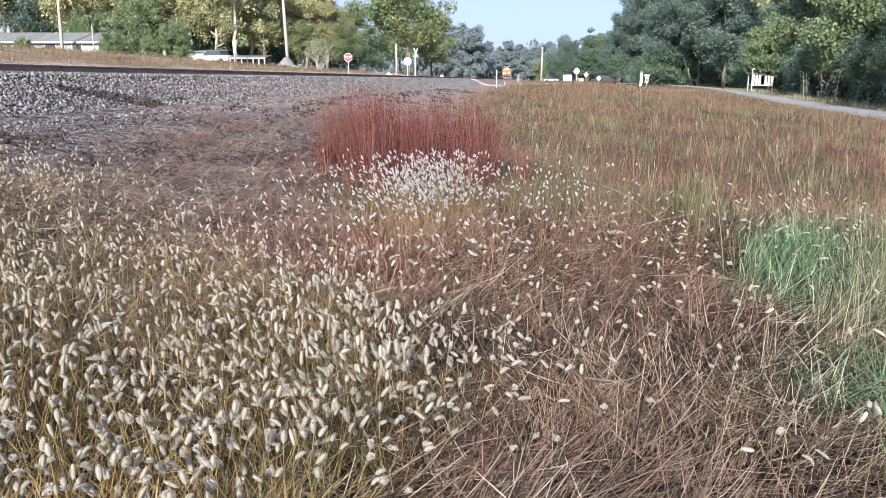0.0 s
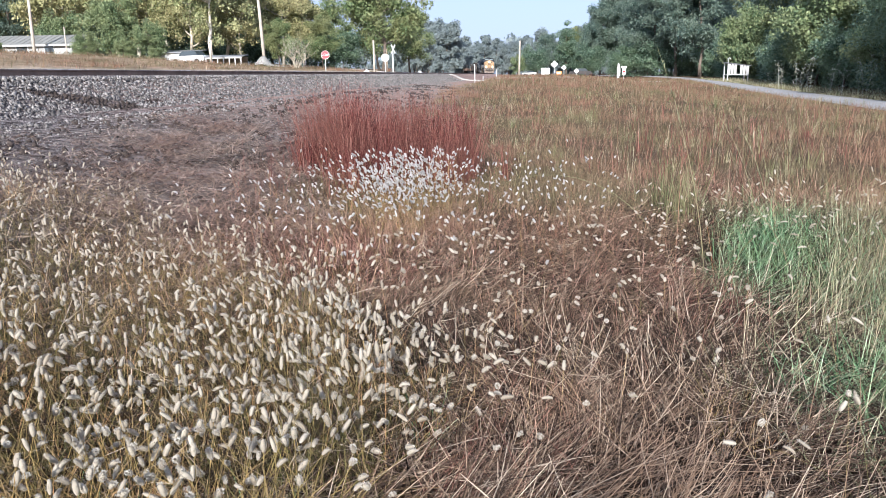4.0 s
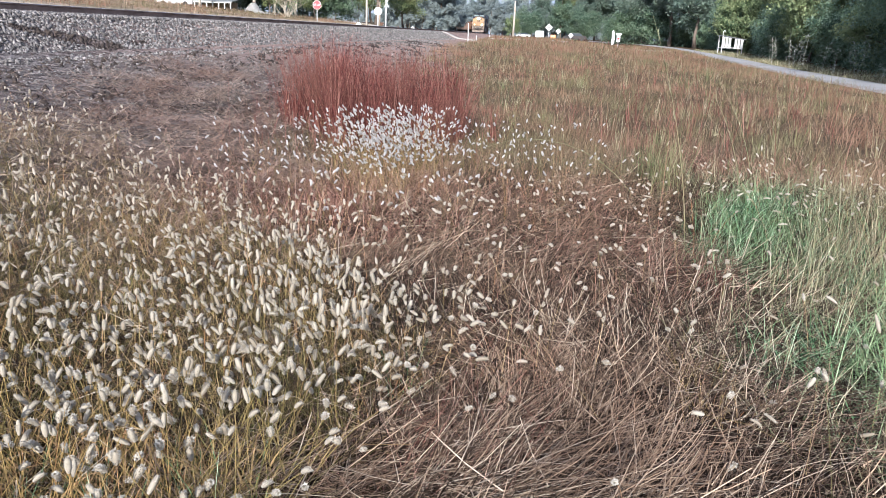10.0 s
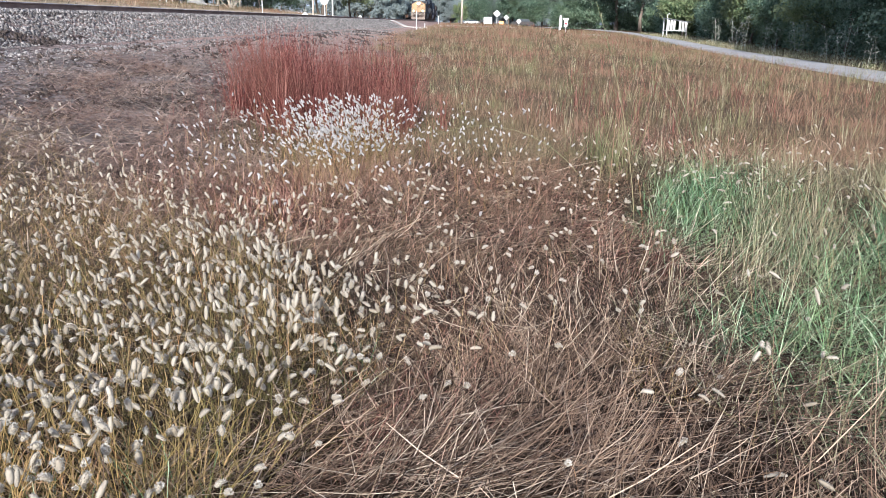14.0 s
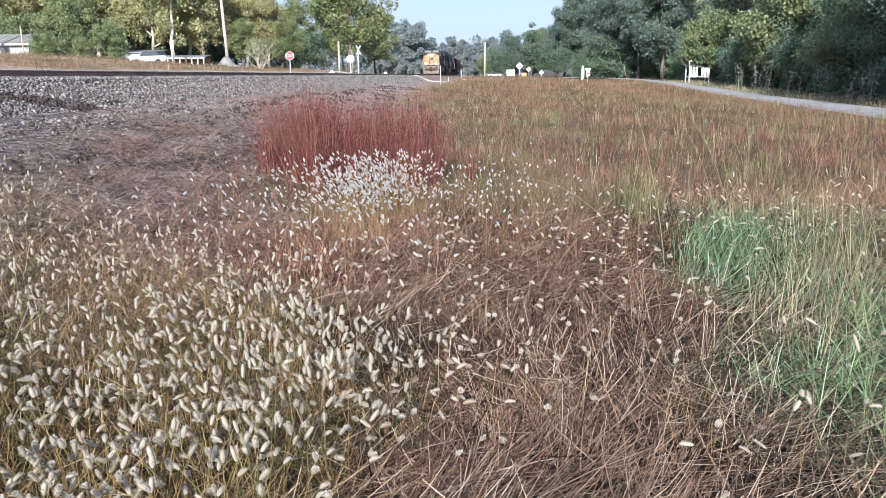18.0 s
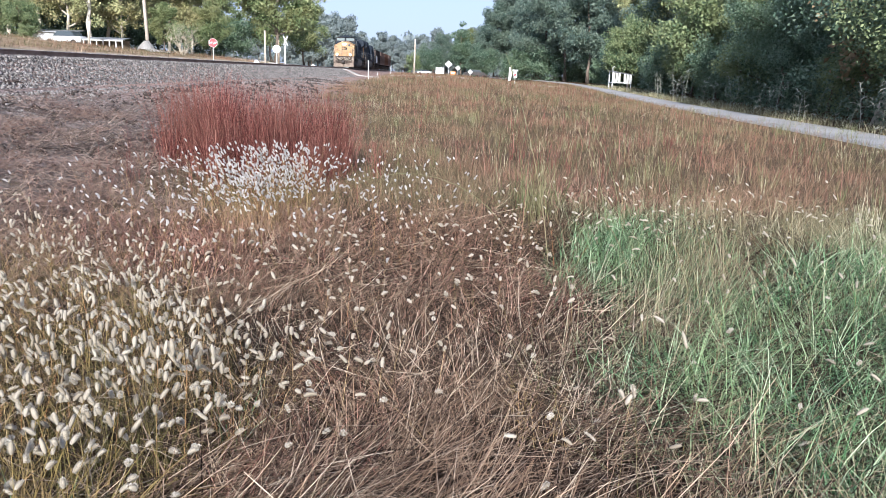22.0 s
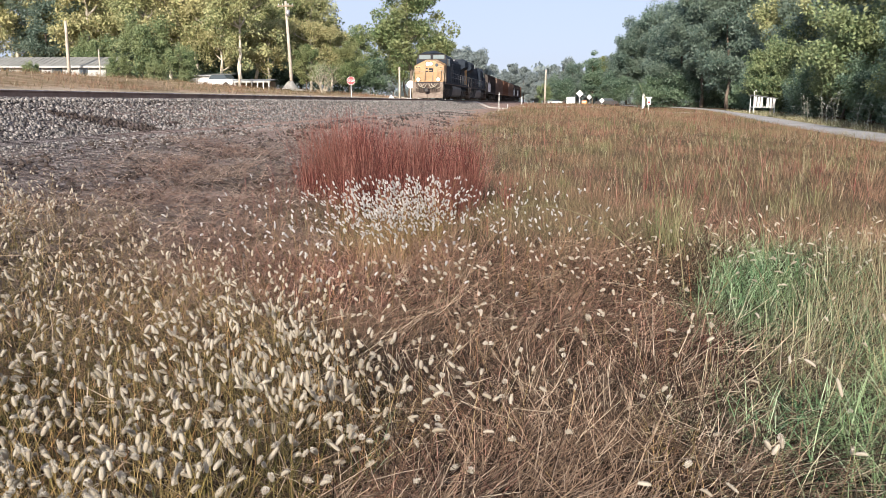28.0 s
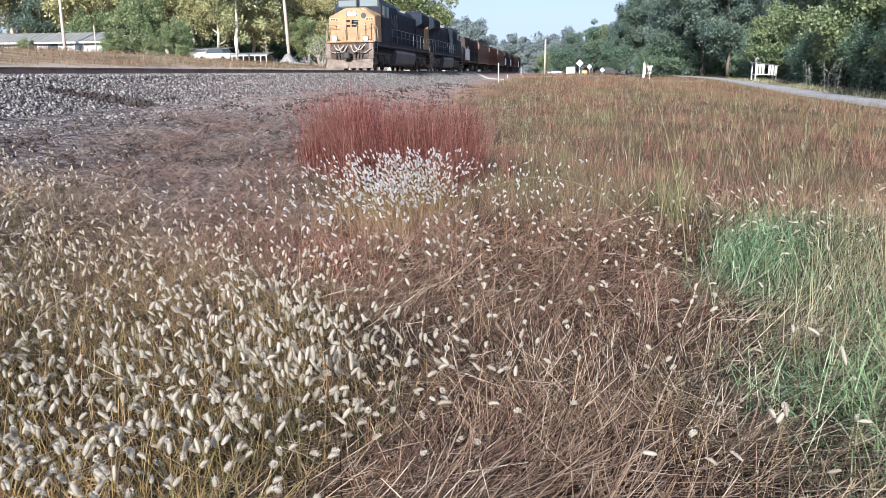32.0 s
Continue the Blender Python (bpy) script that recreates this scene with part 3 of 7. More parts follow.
def locomotive(name, nose, label):
    """A six-axle wide-nose diesel, heading to -y, with its origin at rail height under its middle."""
    loco = tagged(empty(name), label, "locomotive", group="train")
    blue, yel = M["loco_blue"], M["loco_yellow"]
    bm = bmesh.new()
    box(bm, -1.52, -10.35, 1.42, 1.52, 10.35, 1.72, 0, 0.02)
    box(bm, -1.2, -10.2, 1.1, 1.2, 10.2, 1.45)
    part("deck", done(bm), blue, loco)
    # front and rear: pilot plate, plow, steps, coupler
    for s, nm in ((-1, "front"), (1, "rear")):
        bm = bmesh.new()
        box(bm, -1.45, min(s * 10.35, s * 10.5), 0.62, 1.45, max(s * 10.35, s * 10.5), 1.6, 0, 0.02)
        for u in (-1, 1):
            for k in range(4):
                st = bmesh.new()
                box(st, min(u * 1.1, u * 1.5), s * 9.95 - 0.3, 0.4 + 0.32 * k, max(u * 1.1, u * 1.5), s * 9.95 + 0.3, 0.44 + 0.32 * k)
                part("step", done(st), M["plow"], loco, "dusty steel step")
            st = bmesh.new()
            box(st, min(u * 1.08, u * 1.12), s * 9.95 - 0.36, 0.35, max(u * 1.08, u * 1.12), s * 9.95 + 0.36, 1.5)
            part("step_well", done(st), M["pilot"], loco)
        part("pilot", done(bm), M["pilot"], loco, "dirty grey pilot plate")
        # plow: two blades meeting at a raised middle, with a lip
        for u in (-1, 1):
            bm = bmesh.new()
            vs = [bm.verts.new(q) for q in ((u * 0.01, s * 10.66, 0.58), (u * 1.46, s * 10.5, 0.70), (u * 1.48, s * 10.72, 0.12), (u * 0.01, s * 11.0, 0.12))]
            ws = [bm.verts.new((v.co.x, v.co.y - s * 0.04, v.co.z)) for v in vs]
            bm.faces.new(vs)
            bm.faces.new(list(reversed(ws)))
            for k in range(4):
                bm.faces.new((vs[k], ws[k], ws[(k + 1) % 4], vs[(k + 1) % 4]))
            part("plow_blade", done(bm), M["plow"], loco, "dusty brown plow blade")
            bm = bmesh.new()
            box(bm, min(u * 1.2, u * 1.5), min(s * 10.4, s * 10.56), 0.7, max(u * 1.2, u * 1.5), max(s * 10.4, s * 10.56), 1.62, 0, 0.02)
            part("corner_post", done(bm), M["plow"], loco, "dusty tan corner step post")
            bm = bmesh.new()
            for k in range(3):
                tube(bm, [(u * (0.42 + 0.2 * k), s * 10.54, 1.3), (u * (0.42 + 0.2 * k), s * 10.66, 1.05), (u * (0.40 + 0.2 * k), s * 10.62, 0.72)], 0.03, 6)
            tagged(part("brake_hose", done(bm), M["steel_dark"], loco), kind="stuff")
        bm = bmesh.new()
        box(bm, -0.16, min(s * 10.4, s * 11.0), 0.76, 0.16, max(s * 10.4, s * 11.0), 1.02, 0, 0.03)
        box(bm, -0.26, min(s * 10.9, s * 11.2), 0.7, 0.14, max(s * 10.9, s * 11.2), 1.08, 0, 0.05)
        part("coupler", done(bm), M["steel_dark"], loco)
        for u in (-1, 1):
            for a, b, drop in ((0.1, 0.7, 0.42), (0.32, 0.95, 0.3)):
                bm = bmesh.new()
                pts = [(u * (a + (b - a) * q), s * (10.55 + 0.25 * math.sin(math.pi * q)), 1.5 - drop * math.sin(math.pi * q)) for q in np.linspace(0, 1, 9)]
                tube(bm, pts, 0.042, 6)
                part("air_hose", done(bm), M["handrail"], loco, "pale looped air hose")
            bm = bmesh.new()
            tube(bm, [(u * 0.3, s * 10.56, 1.12), (u * 1.0, s * 10.66, 1.05), (u * 1.42, s * 10.66, 1.3)], 0.03, 6)
            part("cut_lever", done(bm), M["handrail"], loco)
    # nose, full width with a raked gabled top
    front = [(-1.47, 1.72), (1.47, 1.72), (1.47, 3.22), (0.42, 3.72), (-0.42, 3.72), (-1.47, 3.22)]
    back = [(-1.47, 1.72), (1.47, 1.72), (1.47, 3.42), (0.5, 3.9), (-0.5, 3.9), (-1.47, 3.42)]
    bm = bmesh.new()
    prism(bm, front, "y", -9.75, -8.1, 0, back)
    bmesh.ops.bevel(bm, geom=list(bm.edges), offset=0.035, segments=2, affect="EDGES")
    body = part("nose", done(bm), nose, loco, "faded yellow nose" if nose is yel else "")
    bm = bmesh.new()
    box(bm, -1.0, -9.78, 1.78, -0.35, -9.742, 3.1, 0, 0.01)
    part("nose_door", done(bm), nose, body)
    for x0, x1, z0, z1 in ((-0.36, -0.32, 1.85, 2.75), (0.34, 0.38, 1.85, 2.75), (-1.02, -0.95, 2.0, 2.12), (-1.02, -0.95, 2.6, 2.72), (0.85, 0.89, 1.85, 2.8), (1.2, 1.24, 1.85, 2.8)):
        bm = bmesh.new()
        box(bm, x0, -9.815, z0, x1, -9.79 if x0 < -0.9 else -9.752, z1)
        part("grab_iron", done(bm), M["steel_dark"], body)
    # a ledge under the nose, shadowing the pilot
    bm = bmesh.new()
    box(bm, -1.5, -10.42, 1.66, 1.5, -9.7, 1.76, 0, 0.02)
    part("front_walkway", done(bm), nose, loco)
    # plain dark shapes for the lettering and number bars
    bm = bmesh.new()
    for x0, x1, z0, z1 in ((-0.62, -0.12, 2.62, 2.74), (-0.66, -0.54, 2.62, 3.0), (-0.62, -0.12, 2.9, 3.02), (-0.02, 0.4, 2.62, 2.74), (0.28, 0.4, 2.62, 2.86), (-0.02, 0.4, 2.8, 2.9), (-0.02, 0.1, 2.8, 3.02), (-0.02, 0.42, 2.94, 3.02)):
        box(bm, x0, -9.768, z0, x1, -9.752, z1)
    part("nose_lettering", done(bm), blue, body, "dark blue bars on the nose")
    for u in (-1, 1):
        bm = bmesh.new()
        box(bm, u * 1.12 - 0.27, -9.775, 2.98, u * 1.12 + 0.27, -9.735, 3.16)
        part("number_board", done(bm), M["number_board"], body, "dull tan number board")
        bm = bmesh.new()
        for k in range(3):
            box(bm, u * 1.12 - 0.2 + 0.15 * k, -9.782, 3.02, u * 1.12 - 0.1 + 0.15 * k, -9.776, 3.12)
        tagged(part("number_bar", done(bm), M["steel_dark"], body), kind="stuff")
    # cab
    prof = [(-1.5, 1.72), (1.5, 1.72), (1.5, 4.05), (1.12, 4.5), (0.5, 4.64), (-0.5, 4.64), (-1.12, 4.5), (-1.5, 4.05)]
    bm = bmesh.new()
    prism(bm, prof, "y", -8.1, -5.35)
    bmesh.ops.bevel(bm, geom=list(bm.edges), offset=0.03, segments=1, affect="EDGES")
    cab = part("cab", done(bm), blue, loco, "dark blue cab")
    bm = bmesh.new()
    prism(bm, [(-1.16, 4.47), (1.16, 4.47), (0.52, 4.68), (-0.52, 4.68)], "y", -8.25, -5.3)
    box(bm, -0.3, -7.2, 4.66, 0.3, -6.2, 4.82, 0, 0.03)
    part("cab_roof", done(bm), blue, cab)
    for u in (-1, 1):
        bm = bmesh.new()
        box(bm, min(u * 0.06, u * 1.36), -8.13, 3.88, max(u * 0.06, u * 1.36), -8.09, 4.4)
        frame_part = part("window_frame", done(bm), M["steel_dark"], cab, "black rubber window surround")
        bm = bmesh.new()
        box(bm, min(u * 0.14, u * 1.26), -8.145, 3.97, max(u * 0.14, u * 1.26), -8.12, 4.33)
        part("windscreen", done(bm), M["window_pale"], cab)
        for y0 in (-7.75, -6.75):
            bm = bmesh.new()
            box(bm, min(u * 1.49, u * 1.525), y0, 3.3, max(u * 1.49, u * 1.525), y0 + 0.75, 4.0)
            part("side_window", done(bm), M["window_pale"], cab)
        bm = bmesh.new()
        box(bm, min(u * 1.5, u * 1.62), -7.9, 3.4, max(u * 1.5, u * 1.62), -7.85, 3.95)
        part("mirror", done(bm), M["steel_dark"], cab)
    # lights on the nose and beside the coupler
    bm = bmesh.new()
    for u in (-0.14, 0.14):
        tube(bm, [(u, -9.78, 3.4), (u, -9.7, 3.4)], 0.115, 12)
    part("headlight", done(bm), M["headlight"], body, "bright twin headlight")
    bm = bmesh.new()
    box(bm, -0.34, -9.77, 3.26, 0.34, -9.72, 3.56)
    part("headlight_housing", done(bm), M["loco_grey"], body)
    bm = bmesh.new()
    tube(bm, [(0.75, -9.775, 3.28), (0.75, -9.72, 3.28)], 0.17, 12)
    part("horn_window", done(bm), M["window"], body)
    for u in (-1, 1):
        bm = bmesh.new()
        tube(bm, [(u * 0.98, -10.4, 1.9), (u * 0.98, -10.3, 1.9)], 0.105, 12)
        part("ditch_light", done(bm), M["headlight"], loco, "lit ditch light")
        bm = bmesh.new()
        box(bm, u * 0.98 - 0.17, -10.36, 1.72, u * 0.98 + 0.17, -10.2, 2.07, 0, 0.02)
        part("ditch_light_box", done(bm), M["loco_grey"], loco)
    # long hood in its sections
    def block(nm, w, y0, y1, top, cham, mat, lb=""):
        bm = bmesh.new()
        prism(bm, [(-w, 1.72), (w, 1.72), (w, top - cham), (w - cham, top), (-w + cham, top), (-w, top - cham)], "y", y0, y1)
        bmesh.ops.bevel(bm, geom=list(bm.edges), offset=0.025, segments=1, affect="EDGES")
        return part(nm, done(bm), mat, loco, lb)
    block("equipment_cabinet", 1.42, -5.33, -2.9, 4.45, 0.32, blue)
    hood = block("hood", 0.98, -2.9, 6.1, 4.3, 0.25, blue)
    block("rear_hood", 1.05, 6.1, 9.95, 4.3, 0.2, blue)
    block("hood_end", 1.05, 9.97, 10.2, 4.3, 0.2, yel, "yellow hood end plate")
    bm = bmesh.new()
    box(bm, -0.02, 0, 1.95, 0.03, 0.7, 3.75, 0, 0.01)
    box(bm, 0.03, 0.58, 2.7, 0.05, 0.62, 2.9)
    for k in range(5):
        box(bm, 0.03, 0.1, 3.2 + 0.09 * k, 0.042, 0.55, 3.25 + 0.09 * k)
    door = None
    for u in (-1, 1):
        for x, y in [(0.97, -2.75 + 0.8 * k) for k in range(11)] + [(1.41, -5.2 + 0.76 * k) for k in range(3)]:
            m = pose(u * x, y + (0.7 if u < 0 else 0), 0, 0, 0, 180 if u < 0 else 0)
            if door is None:
                door = part("hood_door", done(bm), blue, hood)
                door.matrix_basis = m
            else:
                again("hood_door", door.data, hood, m)
    # pale strokes sprayed on the cabinet side
    bm = bmesh.new()
    rg = random.Random(12)
    for k in range(6):
        y = -5.1 + 0.36 * k
        tube(bm, [(1.46, y, 2.2 + rg.uniform(0, 0.3)), (1.462, y + 0.2, 3.0), (1.46, y + rg.uniform(-0.1, 0.3), 3.6 + rg.uniform(-0.3, 0.2))], 0.028, 5)
    tagged(part("sprayed_strokes", done(bm), M["loco_grey"], hood, "pale grey sprayed strokes"), kind="stuff")
    # bright stripe along the sill
    for u in (-1, 1):
        bm = bmesh.new()
        box(bm, min(u * 1.515, u * 1.53), -9.4, 1.5, max(u * 1.515, u * 1.53), 10.2, 1.58)
        part("sill_stripe", done(bm), M["pilot"], loco, "dusty pale sill stripe")
    bm = bmesh.new()
    prism(bm, [(-1.05, 3.5), (1.05, 3.5), (1.52, 3.75), (1.52, 4.45), (1.3, 4.68), (-1.3, 4.68), (-1.52, 4.45), (-1.52, 3.75)], "y", 6.3, 10.0)
    for u in (-1, 1):
        for k in range(9):
            box(bm, min(u * 1.51, u * 1.545), 6.45 + 0.39 * k, 3.85, max(u * 1.51, u * 1.545), 6.7 + 0.39 * k, 4.4)
    part("radiator", done(bm), blue, loco, "flared dark radiator section")
    bm = bmesh.new()
    box(bm, -0.6, 0.4, 4.28, 0.6, 1.9, 4.62, 0, 0.04)
    box(bm, -0.8, 3.2, 4.28, 0.8, 5.6, 4.5, 0, 0.04)
    box(bm, -0.9, -2.6, 4.28, 0.9, -0.6, 4.56, 0, 0.04)
    for u in (-0.5, 0.5):
        tube(bm, [(u, 7.4, 4.66), (u, 7.4, 4.74)], 0.5, 14)
        tube(bm, [(u, 8.9, 4.66), (u, 8.9, 4.74)], 0.5, 14)
    part("roof_gear", done(bm), M["loco_grey"], hood)
    bm = bmesh.new()
    prism(bm, [(-1.38, 0.5), (-1.2, 0.3), (1.2, 0.3), (1.38, 0.5), (1.5, 1.15), (1.38, 1.42), (-1.38, 1.42), (-1.5, 1.15)], "y", -3.6, 3.6)
    bmesh.ops.bevel(bm, geom=list(bm.edges), offset=0.04, segments=1, affect="EDGES")
    part("fuel_tank", done(bm), M["tank"], loco, "dusty grey fuel tank")
    bm = bmesh.new()
    for u in (-1, 1):
        tube(bm, [(u * 1.3, -3.4, 1.3), (u * 1.36, 3.4, 1.3)], 0.1, 8)
    part("air_pipes", done(bm), M["truck"], loco)
    # handrails
    for u in (-1, 1):
        bm = bmesh.new()
        posts = np.arange(-4.9, 10.3, 1.52)
        rail_run(bm, [(u * 1.49, y, 2.72) for y in posts])
        rail_run(bm, [(u * 1.49, y, 2.25) for y in posts], 0.015)
        for y in posts:
            rail_run(bm, [(u * 1.49, y, 1.7), (u * 1.49, y, 2.72)])
        part("side_handrail", done(bm), M["loco_grey"], loco)
        for s in (-1, 1):
            bm = bmesh.new()
            rail_run(bm, [(u * 1.5, s * 9.65, 1.0), (u * 1.6, s * 9.65, 1.9), (u * 1.6, s * 9.8, 2.5), (u * 1.45, s * 10.2, 2.75), (u * 0.9, s * 10.3, 2.7), (u * 0.45, s * 10.3, 2.65), (u * 0.4, s * 10.3, 1.7)])
            rail_run(bm, [(u * 1.5, s * 10.25, 0.9), (u * 1.52, s * 10.25, 2.1), (u * 1.4, s * 10.25, 2.72)])
            part("end_handrail", done(bm), M["handrail"], loco)
    for y in (-7.0, 7.0):
        loco_truck(loco, y)
    mesh = None
    for c in (-7.0, 7.0):
        for a in (-1.85, 0, 1.85):
            mesh = wheelset(loco, c + a, 0.53, mesh).data
    return loco


def hopper_car(paint, label, mark=False):
    """A ribbed open coal gondola on two trucks, origin at rail height under its middle."""
    car = tagged(empty("coal_car"), label, "rail car", group="train")
    bm = bmesh.new()
    L, w, top = 7.3, 1.5, 3.75
    for s in (-1, 1):
        box(bm, min(s * w, s * (w - 0.05)), -L, 1.2, max(s * w, s * (w - 0.05)), L, top)
        box(bm, min(s * (w + 0.06), s * (w - 0.1)), -L - 0.05, top - 0.02, max(s * (w + 0.06), s * (w - 0.1)), L + 0.05, top + 0.14)
        box(bm, min(s * (w + 0.05), s * (w - 0.1)), -L, 1.05, max(s * (w + 0.05), s * (w - 0.1)), L, 1.28)
        box(bm, -w, min(s * L, s * (L - 0.05)), 1.2, w, max(s * L, s * (L - 0.05)), top)
        box(bm, -w - 0.05, min(s * (L + 0.04), s * (L - 0.1)), top - 0.02, w + 0.05, max(s * (L + 0.04), s * (L - 0.1)), top + 0.14)
        for k in range(4):
            z = 1.6 + 0.55 * k
            box(bm, -w, min(s * L, s * (L + 0.07)), z, w, max(s * L, s * (L + 0.07)), z + 0.12)
    box(bm, -w, -L, 1.1, w, L, 1.3)
    body = part("body", done(bm), paint, car)
    bm = bmesh.new()
    box(bm, 0, -0.06, 1.2, 0.11, 0.06, 3.75, 0, 0.012)
    rib = None
    for s in (-1, 1):
        for k in range(11):
            m = pose(s * w, -L + 0.15 + k * (2 * L - 0.3) / 10, 0, 0, 0, 0 if s > 0 else 180)
            if rib is None:
                rib = part("rib", done(bm), paint, body)
                rib.matrix_basis = m
            else:
                again("rib", rib.data, body, m)
    bm = bmesh.new()
    box(bm, -0.3, -8.0, 0.75, 0.3, 8.0, 1.15)
    for s in (-1, 1):
        box(bm, -0.14, min(s * 7.9, s * 8.25), 0.78, 0.14, max(s * 7.9, s * 8.25), 1.02, 0, 0.03)
        box(bm, -1.3, s * 7.2 - 0.25, 0.95, 1.3, s * 7.2 + 0.25, 1.15)
        for u in (-1, 1):
            for k in range(5):
                tube(bm, [(u * 1.56, s * 7.0 - 0.2, 1.3 + 0.45 * k), (u * 1.56, s * 7.0 + 0.2, 1.3 + 0.45 * k)], 0.018, 5)
    part("underframe", done(bm), M["steel_dark"], car)
    bm = bmesh.new()
    rng = random.Random(8)
    cols = [[bm.verts.new((x, y, 3.3 + 0.38 * math.cos(x / 1.45 * 1.3) + rng.uniform(-0.08, 0.08))) for x in np.linspace(-1.44, 1.44, 7)] for y in np.linspace(-7.2, 7.2, 24)]
    for a, b in zip(cols, cols[1:]):
        for k in range(6):
            bm.faces.new((a[k], a[k + 1], b[k + 1], b[k]))
    part("coal_load", done(bm), M["steel_dark"], car, "heaped black coal")
    if mark:
        bm = bmesh.new()
        rng = random.Random(3)
        box(bm, 1.612, -6.9, 1.3, 1.616, -2.6, 2.6)
        for k in range(7):
            y = -6.9 + 0.62 * k
            z0, z1 = 1.3 + rng.uniform(0, 0.15), 2.75 + rng.uniform(-0.2, 0.35)
            prism(bm, [(y, z0), (y + 0.56, z0 + rng.uniform(-0.1, 0.15)), (y + 0.58, z1 - 0.3), (y + 0.3 + rng.uniform(-0.1, 0.2), z1), (y + 0.05, z1 - 0.15)], "x", 1.614, 1.622)
            box(bm, 1.614, y + 0.1, z0 + 0.35, 1.625, y + 0.75, z0 + 0.6)
        part("graffiti", done(bm), M["graffiti"], body, "white sprayed shapes")
    for y in (-5.6, 5.6):
        bm = bmesh.new()
        for s in (-1, 1):
            prism(bm, [(-1.2, 0.38), (-0.6, 0.35), (-0.3, 0.22), (0.3, 0.22), (0.6, 0.35), (1.2, 0.38), (1.15, 0.62), (0.45, 0.78), (-0.45, 0.78), (-1.15, 0.62)], "x", s * 0.95, s * 1.1)
            for u in (-0.15, 0, 0.15):
                tube(bm, [(s * 1.06, u, 0.26), (s * 1.06, u, 0.62)], 0.06, 6)
        box(bm, -1.0, -0.2, 0.4, 1.0, 0.2, 0.8)
        bmesh.ops.translate(bm, verts=bm.verts, vec=(0, y, 0))
        part("truck_frame", done(bm), M["truck"], car)
    mesh = None
    for y in (-6.5, -4.7, 4.7, 6.5):
        mesh = wheelset(car, y, 0.46, mesh).data
    return car


TRAIN = []          # thing, metres behind the front of the train, half its wheelbase, turned about


def make_train():
    lead = locomotive("lead_locomotive", M["loco_yellow"], "dark blue diesel locomotive with a yellow nose and lit headlights")
    TRAIN.append((lead, 9.75, 7.0, 0))
    second = locomotive("trailing_locomotive", M["loco_blue"], "dark blue diesel locomotive running backwards behind the first")
    TRAIN.append((second, 9.75 + 22.4, 7.0, 180))
    kinds = {"dark": hopper_car(M["car_dark"], "black ribbed coal car with white graffiti", True),
             "orange": hopper_car(M["car_orange"], "faded orange ribbed coal car"),
             "rust": hopper_car(M["car_rust"], "rust red ribbed coal car"),
             "black": hopper_car(M["car_dark"], "black ribbed coal car with pale marks", True)}
    used, at = set(), 9.75 + 22.4 + 11.2 + 8.25
    for k in ("dark", "orange", "rust", "orange", "dark", "black", "rust", "black", "black", "rust", "orange", "black", "rust", "black"):
        car = kinds[k] if k not in used else copy_thing(kinds[k], pose(0, 0, 0))
        used.add(k)
        TRAIN.append((car, at, 5.6, 0))
        at += 16.5


make_train()


def front_at(t):
    """How far along the track the nose of the first engine stands at t seconds."""
    return 47.5 + SPEED * (32.0 - t)


def on_track(s, half, turned):
    x0, y0, _ = track_at(s - half)
    x1, y1, _ = track_at(s + half)
    heading = math.degrees(math.atan2(-(x1 - x0), y1 - y0))
    return pose((x0 + x1) / 2, (y0 + y1) / 2, RAIL_Z, 0, 0, heading + turned)


def motions():
    for thing, behind, half, turned in TRAIN:
        walk(thing, [(t, on_track(front_at(t) + behind, half, turned)) for t in np.arange(0, 32.1, 2.0).tolist()])
    # the wheels of both engines and of the leading cars roll
    rows = np.arange(0, 32.01, 0.1)
    for thing, behind, half, turned in TRAIN[:5]:
        for w in [o for o in thing.children if o.name.startswith("wheelset")]:
            y, r = w.location.y, w.location.z
            way = -1 if turned else 1
            walk(w, [(float(t), pose(0, y, r, math.degrees(SPEED * t / r) * way, 0, 0)) for t in rows])

# ---- trees ----
def leaf_cloud(rng, centres, radii, count, size, flat=0.75):
    """Leaf sprays: bent quads strewn in clumps; returns corners and triangles."""
    n = len(centres)
    k = rng.integers(0, n, count)
    d = rng.normal(size=(count, 3))
    d /= np.linalg.norm(d, axis=1, keepdims=True)
    p = centres[k] + d * (radii[k] * rng.random(count) ** 0.45)[:, None] * np.array([1, 1, flat])
    u = rng.normal(size=(count, 3)) + d * 0.4
    u /= np.linalg.norm(u, axis=1, keepdims=True)
    w = np.cross(u, rng.normal(size=(count, 3)) + np.array([0, 0, 0.8]))
    w /= np.linalg.norm(w, axis=1, keepdims=True)
    s = size * rng.uniform(0.55, 1.35, count)[:, None]
    fold = np.cross(u, w) * s * 0.25
    v = np.stack([p - u * s * 0.7, p + w * s * 0.42 + fold, p + u * s * 0.75, p - w * s * 0.42 + fold], 1)
    i = 4 * np.arange(count)[:, None]
    return v.reshape(-1, 3), np.concatenate([i + [[0, 1, 2]], i + [[0, 2, 3]]], 1).reshape(-1, 3)


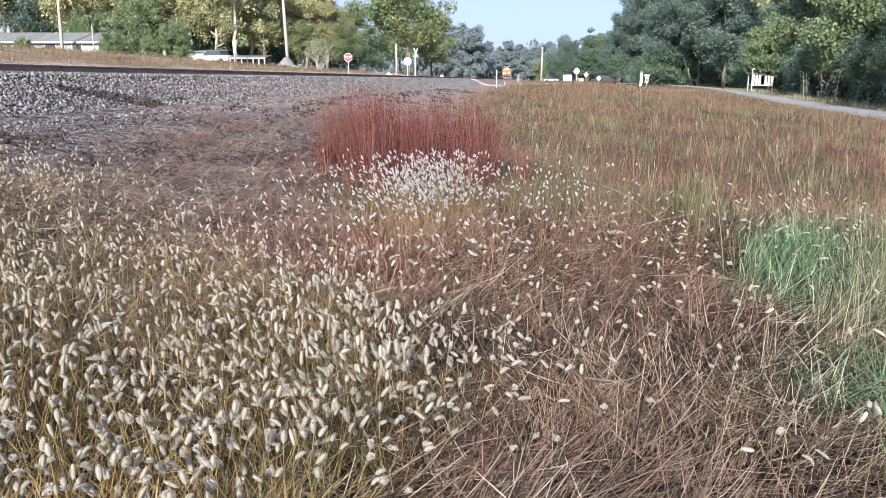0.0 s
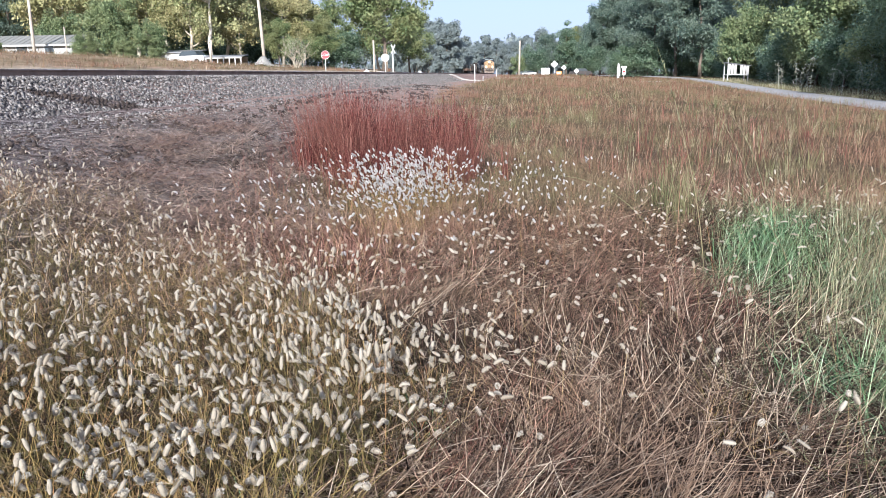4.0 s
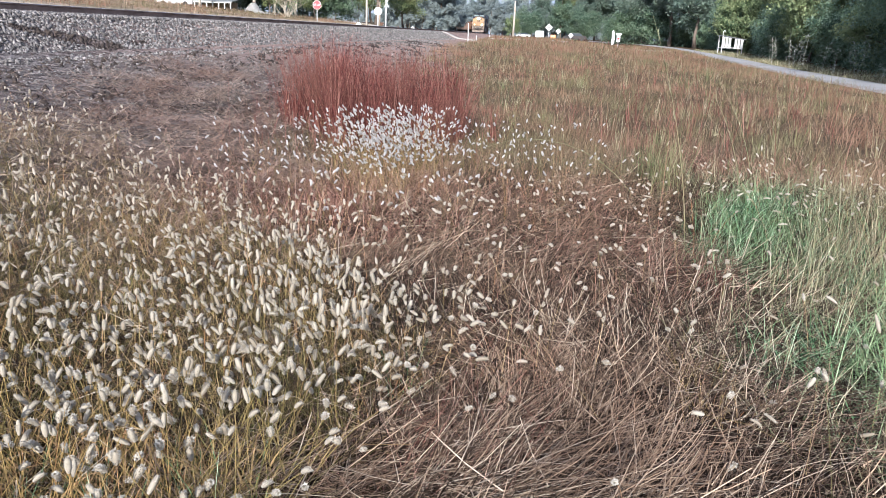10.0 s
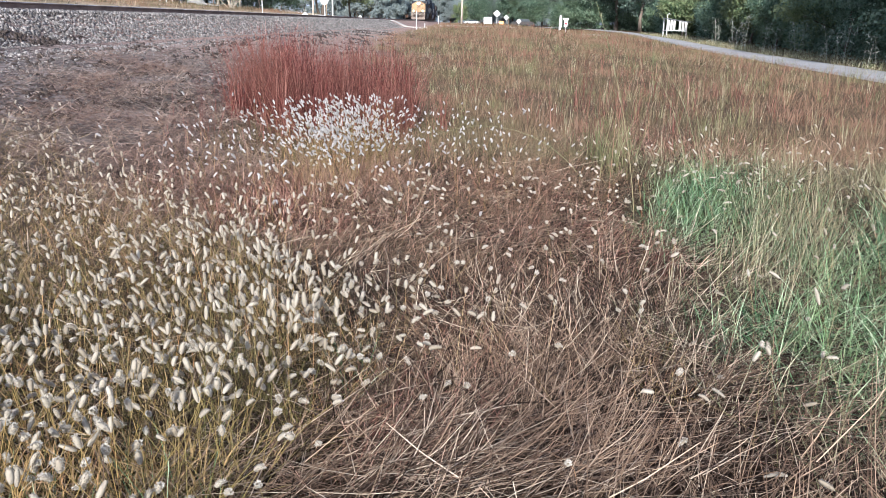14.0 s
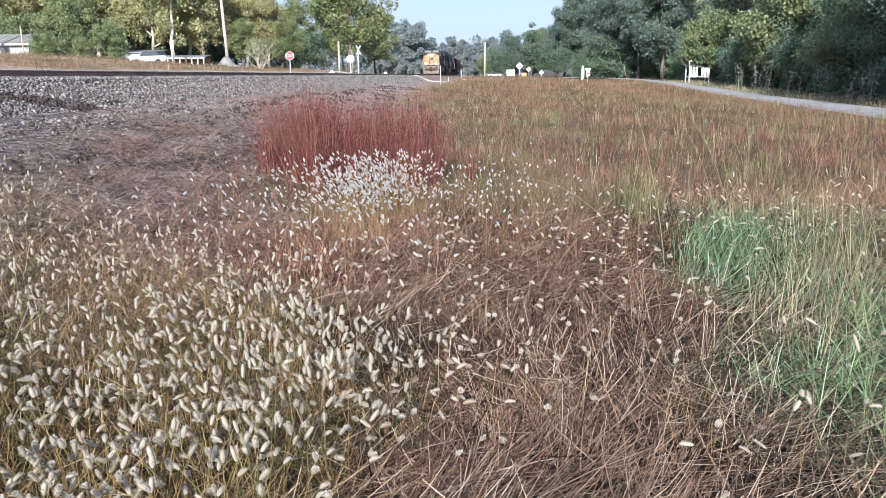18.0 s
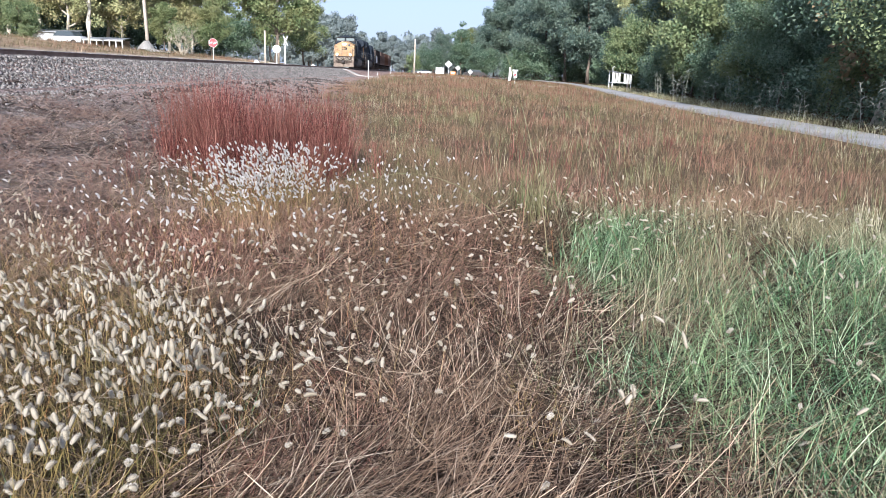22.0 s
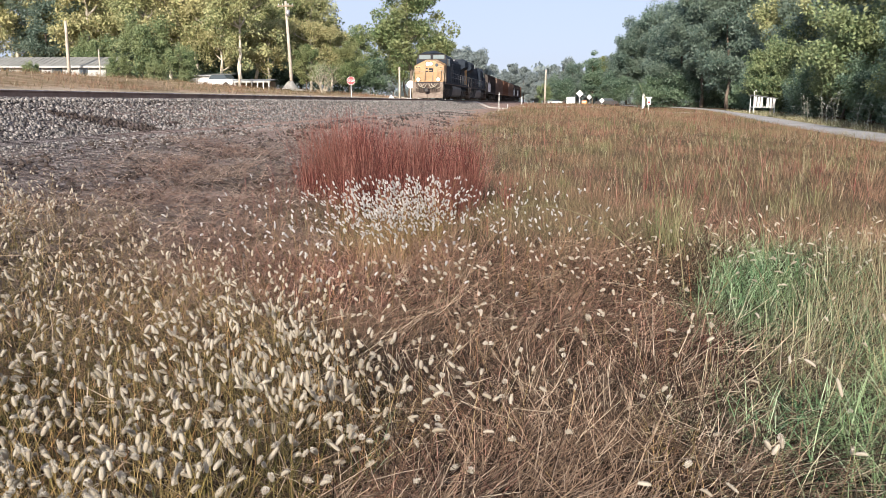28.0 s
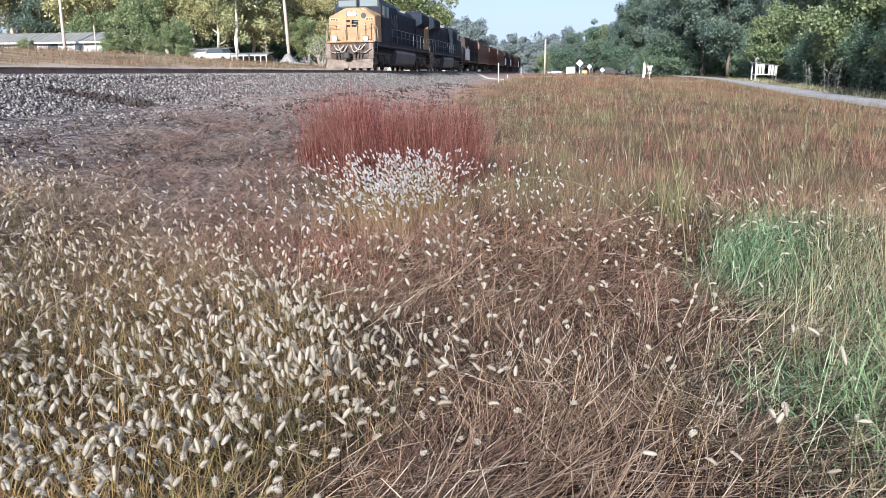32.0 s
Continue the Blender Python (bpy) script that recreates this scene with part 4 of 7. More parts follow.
def limb(bm, rng, start, way, length, r, depth, ends, droop=0.0):
    pts, p, d = [start], Vector(start), Vector(way).normalized()
    for _ in range(5):
        d = (d + Vector([rng.normal() * 0.16, rng.normal() * 0.16, rng.normal() * 0.1 + 0.04 - droop])).normalized()
        p = p + d * length / 5
        pts.append(tuple(p))
    tube(bm, pts, [r * (1 - 0.15 * k) for k in range(6)], 6 if depth else 8)
    ends.append(pts[-1])
    ends.append(pts[3])
    if depth:
        for _ in range(depth + 1):
            k = int(rng.integers(2, 5))
            a = rng.uniform(0, 2 * np.pi)
            side = Vector((math.cos(a), math.sin(a), rng.uniform(0.1, 0.7)))
            limb(bm, rng, pts[k], (d + side * 0.9), length * 0.6, r * 0.5, depth - 1, ends, droop)


def tree(name, seed, height, spread, low, leaves, leaf, leaf_mat, bark, label, clumps=46, trunk_r=0.24, dense=1.0, category="tree", stout=0.36, forks=1):
    """A broadleaf tree with its base at the origin: tapered trunk, limbs, a ragged crown from low to height."""
    rng = np.random.default_rng(seed)
    thing = tagged(empty(name), label, category)
    bm, ends = bmesh.new(), []
    pts, p = [(0, 0, -0.3)], Vector((0, 0, -0.3))
    for k in range(7):
        p = p + Vector((rng.normal() * 0.18, rng.normal() * 0.18, height * 0.8 / 7))
        pts.append(tuple(p))
    tube(bm, pts, [trunk_r * (1.35 if k == 0 else 1 - k * 0.115) for k in range(8)], 9)
    for k in range(9):
        i = int(rng.integers(2, 7))
        a = k * 2.4 + rng.uniform(-0.4, 0.4)
        limb(bm, rng, pts[i], (math.cos(a), math.sin(a), rng.uniform(0.25, 0.9)), spread * rng.uniform(0.5, 0.85), trunk_r * stout, forks, ends)
    part("trunk", done(bm), bark, thing)
    mid, half = (low + height) / 2, (height - low) / 2
    ends = np.array([e for e in ends if e[2] > low])
    c = rng.normal(size=(clumps, 3))
    c /= np.linalg.norm(c, axis=1, keepdims=True)
    c *= rng.uniform(0.45, 1.0, (clumps, 1))
    c[:, :2] *= spread * (1 - 0.25 * np.clip(c[:, 2:], 0, 1))
    c[:, 2] = mid + c[:, 2] * half
    c = np.concatenate([c, ends]) if len(ends) else c
    r = rng.uniform(0.14, 0.30, len(c)) * spread * dense + 0.25
    v, t = leaf_cloud(rng, c, r, leaves, leaf)
    soup("crown", v, t, leaf_mat, thing)
    return thing


def bare_shrub(name, seed, height, label):
    rng = np.random.default_rng(seed)
    thing = tagged(empty(name), label, "shrub")
    bm, ends = bmesh.new(), []
    for k in range(16):
        a = k * 2.4
        limb(bm, rng, (0.12 * math.cos(a), 0.12 * math.sin(a), -0.1), (math.cos(a) * 0.6, math.sin(a) * 0.6, 1), height * rng.uniform(0.6, 0.85), 0.035, 2, ends)
    part("branch_frame", done(bm), M["twig"], thing)
    rng2 = np.random.default_rng(seed + 1)
    e = np.array(ends)
    v, t = leaf_cloud(rng2, e, np.full(len(e), 0.3), 900, 0.11)
    soup("crown", v, t, M["leaf_yellow"], thing)
    return thing


def planted(ob, x, y, turn=0.0, scale=1.0, tall=None, sink=0.15):
    ob.matrix_basis = pose(x, y, float(ground_z(x, y)) - sink, 0, 0, turn)
    ob.scale = (scale, scale, tall or scale)
    return ob


def grove(kinds, spots):
    """Plants copies of the kinds at (kind, x, y, turn, scale)."""
    for k, x, y, turn, s in spots:
        name, used = kinds[k][0], kinds[k][1]
        ob = name if not used else copy_thing(name, pose(0, 0, 0))
        kinds[k][1] = True
        planted(ob, x, y, turn, s)


def woods():
    kinds = {
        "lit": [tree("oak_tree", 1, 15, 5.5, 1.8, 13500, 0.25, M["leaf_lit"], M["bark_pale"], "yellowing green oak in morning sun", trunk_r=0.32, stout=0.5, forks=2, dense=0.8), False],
        "lit2": [tree("pecan_tree", 2, 16, 6.0, 2.2, 12500, 0.25, M["leaf_yellow_lit"], M["bark_pale"], "tree with thin yellow-green leaves, brightened in colour for sun, and pale limbs", 30, 0.32, stout=0.5, forks=2, dense=0.8), False],
        "green": [tree("maple_tree", 3, 16, 5.5, 1.2, 21000, 0.24, M["leaf_green"], M["bark"], "dense green broadleaf tree"), False],
        "dark": [tree("gum_tree", 4, 18, 5.2, 1.0, 22000, 0.24, M["leaf_mist"], M["bark"], "tall roadside tree, its leaf colour greyed to stand for mist", 60), False],
        "edge": [tree("young_elm", 5, 9, 4.2, 0.0, 12000, 0.22, M["leaf_dark"], M["bark"], "low dark green tree leafy to the ground", 50, 0.14), False],
        "edge2": [tree("roadside_tree", 6, 11, 4.6, 0.2, 13000, 0.23, M["leaf_yellow"], M["bark"], "yellow-green tree on the edge of the road", 46, 0.16), False],
        "near": [tree("sapling_elm", 15, 9, 4.2, 0.0, 30000, 0.115, M["leaf_dark"], M["bark"], "leafy dark green elm close to the road", 60, 0.14), False],
        "near2": [tree("hackberry_tree", 16, 10, 4.4, 0.2, 30000, 0.12, M["leaf_yellow"], M["bark"], "yellow-green leafy tree close to the road", 56, 0.16), False],
        "thicket": [tree("thicket", 17, 4.2, 2.6, -0.4, 11000, 0.10, M["leaf_dark"], M["bark"], "dense dark thicket on the verge of the road", 40, 0.06, 1.2, "bush"), False],
        "russet": [tree("russet_oak", 14, 12, 4.6, 2.5, 6500, 0.22, M["leaf_russet"], M["bark_pale"], "half-bare oak with russet leaves at the road", 26, 0.2), False],
        "brush": [tree("brushwood", 10, 4.2, 2.6, -0.4, 4500, 0.19, M["leaf_dark"], M["bark"], "dense dark undergrowth at the wood's edge", 36, 0.06, 1.2, "bush"), False],
        "pine": [tree("cedar_tree", 7, 14, 3.0, 0.6, 11000, 0.26, M["leaf_dark"], M["bark"], "narrow dark evergreen tree", 60, 0.2), False],
        "haze": [tree("distant_tree", 8, 16, 6.0, 0.5, 13000, 0.5, M["leaf_haze"], M["bark"], "distant tree paled in leaf colour to stand for mist", 40), False],
        "haze2": [tree("distant_poplar", 9, 20, 4.5, 0.5, 12000, 0.46, M["leaf_haze"], M["bark"], "tall distant tree paled in leaf colour to stand for mist", 40), False],
    }
    r = random.Random(21)
    spots = [("green", -21.3, 108, 0, 1.12), ("lit", -33, 100, 40, 0.66), ("lit2", -40, 98, 90, 0.8), ("lit", -47, 92, 150, 1.02), ("lit2", -55, 104, 200, 1.0),
             ("lit", -62, 96, 260, 1.1), ("green", -70, 108, 30, 1.1), ("lit2", -80, 100, 70, 1.1), ("green", -31, 118, 130, 0.66), ("lit", -38, 122, 10, 0.85),
             ("dark", -52, 125, 60, 1.0), ("dark", -66, 124, 160, 1.0), ("green", -27, 135, 210, 0.9), ("green", -24, 150, 300, 0.8), ("dark", -84, 128, 0, 1.1), ("lit", -96, 112, 20, 1.1), ("green", -76, 112, 0, 1.15), ("green", -48, 123, 0, 0.85), ("dark", -44, 128, 0, 0.75), ("green", -53, 112, 90, 0.9), ("dark", -58, 116, 0, 0.95), ("dark", -71, 100, 0, 0.9), ("lit2", -48, 112, 0, 1.1), ("green", -43, 110, 70, 1.0),
             ("edge2", -58, 90, 20, 0.6), ("edge2", -43, 84, 80, 0.45), ("lit2", -37.3, 87, 10, 0.8), ("green", -27, 98, 200, 0.42), ("green", -31, 92, 0, 0.36), ("lit2", -66, 116, 0, 1.25), ("green", -59, 121, 60, 1.35), ("lit", -51, 118, 120, 1.3), ("green", -43, 120, 200, 1.25), ("lit", -70, 106, 80, 1.2), ("lit2", -37, 116, 250, 0.95), ("lit", -76, 100, 80, 1.1), ("edge2", -49, 86, 10, 0.75), ("lit", -41.5, 91, 20, 0.72), ("lit2", -45.5, 92, 130, 0.78), ("lit", -36, 93, 220, 0.62), ("lit2", -53, 95, 310, 0.8), ("lit", -31, 103, 100, 0.6)]
    # the wood beyond the road, front rank leafy to the ground
    for i, y in enumerate(np.arange(13, 118, 4.6)):
        x = float(road_line(y))
        k = "edge" if r.random() < 0.5 else "edge2"
        k = {"edge": "near", "edge2": "near2"}[k] if y < 52 else k
        spots.append((k, x + 7.2 + r.uniform(-0.7, 1.0) + (3 if 84 < y < 98 else 0), y, r.uniform(0, 360), r.uniform(0.85, 1.15) if y < 34 else r.uniform(0.55, 0.85)))
        if y > 34:
            spots.append((("dark", "green", "dark", "lit2")[r.randrange(4)], x + 13 + r.uniform(-1, 3), y + 3, r.uniform(0, 360), r.uniform(0.8, 1.15)))
    spots += [("russet", 19.3, 33, 30, 0.95)]
    # low growth that closes the wood's edge
    for y in np.arange(14, 150, 3.1):
        x = 9.6 + 0.093 * y + (8.0 if y < 60 else 7.0)
        spots.append(("thicket" if y < 52 else "brush", x + r.uniform(-0.4, 3.5) + (3.2 if 84 < y < 97 else 0) - 0.075 * max(y - 118, 0) * 2, y, r.uniform(0, 360), r.uniform(0.7, 1.35)))
    for x in np.arange(-100, -25, 3.3):
        spots.append(("brush", x, 106 + r.uniform(-3, 14), r.uniform(0, 360), r.uniform(0.9, 1.7)))
    for x in np.arange(15, 34, 2.3):
        spots.append(("brush", x, 149 - 0.7 * (x - 10) + r.uniform(-2, 2), r.uniform(0, 360), r.uniform(1.0, 1.6)))
    for x, y, s in ((-57, 77, 0.5), (-62, 76, 0.6), (-47.5, 78, 0.7), (-44, 80, 0.6), (-40, 79, 0.4), (-66, 75, 0.7)):
        spots.append(("edge2", x, y, r.uniform(0, 360), s * 0.45))
    for x, y, s in ((19.0, 150, 0.85), (21.0, 143, 1.1), (23.5, 136, 1.2), (26, 128, 1.15), (29, 138, 1.25), (34, 150, 1.25), (22, 165, 0.8), (13.3, 190, 0.7), (15.2, 186, 0.95), (18.0, 188, 1.2), (21.5, 184, 1.3), (25, 176, 1.3)):
        spots.append(("dark", x, y, r.uniform(0, 360), s))
    spots += [("pine", 7.5, 190, 0, 0.95), ("dark", 3.0, 195, 80, 0.6), ("green", 9.5, 200, 30, 0.75), ("edge", -0.5, 180, 0, 0.8), ("edge", 12, 178, 0, 0.9), ("edge2", -3.5, 165, 50, 0.4)]
    for k in range(64):
        y = r.uniform(255, 420)
        x = r.uniform(-0.2, 0.12) * y + r.uniform(-8, 6)
        if x < track_line(np.array(y)) - 6 or x > track_line(np.array(y)) + 9:
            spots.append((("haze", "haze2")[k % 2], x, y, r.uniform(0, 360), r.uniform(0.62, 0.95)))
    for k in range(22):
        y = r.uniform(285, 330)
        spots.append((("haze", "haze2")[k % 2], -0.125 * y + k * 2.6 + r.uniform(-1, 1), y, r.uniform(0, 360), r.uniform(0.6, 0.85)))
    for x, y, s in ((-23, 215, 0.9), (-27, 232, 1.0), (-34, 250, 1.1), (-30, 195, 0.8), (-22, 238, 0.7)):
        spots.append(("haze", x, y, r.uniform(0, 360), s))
    grove(kinds, spots)
    # woods on the skyline, their haze held in the leaf colour
    rng = np.random.default_rng(5)
    n = 900
    cx, cy = rng.uniform(-420, 420, n), rng.uniform(470, 620, n)
    top = 24 + 4 * np.sin(cx * 0.031) + rng.normal(0, 2.5, n)
    c = np.stack([cx, cy, top * rng.uniform(0.15, 0.9, n) + 1.5], 1)
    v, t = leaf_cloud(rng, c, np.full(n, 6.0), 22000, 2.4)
    tagged(soup("far_woods", v, t, M["leaf_haze"]), "woods along the horizon, paled in colour to stand for mist", "woods", kind="stuff")
    shrub = bare_shrub("bare_shrub", 3, 3.2, "half-bare tan shrub beyond the track")
    planted(shrub, -24.8, 79, 0, 1.0, sink=0)


woods()

# ---- signs, posts, houses ----
def stands(ob, x, y, turn=0.0, lift=0.0):
    ob.matrix_basis = pose(x, y, float(ground_z(x, y)) + lift, 0, 0, turn)
    return ob


def disc(bm, n, r, z, y0, y1, turn=0.0):
    prism(bm, [(r * math.cos(turn + 2 * math.pi * k / n), z + r * math.sin(turn + 2 * math.pi * k / n)) for k in range(n)], "y", y0, y1)


def channel_post(parent, height, mat, w=0.035):
    bm = bmesh.new()
    box(bm, -w, 0.0, -0.4, w, 0.03, height, 0, 0.006)
    return part("post", done(bm), mat, parent)


def stop_sign(x, y, height):
    s = tagged(empty("stop_sign"), "red octagonal stop sign on a thin steel post", "road sign")
    channel_post(s, height + 0.2, M["galvanised"])
    bm = bmesh.new()
    disc(bm, 8, 0.40, height, -0.012, -0.002, math.pi / 8)
    part("face", done(bm), M["sign_white"], s, "white rim of the sign")
    bm = bmesh.new()
    disc(bm, 8, 0.37, height, -0.018, -0.013, math.pi / 8)
    part("field", done(bm), M["sign_red"], s, "red sign field")
    cu = bpy.data.curves.new("word", "FONT")
    cu.body, cu.size, cu.align_x, cu.align_y, cu.extrude = "STOP", 0.27, "CENTER", "CENTER", 0.002
    cu.materials.append(M["sign_white"])
    w = new("word", cu)
    w.parent, w.matrix_basis = s, pose(0, -0.022, height, 90, 0, 0)
    return stands(s, x, y, 10)


def round_sign(x, y, height):
    s = tagged(empty("railway_warning_disc"), "round pale sign on a white post by the crossing", "road sign")
    channel_post(s, height, M["white_paint"], 0.05)
    bm = bmesh.new()
    disc(bm, 24, 0.40, height, -0.015, -0.003)
    part("face", done(bm), M["sign_white"], s)
    return stands(s, x, y, 8)


def crossbuck(x, y):
    s = tagged(empty("crossbuck"), "white crossbuck on a pale post at the railway crossing", "railway sign")
    bm = bmesh.new()
    tube(bm, [(0, 0, -0.3), (0, 0, 0.35), (0.02, 0, 3.5)], [0.13, 0.085, 0.075], 10)
    part("post", done(bm), M["white_paint"], s)
    bm = bmesh.new()
    prism(bm, [(-0.45, 0.0), (0.45, 0.0), (0.16, 0.6), (-0.16, 0.6)], "y", -0.3, 0.3, 0)
    part("base", done(bm), M["concrete"], s)
    for a in (-58, 58):
        bm = bmesh.new()
        box(bm, -0.6, -0.12, -0.09, 0.6, -0.095, 0.09, 0, 0.005)
        b = part("blade", done(bm), M["sign_white"], s)
        b.matrix_basis = pose(0, 0.004 * (a > 0), 3.2, 0, a, 0)
    return stands(s, x, y, 55)


def wooden_post(x, y, height, r, mat, label, lean=0.0):
    s = tagged(empty("wooden_post"), label, "post", group="trackside posts")
    bm = bmesh.new()
    tube(bm, [(0, 0, -0.4), (lean * 0.3, 0, height * 0.4), (lean, 0, height)], [r * 1.1, r, r * 0.9], 8)
    part("shaft", done(bm), mat, s)
    return stands(s, x, y)


def utility_pole(x, y, height, lean, label, arm=True):
    s = tagged(empty("utility_pole"), label, "utility pole", group="utility poles")
    bm = bmesh.new()
    tube(bm, [(0, 0, -0.8), (lean * 0.5, 0, height / 2), (lean, 0, height)], [0.19, 0.165, 0.13], 10)
    part("shaft", done(bm), M["pole_wood"], s)
    if arm:
        bm = bmesh.new()
        box(bm, lean - 0.9, -0.14, height - 0.55, lean + 0.9, -0.02, height - 0.42, 0, 0.01)
        part("crossarm", done(bm), M["post_wood"], s)
        for u in (-0.75, -0.3, 0.3, 0.75):
            bm = bmesh.new()
            tube(bm, [(lean + u, -0.08, height - 0.42), (lean + u, -0.08, height - 0.3), (lean + u, -0.08, height - 0.24)], [0.03, 0.05, 0.035], 8)
            part("insulator", done(bm), M["sign_white"], s)
        bm = bmesh.new()
        tube(bm, [(lean + 0.3, -0.25, height - 1.5), (lean + 0.3, -0.25, height - 0.9)], 0.2, 10)
        part("transformer", done(bm), M["galvanised"], s, "grey transformer can")
    return stands(s, x, y)


def marker_post(x, y, height, label, panel=True):
    s = tagged(empty("marker_post"), label, "post", group="trackside posts")
    bm = bmesh.new()
    box(bm, -0.04, -0.035, -0.4, 0.04, 0.035, height, 0, 0.01)
    part("shaft", done(bm), M["white_paint"], s)
    if panel:
        bm = bmesh.new()
        box(bm, -0.14, -0.075, height - 0.42, 0.14, -0.052, height + 0.05, 0, 0.01)
        part("panel", done(bm), M["sign_white"], s)
    return stands(s, x, y, 4)


def diamond_sign(x, y, height, size, mat, label, turn=0.0):
    s = tagged(empty("diamond_sign"), label, "road sign", group="crossing signs")
    channel_post(s, height, M["galvanised"])
    bm = bmesh.new()
    disc(bm, 4, size, height, -0.012, -0.002)
    part("face", done(bm), mat, s)
    bm = bmesh.new()
    box(bm, -size * 0.35, -0.02, height - 0.03, size * 0.35, -0.013, height + 0.03)
    part("dark_bar", done(bm), M["steel_dark"], s)
    return stands(s, x, y, turn)


def board_sign(x, y, w, h, low, mat, label):
    s = tagged(empty("board_sign"), label, "sign", group="crossing signs")
    for u in (-w * 0.42, w * 0.42):
        bm = bmesh.new()
        box(bm, u - 0.05, -0.04, -0.4, u + 0.05, 0.05, low + h, 0, 0.01)
        part("post", done(bm), M["post_wood"], s)
    bm = bmesh.new()
    box(bm, -w / 2, -0.08, low, w / 2, -0.045, low + h, 0, 0.01)
    part("board", done(bm), mat, s)
    for k, v in enumerate((0.68, 0.42)):
        bm = bmesh.new()
        box(bm, -w * 0.36, -0.087, low + h * v, w * (0.3 - 0.1 * k), -0.081, low + h * (v + 0.12))
        part("text_bar", done(bm), M["sign_back"], s)
    return stands(s, x, y)


def banner(x, y):
    s = tagged(empty("feather_banner"), "tall white feather banner beside the road", "banner")
    bm = bmesh.new()
    tube(bm, [(0, 0, -0.3), (0, 0, 1.6), (0.05, 0, 2.7), (0.25, 0, 3.0)], [0.025, 0.02, 0.015, 0.01], 6)
    part("rod", done(bm), M["steel_dark"], s)
    bm = bmesh.new()
    prism(bm, [(0.0, 0.5), (0.42, 0.6), (0.62, 1.4), (0.58, 2.3), (0.3, 2.98), (0.06, 2.7)], "y", -0.02, 0.0)
    part("cloth", done(bm), M["sign_white"], s)
    return stands(s, x, y)


def mail_sign(x, y):
    s = tagged(empty("red_and_white_sign"), "small white roadside sign with a red panel", "road sign")
    channel_post(s, 2.2, M["white_paint"], 0.04)
    bm = bmesh.new()
    box(bm, -0.42, -0.02, 2.05, 0.42, -0.002, 2.25)
    part("top_board", done(bm), M["sign_white"], s)
    bm = bmesh.new()
    box(bm, -0.26, -0.02, 1.05, 0.26, -0.002, 2.0)
    part("board", done(bm), M["sign_white"], s)
    bm = bmesh.new()
    box(bm, -0.16, -0.03, 1.35, 0.16, -0.021, 1.6)
    part("red_panel", done(bm), M["sign_red"], s, "red panel")
    return stands(s, x, y)


def concrete_wedge(x, y):
    s = tagged(empty("crossing_end_block"), "small white wedge-shaped block beside the rail", "concrete block", group="crossing blocks")
    bm = bmesh.new()
    prism(bm, [(-0.42, -0.1), (0.42, -0.1), (0.3, 0.12), (0.04, 0.42), (-0.08, 0.42), (-0.34, 0.1)], "y", -0.3, 0.3)
    bmesh.ops.bevel(bm, geom=list(bm.edges), offset=0.03, segments=1, affect="EDGES")
    part("block", done(bm), M["white_paint"], s)
    s.matrix_basis = pose(x, y, max(float(ground_z(x, y)), RAIL_Z - 0.1), 0, 0, 12)
    return s


def long_house(x, y, length, depth, eave, ridge, turn, label, roof_mat, openings):
    """A low gabled house; its front looks to -y before it is turned."""
    s = tagged(empty("house"), label, "house")
    hl, hd = length / 2, depth / 2
    bm = bmesh.new()
    prism(bm, [(-hd, -0.4), (hd, -0.4), (hd, eave), (0, ridge - 0.08), (-hd, eave)], "x", -hl, hl)
    wall = part("wall", done(bm), M["house_wall"], s, "pale siding wall")
    for k in range(int(eave / 0.22)):
        bm = bmesh.new()
        box(bm, -hl - 0.012, -hd - 0.015, 0.1 + k * 0.22, hl + 0.012, -hd, 0.29 + k * 0.22)
        part("siding_board", done(bm), M["house_wall"], wall)
    for a in (-1, 1):
        bm = bmesh.new()
        e = a * (hd + 0.45)
        drop = eave - 0.45 * (ridge - eave) / hd
        prism(bm, [(0, ridge), (e, drop), (e, drop + 0.09), (0, ridge + 0.1)], "x", -hl - 0.4, hl + 0.4)
        roof = part("roof", done(bm), roof_mat, s, "ribbed metal roof")
        bm = bmesh.new()
        n = int(length / 0.6)
        for k in range(n):
            u = -hl - 0.3 + k * (length + 0.6) / n
            prism(bm, [(0, ridge + 0.1), (e, drop + 0.09), (e, drop + 0.12), (0, ridge + 0.13)], "x", u, u + 0.05)
        tagged(part("seams", done(bm), roof_mat, roof), kind="stuff")
        bm = bmesh.new()
        box(bm, -hl - 0.42, min(e, e + a * 0.04), drop - 0.12, hl + 0.42, max(e, e + a * 0.04), drop + 0.1)
        part("fascia", done(bm), M["house_wall"], s, "dull white fascia board")
    for sx in (-1, 1):
        bm = bmesh.new()
        for a in (-1, 1):
            e = a * (hd + 0.45)
            drop = eave - 0.45 * (ridge - eave) / hd
            prism(bm, [(0, ridge - 0.1), (e, drop - 0.1), (e, drop + 0.1), (0, ridge + 0.11)], "x", sx * (hl + 0.4), sx * (hl + 0.44))
        part("barge_board", done(bm), M["white_paint"], s, "white gable trim")
    for u, w, z0, z1 in openings:
        bm = bmesh.new()
        box(bm, u - w / 2 - 0.08, -hd - 0.06, z0 - 0.08, u + w / 2 + 0.08, -hd - 0.016, z1 + 0.08)
        win = part("window_frame", done(bm), M["white_paint"], s)
        bm = bmesh.new()
        box(bm, u - w / 2, -hd - 0.068, z0, u + w / 2, -hd - 0.061, z1)
        part("pane", done(bm), M["window"], win)
    return stands(s, x, y, turn)


